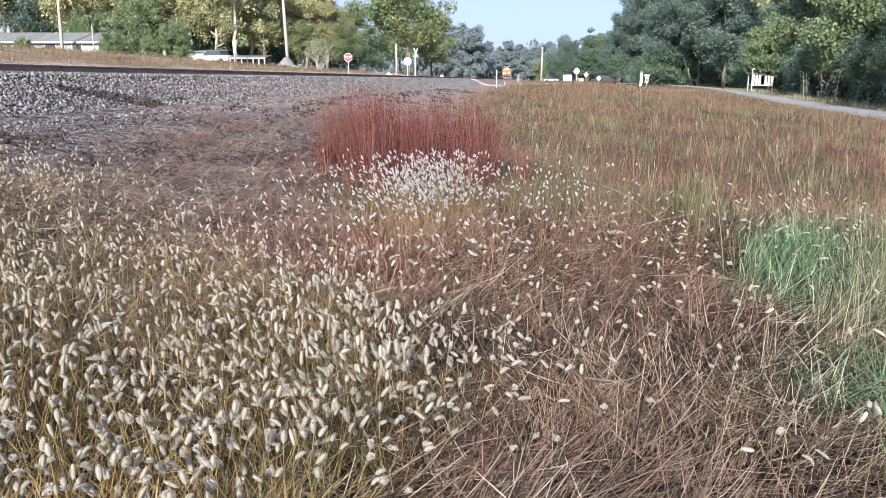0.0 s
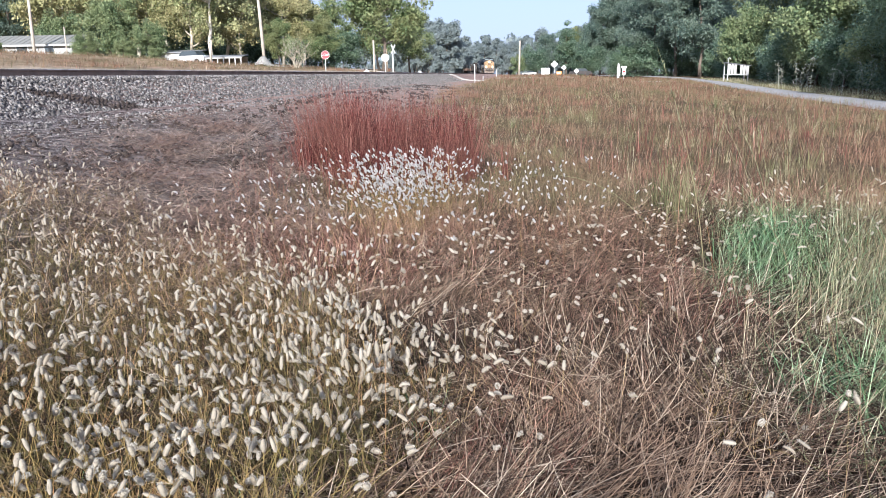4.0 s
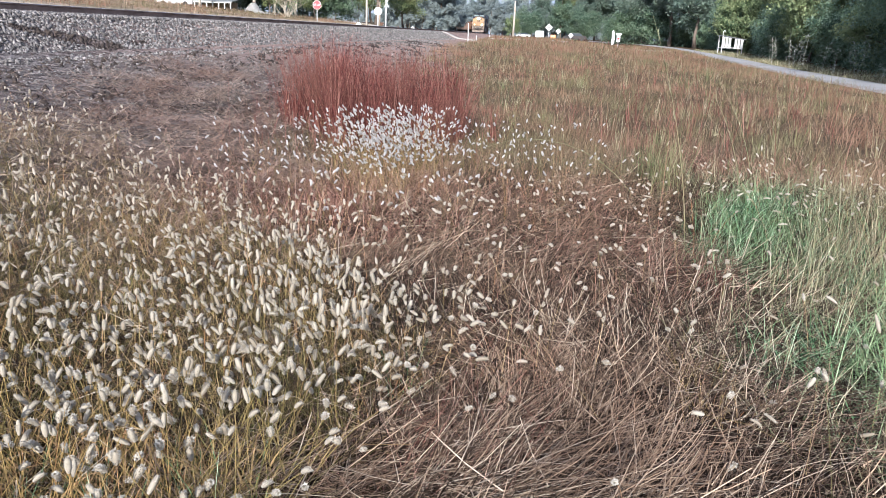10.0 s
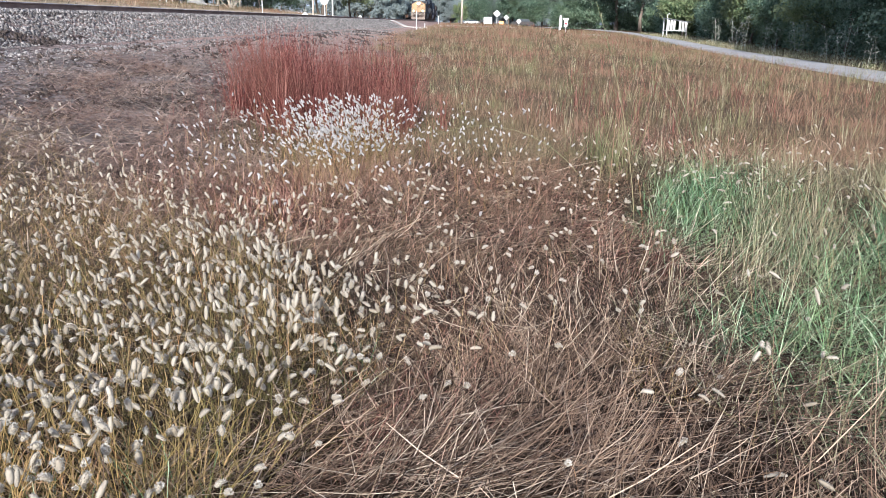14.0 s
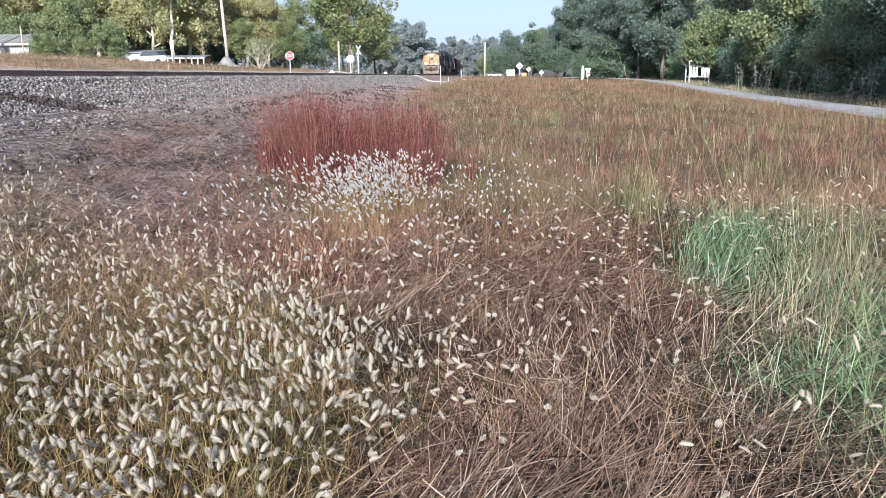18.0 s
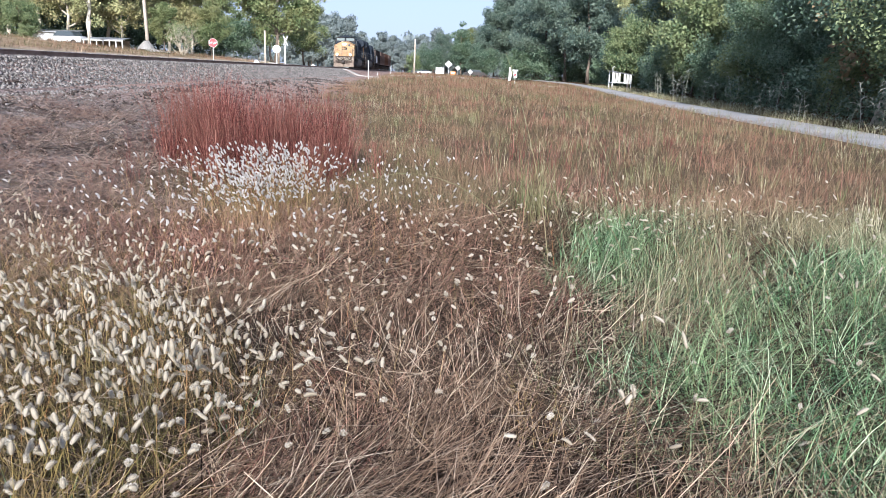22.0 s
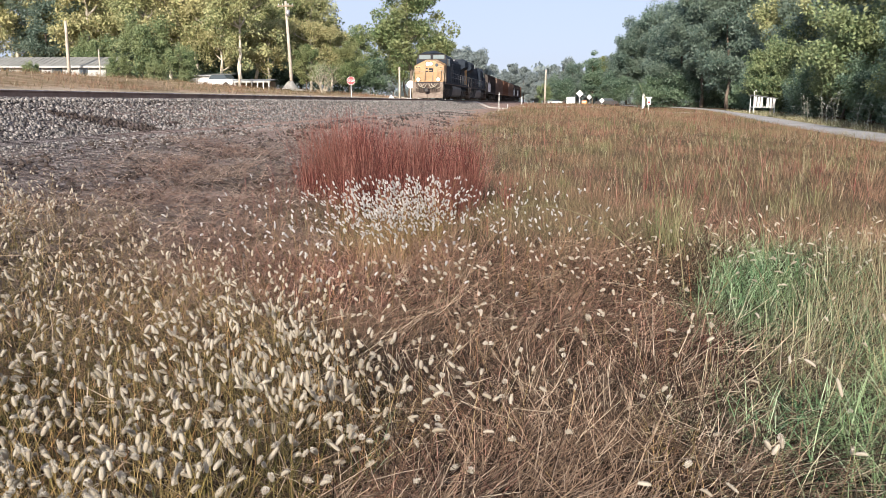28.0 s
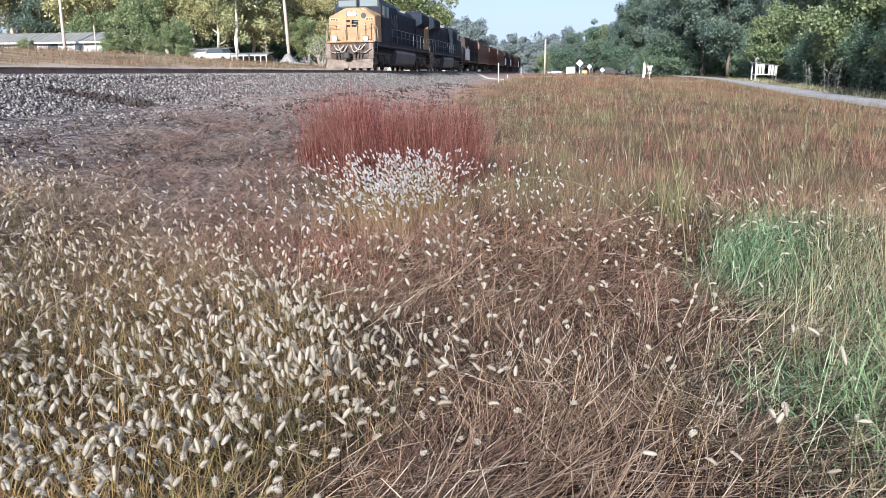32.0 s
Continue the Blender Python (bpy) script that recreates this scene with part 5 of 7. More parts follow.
def carport(x, y, turn):
    s = tagged(empty("carport"), "low white open carport with square posts", "carport")
    bm = bmesh.new()
    prism(bm, [(-2.4, 1.4), (2.2, 1.75), (2.2, 1.9), (-2.4, 1.5)], "x", -4.4, 4.4)
    part("roof", done(bm), M["house_roof"], s, "dark grey sheet roof")
    bm = bmesh.new()
    box(bm, -4.25, -2.26, 1.18, 4.25, -2.2, 1.5, 0, 0.01)
    part("fascia", done(bm), M["white_paint"], s)
    for k in range(7):
        bm = bmesh.new()
        u = -4.0 + k * 8.0 / 6
        box(bm, u - 0.11, -2.18, -0.4, u + 0.11, -1.96, 1.45, 0, 0.01)
        part("post", done(bm), M["white_paint"], s)
    bm = bmesh.new()
    box(bm, -4.2, 2.0, -0.3, 4.2, 2.15, 1.45)
    part("back_wall", done(bm), M["post_wood"], s)
    return stands(s, x, y, turn)


def white_shed(x, y, turn):
    """A low whitewashed shed, mostly hidden by the bank."""
    s = tagged(empty("shed"), "low whitewashed shed behind the bank", "shed")
    bm = bmesh.new()
    box(bm, -2.1, -1.4, -0.4, 2.1, 1.4, 1.35, 0, 0.02)
    wall = part("wall", done(bm), M["white_paint"], s)
    for k in range(9):
        bm = bmesh.new()
        box(bm, -2.05 + 0.46 * k, -1.425, -0.3, -2.03 + 0.46 * k, -1.402, 1.33)
        part("batten", done(bm), M["white_paint"], wall)
    bm = bmesh.new()
    prism(bm, [(-1.75, 1.3), (1.7, 1.62), (1.7, 1.70), (-1.75, 1.38)], "x", -2.4, 2.4)
    part("roof", done(bm), M["house_roof"], s, "dark grey sheet roof")
    bm = bmesh.new()
    box(bm, 0.9, -1.44, -0.2, 1.6, -1.428, 1.1)
    part("door", done(bm), M["post_wood"], s, "grey plank door")
    return stands(s, x, y, turn)


def tarp_heap(x, y):
    s = tagged(empty("tarp_heap"), "pale tarpaulin stretched over a heap at the pole", "tarpaulin")
    bm = bmesh.new()
    rng = random.Random(5)
    rows = []
    for i in range(9):
        u = i / 8
        rows.append([bm.verts.new((-0.6 + 3.2 * u, -1.2 + 2.4 * j / 6, max(0.02, (0.95 * math.exp(-((u - 0.2) / 0.13) ** 2) + 0.45 * (1 - u)) * math.sin(math.pi * (0.08 + 0.84 * j / 6)) + rng.uniform(-0.05, 0.05)))) for j in range(7)])
    for a, b in zip(rows, rows[1:]):
        for j in range(6):
            bm.faces.new((a[j], a[j + 1], b[j + 1], b[j])).smooth = True
    bmesh.ops.solidify(bm, geom=list(bm.faces), thickness=0.03)
    part("sheet", done(bm), M["concrete"], s)
    return stands(s, x, y, 0, -0.1)


def produce_stand(x, y, turn):
    """A small whitewashed stand by the road, with a sloping counter roof and upright boards."""
    s = tagged(empty("roadside_stand"), "small weathered white wooden stand beside the road", "stand")
    bm = bmesh.new()
    box(bm, -1.5, -0.7, 0.75, 1.3, 0.7, 0.85, 0, 0.01)
    part("floor", done(bm), M["white_paint"], s)
    for u in (-1.45, 1.25):
        for v in (-0.62, 0.62):
            bm = bmesh.new()
            box(bm, u - 0.06, v - 0.06, -0.3, u + 0.06, v + 0.06, 2.2 if u < 0 else 1.7, 0, 0.01)
            part("leg", done(bm), M["white_paint"], s)
    bm = bmesh.new()
    box(bm, -1.45, -0.72, 0.85, -1.16, -0.66, 2.0)
    b0 = part("board", done(bm), M["white_paint"], s)
    for k in range(1, 7):
        if k != 3:
            again("board", b0.data, s, pose(0.4 * k, 0, -0.03 * k))
    bm = bmesh.new()
    prism(bm, [(-1.7, 2.15), (1.5, 1.75), (1.5, 1.82), (-1.7, 2.22)], "y", -0.85, 0.85)
    part("roof", done(bm), M["house_roof"], s, "grey sheet roof")
    bm = bmesh.new()
    tube(bm, [(-1.5, -0.7, 2.1), (-1.55, -0.7, 2.6), (-1.35, -0.7, 2.75), (-1.2, -0.7, 2.55)], 0.05, 6)
    part("lamp_bracket", done(bm), M["white_paint"], s)
    return stands(s, x, y, turn)


def pickup(x, y, turn, label, paint):
    """A parked car seen far off: body, cabin, windows, wheels."""
    s = tagged(empty("parked_car"), label, "car")
    bm = bmesh.new()
    prism(bm, [(-2.2, 0.35), (2.2, 0.35), (2.25, 0.75), (1.9, 0.95), (-2.1, 0.98), (-2.25, 0.7)], "x", -0.88, 0.88)
    bmesh.ops.bevel(bm, geom=list(bm.edges), offset=0.06, segments=2, affect="EDGES")
    part("body", done(bm), paint, s)
    bm = bmesh.new()
    prism(bm, [(-1.5, 0.95), (1.1, 0.95), (0.55, 1.45), (-1.1, 1.47)], "x", -0.78, 0.78)
    bmesh.ops.bevel(bm, geom=list(bm.edges), offset=0.05, segments=2, affect="EDGES")
    part("cabin", done(bm), M["window"], s, "dark cabin glass")
    for u in (-1, 1):
        for v in (-1.35, 1.35):
            bm = bmesh.new()
            tube(bm, [(u * 0.7, v, 0.33), (u * 0.9, v, 0.33)], 0.33, 14)
            part("wheel", done(bm), M["steel_dark"], s)
    return stands(s, x, y, turn)


def props():
    stop_sign(-19.25, 70, 1.72)
    round_sign(-15.6, 80, 1.95)
    crossbuck(-16.6, 90)
    wooden_post(-17.6, 84, 3.9, 0.11, M["pole_wood"], "pale bare wooden post behind the track")
    wooden_post(-17.3, 90, 3.2, 0.08, M["post_wood"], "thin grey wooden post behind the track")
    utility_pole(-28.5, 80, 9.2, -0.4, "pale wooden utility pole leaning a little")
    utility_pole(-53.1, 78, 6.6, 0.1, "wooden utility pole among the trees by the house", False)
    utility_pole(-2.8, 138, 6.0, 0.1, "pale utility pole at the far crossing", False)
    wooden_post(-34.5, 80, 2.6, 0.12, M["pole_wood"], "short pale leaning post by the carport", 0.3)
    wooden_post(-49.4, 78, 3.6, 0.07, M["pole_wood"], "thin pale post beside the mobile home")
    tarp_heap(-28.4, 79.2)
    concrete_wedge(-15.0, 68)
    concrete_wedge(-14.9, 100)
    marker_post(-6.3, 80, 1.95, "thin white marker post by the track", False)
    marker_post(-5.6, 112, 1.3, "short white marker post by the crossing", False)
    marker_post(-6.6, 98, 0.7, "thin pale post beside the crossing", False)
    diamond_sign(2.84, 120, 1.75, 0.55, M["sign_white"], "pale diamond warning sign on a post")
    diamond_sign(4.5, 126, 1.25, 0.42, M["sign_white"], "smaller pale diamond sign behind", 8)
    diamond_sign(6.6, 128, 0.85, 0.42, M["sign_white"], "low pale diamond sign by the far road", -12)
    board_sign(1.5, 120, 1.25, 0.95, 0.2, M["sign_white"], "low white notice board in the grass")
    board_sign(3.6, 121, 0.8, 0.6, 0.1, M["sign_orange"], "small orange and white barrier board")
    banner(9.6, 95).scale = (0.6, 0.6, 0.72)
    mail_sign(10.4, 95).scale = (0.8, 0.8, 0.8)
    long_house(-60.3, 83, 19, 6.4, 2.0, 3.0, 6, "low pale mobile home with a tan metal roof", M["tan_roof"], [(-6, 1.2, 1.0, 1.8), (-2, 0.9, 0.5, 1.9), (1.5, 1.4, 1.0, 1.8), (4, 1.2, 1.0, 1.8), (7, 1.0, 1.0, 1.8)])
    carport(-34.3, 84, 6).scale = (0.48, 0.6, 0.62)
    white_shed(-40.6, 86.5, 4)
    pickup(-38.5, 84, 80, "white car parked under the trees", M["white_paint"])
    produce_stand(22.4, 91, 8).scale = (0.85, 0.85, 0.95)
    # added car shape, scaled down in place of a small pale heap
    pickup(-1.0, 150, 75, "shrunken pale car shape standing in for a heap by the crossing", M["white_paint"]).scale = (0.6, 0.6, 0.6)
    pickup(9.0, 158, 85, "dark car far off on the road", M["steel_dark"])
    wooden_post(23.6, 78, 1.6, 0.05, M["post_wood"], "thin grey stake on the road verge")


props()

# ---- grasses of the field ----
def blade_paths(rng, base, heading, length, lean, curl, segs):
    """Points along arching blades, and the way each blade faces sideways."""
    n = len(base)
    ds = (length / segs)[:, None]
    u = (np.arange(segs) + 0.5) / segs
    th = lean[:, None] + curl[:, None] * u[None]
    flat, up = np.sin(th) * ds, np.cos(th) * ds
    hx, hy = np.cos(heading)[:, None], np.sin(heading)[:, None]
    zero = np.zeros((n, 1))
    px = np.concatenate([zero, np.cumsum(flat * hx, 1)], 1) + base[:, :1]
    py = np.concatenate([zero, np.cumsum(flat * hy, 1)], 1) + base[:, 1:2]
    pz = np.concatenate([zero, np.cumsum(up, 1)], 1) + base[:, 2:]
    return np.stack([px, py, pz], -1)


def blades(rng, base, heading, length, width, lean, curl, segs=3, tip=0.1):
    """Flat tapering blades as one array of corners and triangles."""
    n = len(base)
    p = blade_paths(rng, base, heading, length, lean, curl, segs)
    a = heading + np.pi / 2 + rng.normal(0, 0.5, n)
    side = np.stack([np.cos(a), np.sin(a), rng.normal(0, 0.25, n)], -1)
    w = width[:, None] * np.linspace(1, tip, segs + 1)[None] * 0.5
    v = np.stack([p - side[:, None] * w[..., None], p + side[:, None] * w[..., None]], 2).reshape(n, -1, 3)
    k = 2 * np.arange(segs)[:, None]
    one = np.concatenate([k + [[0, 1, 3]], k + [[0, 3, 2]]])
    return v.reshape(-1, 3), (one[None] + (2 * (segs + 1)) * np.arange(n)[:, None, None]).reshape(-1, 3)


def joined(pieces):
    vs, ts, at = [], [], 0
    for v, t in pieces:
        vs.append(v)
        ts.append(t + at)
        at += len(v)
    return np.concatenate(vs), np.concatenate(ts)


def strewn(rng, n, x0, x1, y0, y1, likely):
    x, y = rng.uniform(x0, x1, n), rng.uniform(y0, y1, n)
    k = rng.random(n) < likely(x, y)
    return x[k], y[k]


def footed(x, y, lift=0.0):
    return np.stack([x, y, ground_z(x, y) - 0.02 + lift], -1)


def blob(x, y, cx, cy, rx, ry):
    """1 in the middle of an oval, falling to 0 past its ragged rim."""
    r = np.hypot((x - cx) / rx, (y - cy) / ry) + 0.18 * np.sin(3.1 * x + 1.7 * y) * np.sin(2.3 * y - 1.1 * x)
    return np.clip((1.25 - r) / 0.5, 0, 1)


def fox_left(x, y):
    """The foxtail stand beside the camera: to the left of a slanting edge."""
    edge = np.interp(y, [1.0, 2.0, 2.5, 3.4, 4.0, 4.6, 5.6, 7.8], [-0.80, -0.82, -0.75, -0.66, -0.90, -1.45, -2.7, -4.5])
    wob = 0.16 * np.sin(2.7 * y + 1.3 * np.sin(3 * x))
    return np.clip((edge + wob - x) / 0.32, 0, 1) * np.clip((8.0 + 0.35 * np.sin(2.2 * x) - y) / 1.4, 0, 1) * np.clip((x + 6.6) / 0.8, 0, 1)


def white_stand(x, y):
    return blob(x, y, -1.62, 7.8, 0.56, 1.2)


def red_stand(x, y):
    return blob(x, y, -2.47, 11.5, 1.38, 1.7)


def lush_stand(x, y):
    """The small vivid green patch, a slanting oval."""
    return blob(x - 0.3 * (y - 6.7), y, 1.72, 6.7, 0.42, 1.35)


def green_stand(x, y):
    """Green cover: the vivid patch, and the lower grass beside and before it."""
    edge = np.interp(y, [2.0, 2.4, 2.9, 3.8, 4.3, 5.3, 6.2, 7.0], [1.3, 0.98, 0.80, 0.92, 1.42, 2.1, 2.9, 4.0])
    low = np.clip((x - edge + 0.15 * np.sin(3.3 * y + 2 * x)) / 0.28, 0, 1) * np.clip((7.0 - y) / 0.8, 0, 1) * np.clip((y - 1.9) / 0.7, 0, 1)
    return np.maximum(lush_stand(x, y), 0.85 * low)


def tussocks(x, y):
    """Uneven cover: thick wisps with thin dark gaps between them."""
    a = np.sin(7.3 * x + 2.1 * np.sin(4.1 * y)) * np.sin(6.1 * y + 1.7 * np.sin(5.3 * x)) + 0.7 * np.sin(15 * x + 3 * np.sin(7 * y)) * np.sin(13 * y + 2 * np.sin(9 * x))
    return np.clip(0.55 + 0.75 * a, 0.1, 1)


def mat_zone(x, y):
    return np.clip(1 - fox_left(x, y) * 0.75, 0, 1) * np.clip(1 - 0.97 * green_stand(x, y), 0, 1) * np.clip((9 - y) / 2, 0, 1) * (0.35 + 0.65 * tussocks(x, y)) * (1 - 0.65 * np.clip((x - 0.8) / 0.5, 0, 1))


def head_shapes(rng, tip, way, length, thick, bristles=44, sides=5):
    """Foxtail heads: corners and triangles of the seed spikes, then of their sleeves of bristles."""
    n = len(tip)
    way = way / np.linalg.norm(way, axis=1, keepdims=True)
    a = np.cross(way, np.array([0.3, 0.2, 1.0]))
    a /= np.linalg.norm(a, axis=1, keepdims=True)
    b = np.cross(way, a)
    droop = rng.uniform(0.0, 0.45, n)
    prof = np.array([0.45, 0.95, 1.0, 0.92, 0.5])
    s = np.linspace(0, 1, len(prof))
    cen = tip[:, None] + way[:, None] * (length[:, None] * s)[..., None]
    cen[..., 2] -= (droop * length)[:, None] * s[None] ** 2
    ang = 2 * np.pi * np.arange(sides) / sides
    ring = a[:, None] * np.cos(ang)[None, :, None] + b[:, None] * np.sin(ang)[None, :, None]
    v = cen[:, :, None] + ring[:, None] * (thick[:, None] * prof * 0.74)[..., None, None]
    m = len(prof)
    q = []
    for i in range(m - 1):
        for j in range(sides):
            k = (j + 1) % sides
            q += [[i * sides + j, i * sides + k, (i + 1) * sides + k], [i * sides + j, (i + 1) * sides + k, (i + 1) * sides + j]]
    t = np.array(q)[None] + m * sides * np.arange(n)[:, None, None]
    u = rng.uniform(0.02, 1.0, (n, bristles))
    f = rng.uniform(0, 2 * np.pi, (n, bristles))
    out = a[:, None] * np.cos(f)[..., None] + b[:, None] * np.sin(f)[..., None]
    r0 = np.interp(u, s, prof) * thick[:, None] * 0.74
    root = tip[:, None] + way[:, None] * (u * length[:, None])[..., None] + out * r0[..., None] * 0.8
    root[..., 2] -= (droop * length)[:, None] * u ** 2
    end = root + (out * 0.9 + way[:, None] * rng.uniform(0.05, 0.7, (n, bristles, 1))) * (thick[:, None] * rng.uniform(0.4, 0.75, (n, bristles)))[..., None]
    wide = np.cross(out, way[:, None]) * (thick[:, None, None] * 0.17)
    fv = np.stack([root - wide, root + wide, end], 2)
    return v.reshape(-1, 3), t.reshape(-1, 3), fv.reshape(-1, 3), np.arange(n * bristles * 3).reshape(-1, 3)


def heads(rng, tip, way, length, thick, name, label, core_mat, fuzz_mat, bristles=44):
    v, t, fv, ft = head_shapes(rng, tip, way, length, thick, bristles)
    tagged(soup(name, v, t, core_mat, smooth=True), label, "grass", kind="stuff")
    tagged(soup(name + "_bristles", fv, ft, fuzz_mat), "pale silky bristles of foxtail heads", "grass", kind="stuff")


def foxtail(seed, blade_mat, core_mat, fuzz_mat):
    """One foxtail at the origin: a bent stem with a bristly head and two leaves."""
    rng = np.random.default_rng(seed)
    U = rng.uniform
    plant_at = np.zeros((1, 3)) - np.array([[0, 0, 0.02]])
    heading, length, lean, curl = U(0, 2 * np.pi, 1), U(0.36, 0.6, 1), U(0.05, 0.5, 1), U(-0.2, 0.6, 1)
    p = blade_paths(rng, plant_at, heading, length, lean, curl, 6)
    thing = tagged(empty("foxtail"), ("cream foxtail head nodding on a thin golden stem", "upright cream foxtail on a thin golden stem")[int(curl[0] + lean[0] < 0.45)], "grass", group="foxtails in the near stand")
    bm = bmesh.new()
    tube(bm, [tuple(q) for q in p[0]], [0.0017 - 0.0001 * k for k in range(7)], 5)
    part("stem", done(bm), blade_mat, thing)
    v, t, fv, ft = head_shapes(rng, p[:, -1], p[:, -1] - p[:, -2], U(0.036, 0.060, 1), U(0.0098, 0.0132, 1), 120, 7)
    head = soup("seed_head", v, t, core_mat, thing, smooth=True)
    tagged(soup("bristles", fv, ft, fuzz_mat, head), kind="stuff")
    for k in (1, 2):
        v, t = blades(rng, p[:, k], heading + U(-2, 2, 1), U(0.14, 0.3, 1), U(0.005, 0.008, 1), U(0.3, 0.8, 1), U(0.6, 1.6, 1), 5, 0.1)
        soup("leaf", v, t, blade_mat, thing)
    return thing


def field():
    rng = np.random.default_rng(77)
    U = rng.uniform
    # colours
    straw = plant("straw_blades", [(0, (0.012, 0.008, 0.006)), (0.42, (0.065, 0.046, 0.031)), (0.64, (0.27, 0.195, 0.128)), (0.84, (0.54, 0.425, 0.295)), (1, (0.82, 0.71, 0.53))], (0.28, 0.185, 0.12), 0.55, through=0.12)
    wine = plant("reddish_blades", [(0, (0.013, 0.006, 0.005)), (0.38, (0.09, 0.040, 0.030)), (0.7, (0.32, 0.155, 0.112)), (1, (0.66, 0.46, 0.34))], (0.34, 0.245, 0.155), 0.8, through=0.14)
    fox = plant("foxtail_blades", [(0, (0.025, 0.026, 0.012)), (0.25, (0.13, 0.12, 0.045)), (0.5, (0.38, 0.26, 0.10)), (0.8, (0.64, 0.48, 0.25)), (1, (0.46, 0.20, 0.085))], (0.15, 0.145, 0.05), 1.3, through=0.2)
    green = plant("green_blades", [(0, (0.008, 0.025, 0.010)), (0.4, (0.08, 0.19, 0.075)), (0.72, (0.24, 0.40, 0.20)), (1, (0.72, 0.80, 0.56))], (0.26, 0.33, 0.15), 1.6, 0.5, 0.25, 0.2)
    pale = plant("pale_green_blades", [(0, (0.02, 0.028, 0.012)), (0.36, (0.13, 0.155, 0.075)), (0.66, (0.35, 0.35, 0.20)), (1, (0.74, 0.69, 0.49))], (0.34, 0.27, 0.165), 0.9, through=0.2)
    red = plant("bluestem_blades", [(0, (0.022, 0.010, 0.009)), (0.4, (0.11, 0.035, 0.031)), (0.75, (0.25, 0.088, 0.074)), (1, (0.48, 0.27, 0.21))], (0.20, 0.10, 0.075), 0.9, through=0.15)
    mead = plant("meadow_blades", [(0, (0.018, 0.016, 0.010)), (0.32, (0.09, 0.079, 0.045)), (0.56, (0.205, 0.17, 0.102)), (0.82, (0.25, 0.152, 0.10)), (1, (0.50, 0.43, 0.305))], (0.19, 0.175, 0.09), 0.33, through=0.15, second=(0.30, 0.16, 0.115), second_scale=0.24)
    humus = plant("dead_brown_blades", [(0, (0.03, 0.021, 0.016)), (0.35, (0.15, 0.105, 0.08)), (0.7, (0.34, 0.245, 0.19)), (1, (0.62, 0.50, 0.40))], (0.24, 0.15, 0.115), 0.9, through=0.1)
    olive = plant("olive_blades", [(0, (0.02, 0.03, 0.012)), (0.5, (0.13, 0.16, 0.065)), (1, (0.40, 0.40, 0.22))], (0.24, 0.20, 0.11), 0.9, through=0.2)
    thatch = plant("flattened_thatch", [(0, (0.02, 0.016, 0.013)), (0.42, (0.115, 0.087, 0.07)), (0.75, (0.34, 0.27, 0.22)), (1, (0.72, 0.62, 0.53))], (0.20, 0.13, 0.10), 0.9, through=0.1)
    core = plant("foxtail_seed_spikes", [(0, (0.34, 0.29, 0.215)), (0.5, (0.45, 0.40, 0.315)), (1, (0.55, 0.50, 0.41))], None, 1, 0.85, 0.3, 0.05)
    fuzz = plant("foxtail_bristles", [(0, (0.36, 0.325, 0.26)), (0.5, (0.50, 0.465, 0.39)), (1, (0.64, 0.605, 0.53))], None, 1, 0.8, 0.35, 0.1)
    white_fuzz = plant("white_foxtail_bristles", [(0, (0.36, 0.345, 0.325)), (0.5, (0.50, 0.485, 0.465)), (1, (0.64, 0.625, 0.605))], None, 1, 0.8, 0.35, 0.1)
    # underlayer straw near black, so the gaps' shade is in its colour
    litter = plant("gap_shade_straw", [(0, (0.008, 0.006, 0.005)), (0.6, (0.032, 0.022, 0.016)), (1, (0.12, 0.085, 0.062))], None, 1, 0.9, 0.05)
    white_weed = plant("bleached_cane_leaves", [(0, (0.20, 0.22, 0.16)), (0.5, (0.42, 0.42, 0.34)), (1, (0.66, 0.65, 0.56))], None, 1, 0.6, 0.3, 0.2)

    def flow(x, y):
        return 0.55 + 0.9 * np.sin(0.9 * x + 0.6 * y) + 0.7 * np.sin(1.7 * y - 1.1 * x + 1.0)

    def sown(name, label, material, x, y, tall, wide, lean, curl, head=None, segs=3, lift=0.0, tip=0.1):
        n = len(x)
        head = U(0, 2 * np.pi, n) if head is None else head
        v, t = blades(rng, footed(x, y, lift), head, U(*tall, n), U(*wide, n), U(*lean, n), U(*curl, n), segs, tip)
        return tagged(soup(name, v, t, material), label, "grass", kind="stuff")

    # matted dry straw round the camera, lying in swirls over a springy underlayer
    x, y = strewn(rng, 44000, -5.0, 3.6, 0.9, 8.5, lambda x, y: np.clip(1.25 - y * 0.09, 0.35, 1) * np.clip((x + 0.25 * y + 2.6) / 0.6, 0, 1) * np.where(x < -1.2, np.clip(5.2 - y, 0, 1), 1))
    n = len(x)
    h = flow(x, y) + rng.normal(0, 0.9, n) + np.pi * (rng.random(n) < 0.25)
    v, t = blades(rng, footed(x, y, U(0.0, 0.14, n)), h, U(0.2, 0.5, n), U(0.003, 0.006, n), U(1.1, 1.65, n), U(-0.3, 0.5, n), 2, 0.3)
    tagged(soup("straw_underlayer", v, t, litter), "brown straw beneath the matted grass, darkened in colour as gap shade", "grass", kind="stuff")

    def swell(x, y):
        return 0.5 + 0.5 * np.sin(2.1 * x + 1.3 * np.sin(1.9 * y)) * np.sin(2.6 * y + x)

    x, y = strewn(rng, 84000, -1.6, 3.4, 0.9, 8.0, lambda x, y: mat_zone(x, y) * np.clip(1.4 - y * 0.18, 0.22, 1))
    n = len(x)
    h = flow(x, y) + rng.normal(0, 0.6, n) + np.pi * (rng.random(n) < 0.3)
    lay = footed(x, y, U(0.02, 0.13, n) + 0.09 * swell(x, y))
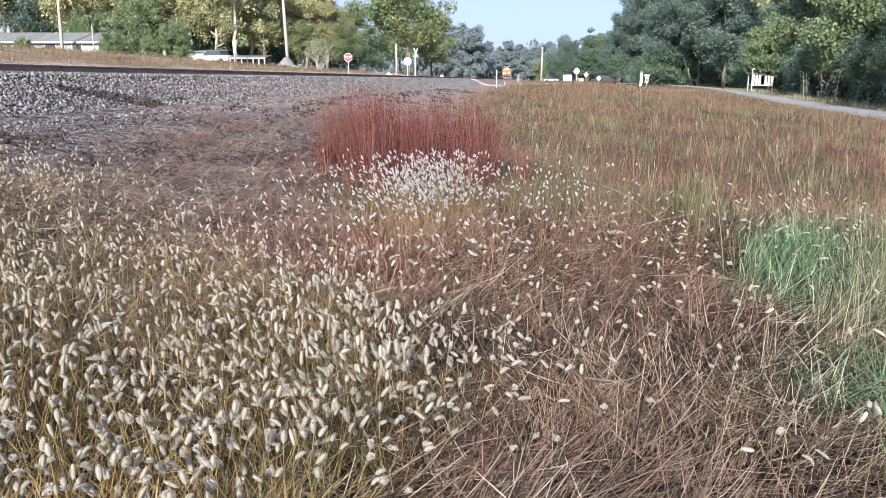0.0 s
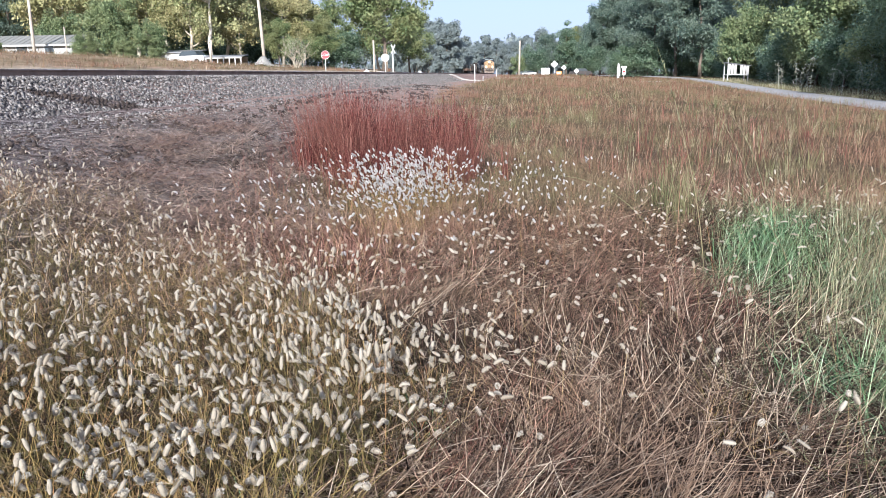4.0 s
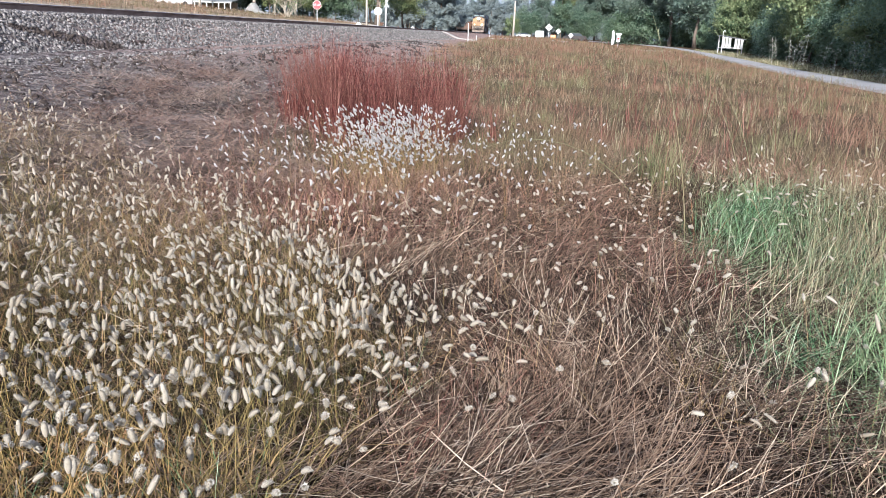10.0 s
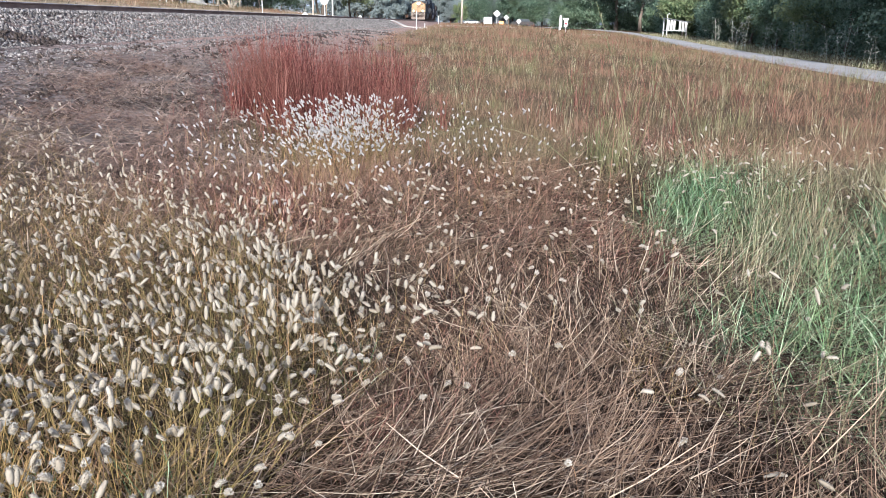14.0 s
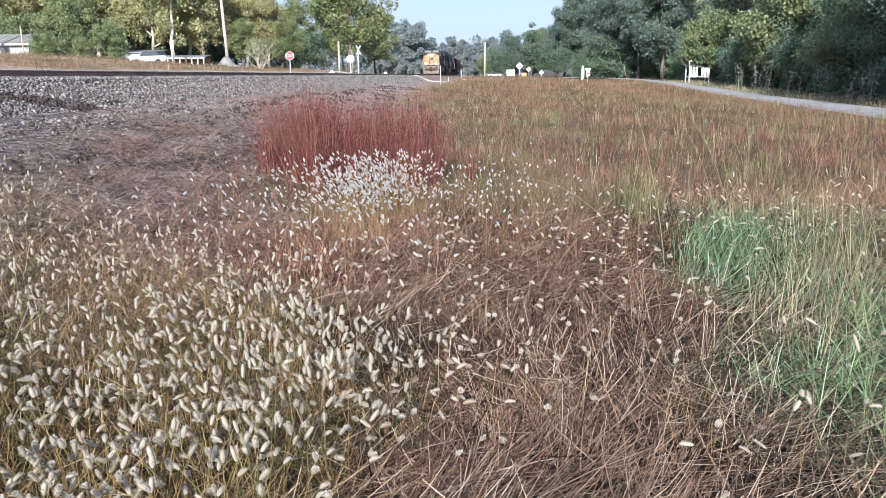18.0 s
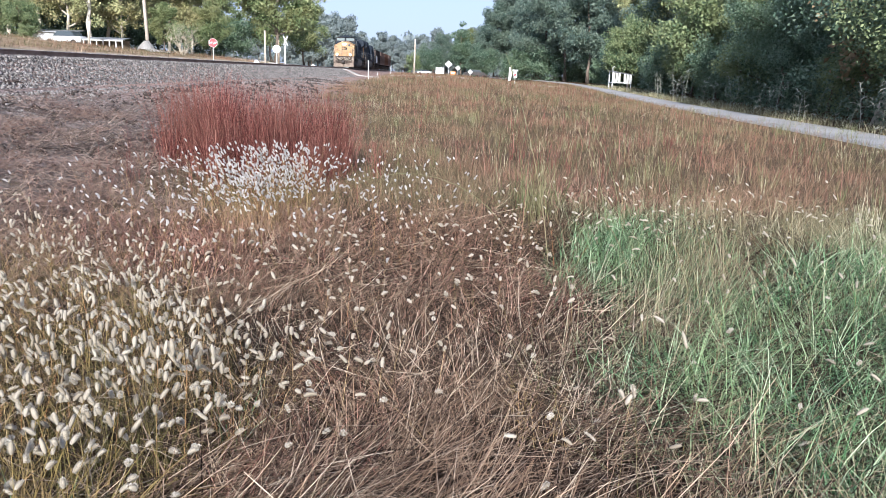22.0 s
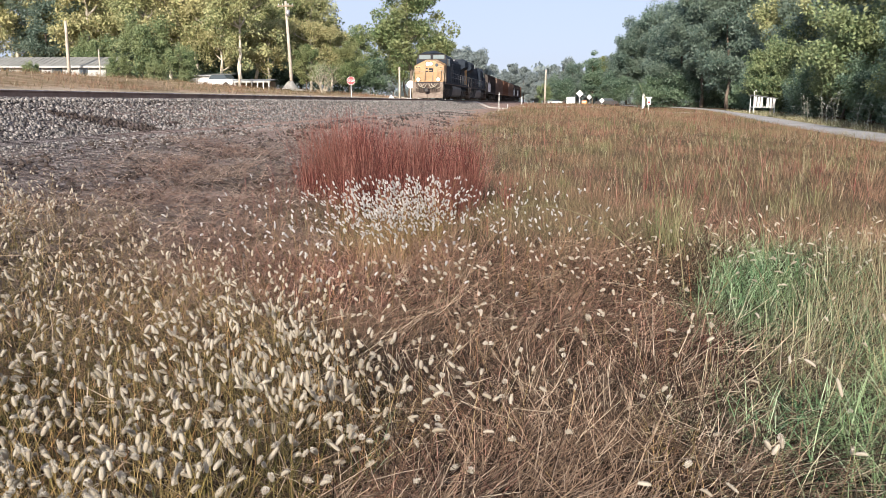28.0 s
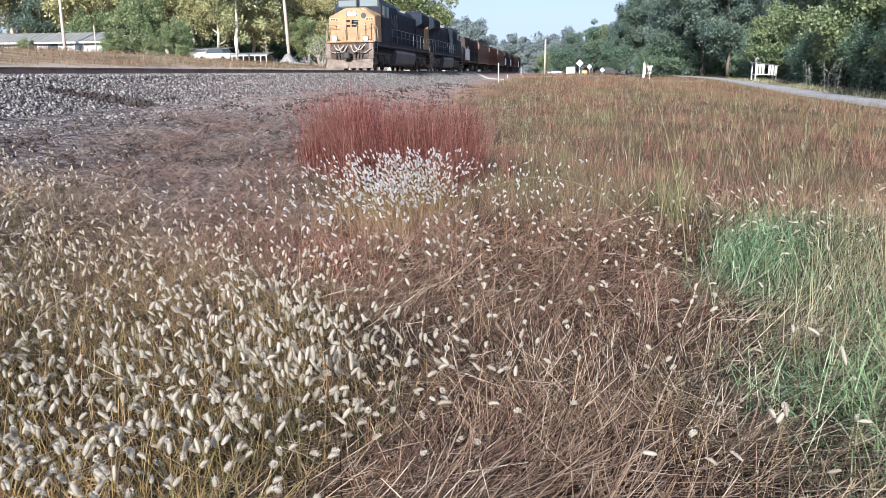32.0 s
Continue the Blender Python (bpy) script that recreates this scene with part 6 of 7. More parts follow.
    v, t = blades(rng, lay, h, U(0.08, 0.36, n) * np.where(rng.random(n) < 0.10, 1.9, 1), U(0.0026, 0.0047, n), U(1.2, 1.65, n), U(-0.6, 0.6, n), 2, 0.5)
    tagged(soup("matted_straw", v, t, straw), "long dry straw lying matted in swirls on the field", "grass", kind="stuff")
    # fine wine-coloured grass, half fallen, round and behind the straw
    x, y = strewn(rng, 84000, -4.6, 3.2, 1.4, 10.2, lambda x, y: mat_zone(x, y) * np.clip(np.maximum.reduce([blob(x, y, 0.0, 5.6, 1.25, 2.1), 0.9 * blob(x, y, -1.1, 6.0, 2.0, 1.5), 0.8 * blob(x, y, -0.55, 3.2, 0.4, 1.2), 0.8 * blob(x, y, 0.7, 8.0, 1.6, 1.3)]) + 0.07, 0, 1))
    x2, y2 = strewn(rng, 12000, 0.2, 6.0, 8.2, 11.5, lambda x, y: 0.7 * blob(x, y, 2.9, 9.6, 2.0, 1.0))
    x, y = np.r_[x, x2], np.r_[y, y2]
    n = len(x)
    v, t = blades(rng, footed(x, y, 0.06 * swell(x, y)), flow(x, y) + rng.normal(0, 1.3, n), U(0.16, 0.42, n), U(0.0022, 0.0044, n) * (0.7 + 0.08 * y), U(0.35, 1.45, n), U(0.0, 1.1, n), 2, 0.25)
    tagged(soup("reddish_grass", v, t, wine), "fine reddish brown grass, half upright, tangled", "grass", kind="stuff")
    x, y = strewn(rng, 26000, -3.4, 3.2, 8.2, 17, lambda x, y: np.clip((y - 8.0), 0, 1) * np.clip((17 - y) / 3, 0, 1) * np.clip((2.6 - 0.1 * y - x) / 1.0, 0, 1) * (1 - 0.5 * red_stand(x, y)))
    sown("tawny_grass", "short tawny reddish grass round the bluestem", mead, x, y, (0.1, 0.32), (0.003, 0.007), (0.1, 1.2), (0.1, 0.9), segs=2)
    # flattened thatch between field and track, with humps of dead brown grass
    x, y = strewn(rng, 150000, -9.2, -1.6, 3.6, 34, lambda x, y: (0.4 + 0.6 * (np.sin(1.9 * x + 0.8 * np.sin(0.7 * y)) * np.sin(0.75 * y + x) + 0.5 * np.sin(5.1 * x + 2 * np.sin(2.3 * y)) * np.sin(3.1 * y) > -0.15)) * np.clip((x + 8.6) / 3.0, 0, 1) * np.clip((-1.8 - x + 0.06 * y) / 1.0, 0.2, 1) * np.clip(1.5 - y * 0.045, 0.3, 1))
    n = len(x)
    sown("flattened_grass", "grey-brown grass flattened beside the trackside dirt", thatch, x, y, (0.08, 0.30), (0.005, 0.011), (0.95, 1.6), (-0.2, 0.6), U(-0.9, 0.9, n) + np.pi * (rng.random(n) < 0.4), segs=2, lift=0.03)
    def humps(x, y):
        return np.maximum.reduce([blob(x, y, -5.6, 11.6, 1.2, 1.1), 0.9 * blob(x, y, -3.3, 6.8, 1.1, 1.3), 0.8 * blob(x, y, -4.6, 9.0, 0.9, 0.9), 0.7 * blob(x, y, -3.7, 10.2, 0.7, 1.2), 0.6 * blob(x, y, -6.6, 14.5, 1.1, 0.8)])

    x, y = strewn(rng, 90000, -8.0, -2.2, 4.2, 16, lambda x, y: humps(x, y) * (0.15 + 0.85 * tussocks(0.6 * x, 0.6 * y)))
    n = len(x)
    v, t = blades(rng, footed(x, y, U(0.0, 0.10, n) + 0.16 * humps(x, y) * tussocks(0.6 * x, 0.6 * y)), U(0, 2 * np.pi, n), U(0.12, 0.36, n), U(0.003, 0.0065, n), U(0.9, 1.8, n), U(-0.2, 0.9, n), 2, 0.3)
    tagged(soup("dead_grass_humps", v, t, humus), "low humps of dead reddish brown grass beside the dirt", "grass", kind="stuff")
    # foxtail stand: leaves and stems leaning every way
    x, y = strewn(rng, 125000, -6.4, 0.2, 0.9, 8.2, lambda x, y: fox_left(x, y) * np.clip(1.5 - y * 0.22, 0.12, 1) * (0.4 + 0.6 * tussocks(x, y)))
    n = len(x)
    v, t = blades(rng, footed(x, y), U(0, 2 * np.pi, n), U(0.18, 0.5, n) * np.clip(1.15 - 0.07 * y, 0.6, 1), U(0.0024, 0.0068, n), U(0.1, 1.35, n), U(0.0, 1.3, n), 2, 0.2)
    x, y = strewn(rng, 40000, -6.4, 0.2, 1.2, 8.2, lambda x, y: fox_left(x, y) * np.clip(0.4 + 0.08 * y, 0, 0.8))
    n = len(x)
    v2, t2 = blades(rng, footed(x, y, U(0.0, 0.26, n)), U(0, 2 * np.pi, n), U(0.1, 0.4, n), U(0.0025, 0.005, n), U(0.9, 1.6, n), U(-0.3, 0.7, n), 2, 0.3)
    tagged(soup("fallen_foxtail_straw", v2, t2, straw), "fallen brown straw under the foxtails", "grass", kind="stuff")
    tagged(soup("foxtail_leaves", v, t, fox), "yellow-green and golden foxtail leaves", "grass", kind="stuff")

    def fox_plants(name, label, x, y, tall, size, thick, lean=(0.02, 0.45), curl=(0.1, 0.9), bristles=44, silk=None):
        n = len(x)
        head = np.where(rng.random(n) < 0.45, np.pi + rng.normal(0, 0.8, n), U(0, 2 * np.pi, n))
        base, length, ln, cu = footed(x, y), U(*tall, n), U(*lean, n), U(*curl, n)
        v, t = blades(rng, base, head, length, U(0.0014, 0.0024, n), ln, cu, 4, 0.6)
        tagged(soup(name + "_stems", v, t, fox), "thin golden foxtail stems", "grass", kind="stuff")
        p = blade_paths(rng, base, head, length, ln, cu, 4)
        heads(rng, p[:, -1], p[:, -1] - p[:, -2], U(*size, n), U(*thick, n), name, label, silk or core, silk or fuzz, bristles)

    x, y = strewn(rng, 4500, -3.6, 0.2, 0.9, 3.4, lambda x, y: np.clip(fox_left(x, y) * (0.8 + 0.35 * np.sin(2 * x + y)), 0, 1) * np.where((y > 1.45) & (y < 2.4) & (x > -2.4), 0.4, 1))
    fox_plants("foxtail_heads", "cream foxtail heads nodding over the near stand", x, y, (0.32, 0.62), (0.034, 0.058), (0.0095, 0.0132), (0.05, 0.8), (-0.5, 0.7), bristles=100)
    x, y = strewn(rng, 14500, -6.4, 0.2, 3.4, 8.2, lambda x, y: np.clip(fox_left(x, y) * (0.75 + 0.35 * np.sin(2 * x + y)), 0, 1) * np.clip(1.15 - 0.13 * y, 0.2, 1) * (0.25 + 0.75 * tussocks(0.5 * x, 0.5 * y)))
    fox_plants("far_foxtail_heads", "cream foxtail heads thinning out towards the dirt", x, y, (0.28, 0.56), (0.034, 0.056), (0.0098, 0.0132), (0.05, 0.75), (-0.5, 0.6), bristles=44)
    # the nearest foxtails stand one by one
    x, y = strewn(rng, 900, -2.4, -0.3, 1.45, 2.4, lambda x, y: 0.5 * fox_left(x, y))
    kinds = [foxtail(300 + k, fox, core, fuzz) for k in range(9)]
    for k in range(min(len(x), 230)):
        one = kinds[k] if k < 9 else copy_thing(kinds[k % 9], pose(0, 0, 0))
        one.matrix_basis = pose(float(x[k]), float(y[k]), float(ground_z(x[k], y[k])), 0, 0, float(U(0, 360)))
    # the white patch: a mound of heads on short stems, with a thin halo of them round it
    x, y = strewn(rng, 20000, -3.8, 1.6, 4.6, 11.5, lambda x, y: np.clip(white_stand(x, y) ** 1.2 * np.clip(tussocks(1.3 * x, 0.8 * y) + 0.15, 0, 1) + 0.055 * blob(x, y, -1.5, 7.0, 1.6, 2.0) + 0.05 * blob(x, y, -0.2, 8.2, 0.9, 0.8), 0, 1))
    fox_plants("white_foxtail_heads", "dense patch of white foxtail heads", x, y, (0.36, 0.82), (0.034, 0.056), (0.0095, 0.0125), (0.02, 0.4), (0.1, 0.7), 36, white_fuzz)
    x, y = strewn(rng, 4600, -2.8, 3.0, 1.4, 8.8, lambda x, y: 0.09 * mat_zone(x, y) + 0.55 * blob(x, y, -0.45, 3.3, 0.32, 0.8) + 0.3 * blob(x, y, 0.35, 4.4, 0.5, 0.3) + 0.16 * blob(x, y, 0.5, 6.4, 0.9, 1.1) + 0.22 * blob(x, y, -1.3, 5.6, 1.3, 0.9))
    fox_plants("scattered_foxtail_heads", "scattered cream foxtail heads in the straw", x, y, (0.30, 0.50), (0.032, 0.052), (0.0100, 0.0135), (0.1, 0.7), (0.1, 0.9), 60)
    x, y = strewn(rng, 2100, 0.6, 5.0, 1.7, 8.6, lambda x, y: 0.10 + 0.2 * blob(x, y, 2.9, 7.3, 1.2, 0.8) + 0.25 * blob(x, y, 1.0, 2.3, 0.5, 0.4))
    fox_plants("green_foxtail_heads", "long greenish foxtail heads over green grass", x, y, (0.32, 0.66), (0.04, 0.072), (0.0085, 0.0115), (0.1, 0.8), (0.1, 1.0), 60)
    # under the white stand, and a small vivid tuft by the foxtails
    x, y = strewn(rng, 22000, -3.8, 1.2, 4.6, 11.5, lambda x, y: np.clip(white_stand(x, y) + 0.25 * blob(x, y, -1.6, 7.2, 2.0, 2.6), 0, 1))
    sown("white_stand_leaves", "dry reddish leaves under the white foxtail patch", wine, x, y, (0.18, 0.45), (0.003, 0.006), (0.05, 0.8), (0.1, 0.9), segs=2)
    x, y = strewn(rng, 3200, -2.6, 0.0, 1.2, 3.8, lambda x, y: np.maximum.reduce([blob(x, y, -0.80, 3.0, 0.10, 0.16), 0.8 * blob(x, y, -1.25, 1.9, 0.25, 0.25), 0.5 * blob(x, y, -1.7, 1.8, 0.4, 0.3)]))
    sown("bright_green_tuft", "small tufts of bright green grass", green, x, y, (0.2, 0.42), (0.004, 0.008), (0.05, 0.6), (0.1, 0.8))
    # red bluestem: bunches that fan out from their crowns, with feathery tips

    def bunches(name, label, cx, cy, size, per, tall, wide, plume, mat=red):
        m = len(cx)
        k = np.repeat(np.arange(m), per)
        n = len(k)
        out, gap = U(0, 2 * np.pi, n), np.abs(rng.normal(0, 0.085, n))
        x, y = cx[k] + gap * np.cos(out), cy[k] + gap * np.sin(out)
        size = (size * U(0.7, 1.1, m))[k]
        length, lean, curl = U(*tall, n) * size, 0.03 + 1.5 * gap + np.abs(rng.normal(0, 0.07, n)), U(-0.05, 0.35, n)
        base, head = footed(x, y), out + rng.normal(0, 0.4, n)
        w = U(*wide, n)
        pieces = [blades(rng, base, head, length, w, lean, curl, 3, 0.35)]
        path = blade_paths(rng, base, head, length, lean, curl, 3)
        j = np.repeat(np.arange(n), plume)
        s = U(0.0, 1.0, len(j))[:, None]
        root = path[j, 2] * (1 - s) + path[j, 3] * s
        pieces.append(blades(rng, root, head[j] + rng.normal(0, 1.6, len(j)), U(0.04, 0.13, len(j)), 0.6 * w[j], U(0.2, 0.7, len(j)), U(0.0, 0.6, len(j)), 2, 0.3))
        return tagged(soup(name, *joined(pieces), mat), label, "grass", kind="stuff")

    x, y = strewn(rng, 330, -4.6, 0.2, 8.6, 14.4, lambda x, y: red_stand(x, y) ** 1.3)
    bunches("red_bluestem", "tall bunches of red bluestem grass in a stand", x, y, 0.45 + 0.5 * red_stand(x, y), 80, (0.45, 1.45), (0.004, 0.008), 3)
    x, y = strewn(rng, 1500, -4.8, -0.6, 7.4, 12, lambda x, y: 0.6 * blob(x, y, -3.0, 9.4, 0.9, 1.2) + 0.3 * blob(x, y, -1.4, 9.4, 1.2, 0.8))
    sown("loose_bluestem", "single thin red stalks before the bluestem stand", red, x, y, (0.3, 0.85), (0.004, 0.007), (0.0, 0.5), (0.0, 0.7))
    x, y = strewn(rng, 420, -2.5, 9.0, 9.5, 30, lambda x, y: 0.5 * blob(x, y, 1.7, 13.5, 1.5, 2.0) + 0.28 * blob(x, y, -1.0, 18, 1.6, 4.0) + 0.13 * blob(x, y, 4.5, 15, 4.0, 7.0))
    bunches("red_bluestem_patch", "thin patches of red bluestem in the meadow", x, y, np.ones(len(x)), 16, (0.3, 0.8), (0.004, 0.008), 1)
    # darker olive and pale tufts that break up the meadow
    x, y = strewn(rng, 1500, -3.0, 14.0, 8.5, 40, lambda x, y: 0.6 * np.clip((x + 0.16 * y) / 1.5, 0, 1) * (0.2 + 0.8 * tussocks(0.12 * x, 0.1 * y)) * np.clip(1.3 - 0.025 * y, 0.3, 1))
    h = len(x) // 2
    bunches("olive_tufts", "olive green tufts in the meadow", x[:h], y[:h], U(0.5, 1.0, h), 17, (0.2, 0.62), (0.004, 0.010), 1, olive)
    bunches("straw_tufts", "pale straw tufts in the meadow", x[h:], y[h:], U(0.5, 1.0, len(x) - h), 12, (0.2, 0.62), (0.004, 0.009), 1, pale)
    # green grass on the right
    x, y = strewn(rng, 30000, 0.7, 3.6, 4.6, 9.0, lambda x, y: np.maximum(0.8 * lush_stand(x, y), 0.28 * blob(x - 0.3 * (y - 6.7), y, 2.05, 6.5, 0.8, 1.7)) * (0.5 + 0.5 * tussocks(x, y)))
    sown("lush_grass", "vivid blue-green grass patch in the dry field", green, x, y, (0.16, 0.44), (0.004, 0.0085), (0.05, 1.2), (0.2, 1.5))
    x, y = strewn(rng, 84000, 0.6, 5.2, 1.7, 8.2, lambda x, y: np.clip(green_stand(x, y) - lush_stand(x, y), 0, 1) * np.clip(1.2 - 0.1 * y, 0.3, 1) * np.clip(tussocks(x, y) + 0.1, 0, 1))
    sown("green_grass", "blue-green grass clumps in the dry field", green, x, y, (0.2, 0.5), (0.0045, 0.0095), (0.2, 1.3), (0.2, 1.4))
    x, y = strewn(rng, 80000, 0.3, 5.4, 1.2, 9.0, lambda x, y: np.clip((x - 0.4 - 0.09 * y + 0.2 * np.sin(2.1 * y + x)) / 0.5, 0, 1) * np.clip(1 - 0.9 * lush_stand(x, y), 0, 1) * np.clip(1 - 0.7 * green_stand(x, y), 0, 1) * np.clip(1.15 - 0.1 * y, 0.3, 1) * tussocks(x, y))
    n = len(x)
    v, t = blades(rng, footed(x, y, U(0.0, 0.08, n)), flow(x, y) + rng.normal(0, 1.2, n), U(0.14, 0.46, n), U(0.0025, 0.0055, n), U(0.3, 1.5, n), U(0.0, 1.1, n), 2, 0.3)
    tagged(soup("pale_grass", v, t, pale), "fallen pale green grass turning to straw", "grass", kind="stuff")
    x, y = strewn(rng, 5500, 1.0, 5.4, 3.9, 8.8, lambda x, y: np.maximum(0.75 * blob(x - 0.42 * (y - 5.6), y, 2.05, 5.6, 0.36, 1.5), 0.3 * blob(x, y, 4.2, 7.4, 1.6, 1.0)) * np.clip(tussocks(x, y), 0, 1))
    sown("tall_pale_grass", "upright straw-coloured grass beside the green patch", pale, x, y, (0.3, 0.72), (0.003, 0.006), (0.0, 0.4), (0.0, 0.6))
    x, y = strewn(rng, 2600, 0.2, 2.2, 6.4, 10.4, lambda x, y: blob(x, y, 1.15, 8.3, 0.22, 0.75))
    sown("olive_tuft", "upright olive green grass tuft", olive, x, y, (0.35, 0.85), (0.004, 0.009), (0.0, 0.35), (0.0, 0.6))
    x, y = strewn(rng, 1500, 0.1, 1.2, 2.4, 4.0, lambda x, y: blob(x, y, 0.58, 3.15, 0.16, 0.3))
    sown("golden_tuft", "small tuft of golden green grass in the straw", fox, x, y, (0.18, 0.36), (0.003, 0.006), (0.1, 0.8), (0.1, 0.8), segs=2)
    # the meadow out to the road and the crossing
    pieces = []
    for lo, hi, n, tall, wide in ((7.0, 13, 72000, (0.10, 0.36), (0.003, 0.0065)), (13, 26, 66000, (0.12, 0.40), (0.0055, 0.011)), (26, 55, 52000, (0.16, 0.44), (0.011, 0.022)), (55, 125, 48000, (0.2, 0.46), (0.02, 0.05))):
        x, y = strewn(rng, n // 12, -9, 20, lo, hi, lambda x, y: np.clip((x - np.interp(y, [6, 12, 20, 40, 70, 100], [-0.9, -1.6, -3.2, -5.6, -6.4, -6.6]) + 0.8 * np.sin(0.8 * y)) / 1.0, 0, 1) * np.clip((road_line(y) - 1.5 - x) / 0.5, 0, 1))
        k = np.repeat(np.arange(len(x)), 12)
        m = len(k)
        out, gap = U(0, 2 * np.pi, m), np.abs(rng.normal(0, 0.16 + lo * 0.006, m))
        size = U(0.6, 1.25, len(x))[k]
        x, y = x[k] + gap * np.cos(out), y[k] + gap * np.sin(out)
        pieces.append(blades(rng, footed(x, y), out + rng.normal(0, 0.5, m), U(*tall, m) * size, U(*wide, m), U(0.02, 1.1, m), U(0.0, 0.9, m), 2, 0.2))
    tagged(soup("meadow_grass", *joined(pieces), mead), "tawny and olive meadow grass out to the road", "grass", kind="stuff")
    pieces = []
    for lo, hi, n in ((7, 16, 1100), (16, 40, 1500), (40, 100, 1600)):
        x, y = strewn(rng, n, -8, 19, lo, hi, lambda x, y: np.clip((x - np.interp(y, [6, 12, 20, 40, 70, 100], [0.2, 0, -1.2, -4.0, -5.0, -5.5])) / 2.0, 0, 1) * np.clip((road_line(y) - 1.7 - x), 0, 1) * (0.15 + 0.85 * (np.sin(0.7 * x + 0.3 * y) * np.sin(0.5 * y - 0.4 * x) > 0.1)))
        m = len(x)
        pieces.append(blades(rng, footed(x, y), U(0, 2 * np.pi, m), U(0.5, 0.85, m), 0.003 + 0.00026 * y, U(0.0, 0.2, m), U(0.0, 0.35, m), 3, 0.3))
    tagged(soup("red_stalks", *joined(pieces), red), "upright reddish stalks scattered in the meadow", "grass", kind="stuff")
    # the same rough meadow goes on beside and behind the camera
    pieces = []
    x, y = strewn(rng, 2600, -7.0, 8, -5, 7, lambda x, y: np.where(y < 0.9, 1.0, np.clip(x - 4.4, 0, 1)) * (np.hypot(x, y) > 0.9))
    k = np.repeat(np.arange(len(x)), 10)
    m = len(k)
    out, gap = U(0, 2 * np.pi, m), np.abs(rng.normal(0, 0.14, m))
    x, y = x[k] + gap * np.cos(out), y[k] + gap * np.sin(out)
    pieces.append(blades(rng, footed(x, y), out, U(0.12, 0.42, m), U(0.005, 0.010, m), U(0.2, 1.5, m), U(0.0, 0.8, m), 2, 0.2))
    tagged(soup("field_grass", *joined(pieces), mead), "short tawny grass of the open field", "grass", kind="stuff")
    # single tall straws that arch over the rest
    x, y = strewn(rng, 360, 0.6, 12, 5.0, 22, lambda x, y: 0.25 * np.ones_like(x))
    n = len(x)
    base, hd, ln, le, cu = footed(x, y), U(0, 2 * np.pi, n), U(0.8, 1.35, n), U(0.0, 0.25, n), U(0.2, 1.5, n)
    v, t = blades(rng, base, hd, ln, 0.003 + 0.0002 * y, le, cu, 6, 0.5)
    tagged(soup("tall_straws", v, t, mead), "single tall arching straws", "grass", kind="stuff")
    # three stems that tower over the meadow, and arching ones farther off
    for bx, by, lean, tall, curl, label in ((1.02, 6.0, 0.10, 1.84, 0.28, "tall leaning dry grass stem"), (0.85, 7.4, 0.5, 1.75, 1.5, "tall dry stem bowed over at its tip"), (2.25, 8.6, 0.15, 1.3, 0.5, "tall upright dry grass stem"), (1.9, 7.8, 0.1, 1.2, 0.5, "tall upright dry grass stem")):
        z = float(ground_z(bx, by)) - 0.02
        p = blade_paths(rng, np.array([[bx, by, z]]), np.array([3.05]), np.array([tall]), np.array([lean]), np.array([curl]), 9)[0]
        stem = tagged(empty("grass_stem", pose(bx, by, z)), label, "grass stem", group="tall grass stems")
        bm = bmesh.new()
        tube(bm, [tuple(q - p[0]) for q in p], [0.004 - 0.0003 * k for k in range(10)], 5)
        part("stalk", done(bm), pale, stem)
        bm = bmesh.new()
        for k in range(5, 9):
            q = p[k] - p[0]
            for side in (-1, 1):
                tube(bm, [tuple(q), tuple(q + np.array([-0.02, 0.02 * side, 0.05])), tuple(q + np.array([-0.03, 0.03 * side, 0.10]))], [0.0015, 0.003, 0.001], 4)
        tagged(part("seed_spray", done(bm), pale, stem), kind="stuff")
    # plumed weeds before the wood on the far side of the road: thin canes with pale hanging leaves
    y = np.r_[U(18.5, 25.5, 34), U(27, 70, 40)]
    m = len(y)
    x = road_line(y) + 3.0 + 1.2 * rng.random(m)
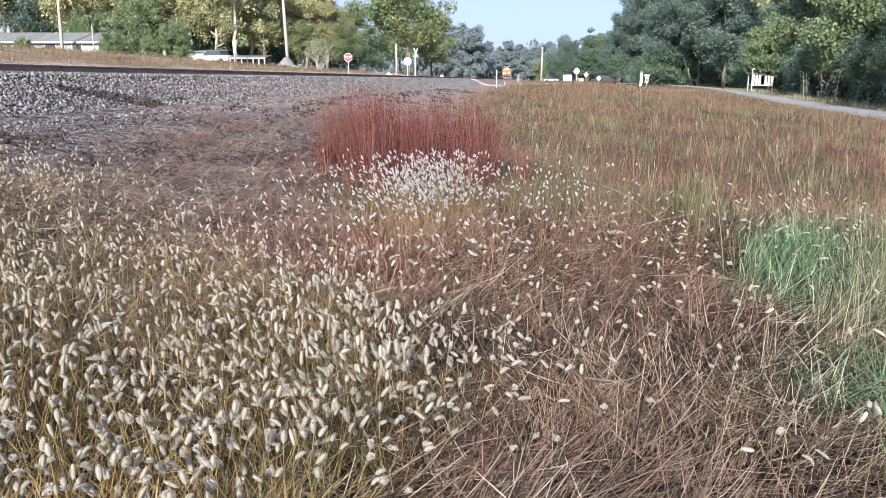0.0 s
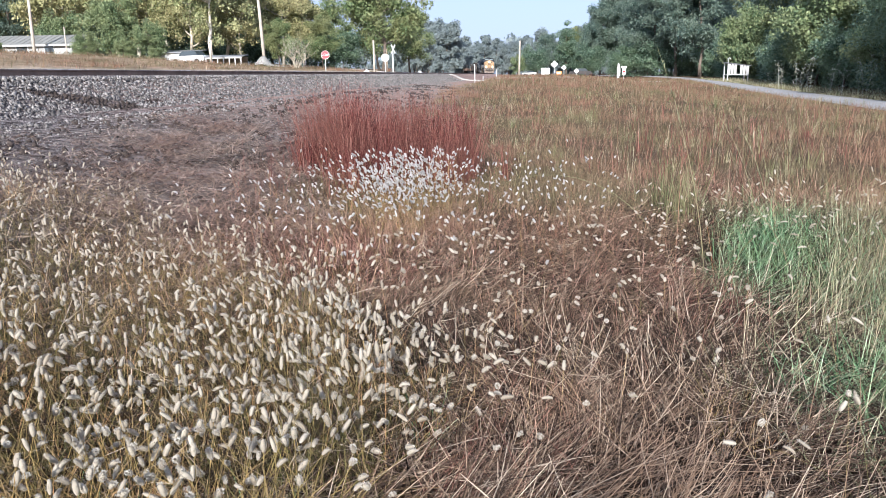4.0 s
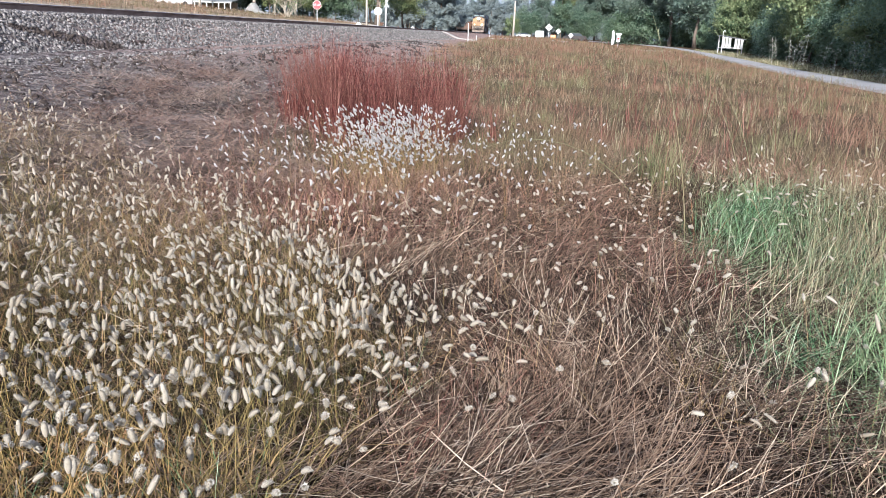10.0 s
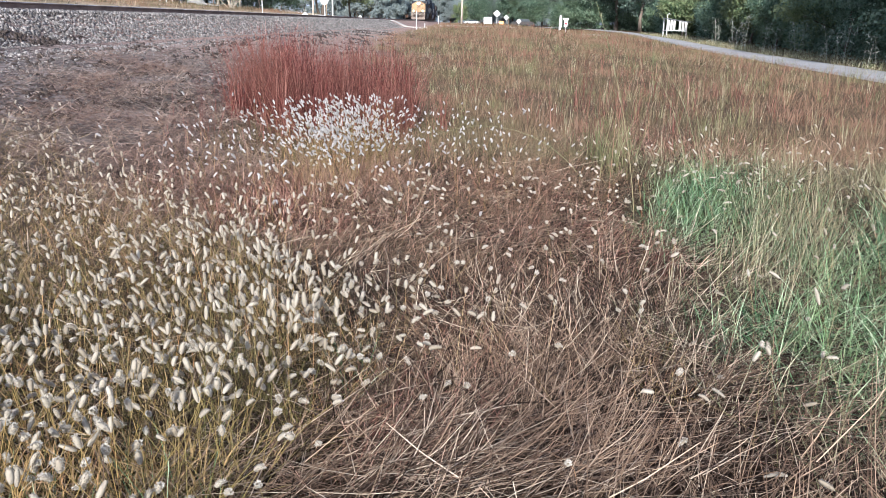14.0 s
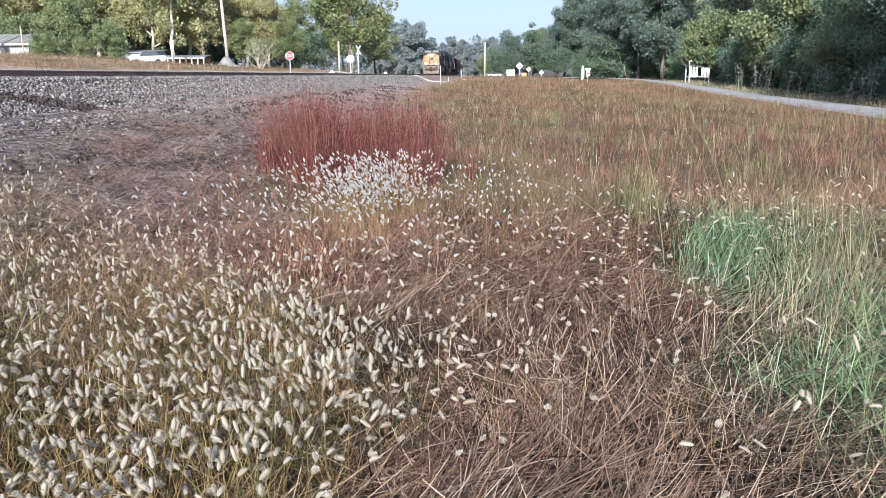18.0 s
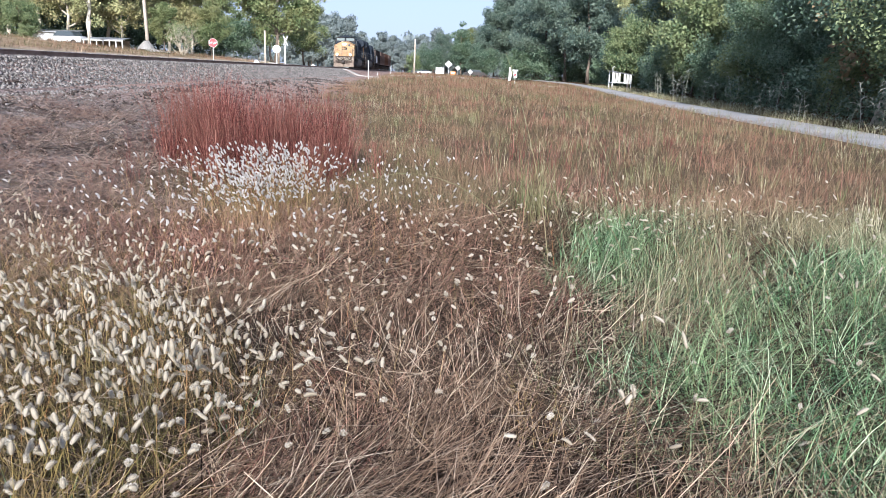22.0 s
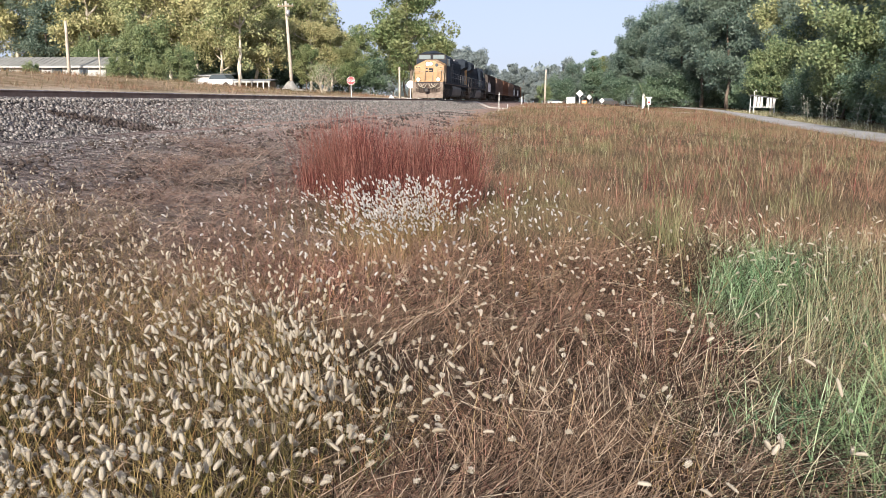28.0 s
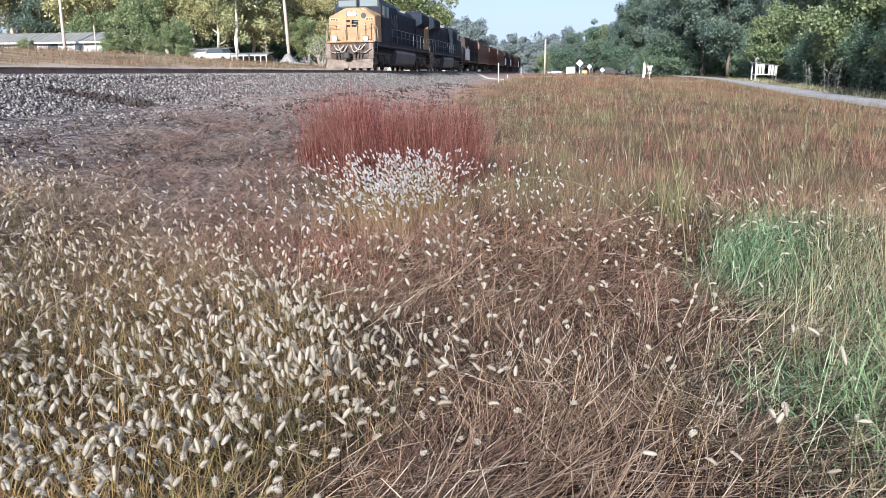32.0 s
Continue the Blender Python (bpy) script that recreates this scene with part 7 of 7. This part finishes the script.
    base, hd, ln, le, cu = footed(x, y), U(0, 2 * np.pi, m), U(1.1, 2.3, m), U(0.0, 0.2, m), U(0.0, 0.5, m)
    pieces = [blades(rng, base, hd, ln, np.full(m, 0.022), le, cu, 6, 0.5)]
    path = blade_paths(rng, base, hd, ln, le, cu, 6)
    k = np.repeat(np.arange(m), 15)
    at = rng.integers(1, 7, len(k))
    pieces.append(blades(rng, path[k, at], U(0, 2 * np.pi, len(k)), U(0.2, 0.6, len(k)), U(0.025, 0.055, len(k)), U(0.4, 1.2, len(k)), U(1.2, 2.2, len(k)), 4, 0.15))
    tagged(soup("plumed_weeds", *joined(pieces), white_weed), "tall pale canes with hanging leaves before the dark wood", "weeds", kind="stuff")
    # taller grass along the road's near edge
    y = U(8, 110, 9000)
    x = road_line(y) - 0.75 + 0.35 * rng.normal(size=9000)
    m = len(x)
    v, t = blades(rng, footed(x, y), U(0, 2 * np.pi, m), U(0.15, 0.42, m), U(0.006, 0.012, m) * (0.5 + y / 50), U(0.0, 0.5, m), U(0.0, 0.8, m), 2)
    tagged(soup("roadside_grass", v, t, mead), "tawny grass along the road's edge", "grass", kind="stuff")
    # bank beyond the track, road verge and the rough between track and field
    pieces = []
    x, y = strewn(rng, 26000, -40, -20.5, 14, 105, lambda x, y: 0.3 + 0.7 * (np.sin(0.5 * x + 0.2 * y) * np.sin(0.35 * y) > 0))
    m = len(x)
    pieces.append(blades(rng, footed(x, y), U(0, 2 * np.pi, m), U(0.12, 0.5, m), U(0.014, 0.04, m), U(0.1, 0.8, m), U(0.0, 0.8, m), 2))
    tagged(soup("bank_grass", *joined(pieces), mead), "thin dry grass on the sandy bank", "grass", kind="stuff")
    y = U(6, 110, 15000)
    x = road_line(y) + 2.5 + 4.2 * rng.random(15000) ** 1.5
    m = len(x)
    v, t = blades(rng, footed(x, y), U(0, 2 * np.pi, m), U(0.15, 0.5, m), U(0.008, 0.02, m) * (0.5 + y / 80), U(0.1, 0.7, m), U(0.0, 0.8, m), 2)
    tagged(soup("verge_grass", v, t, pale), "short pale grass on the road verge", "grass", kind="stuff")


field()

motions()
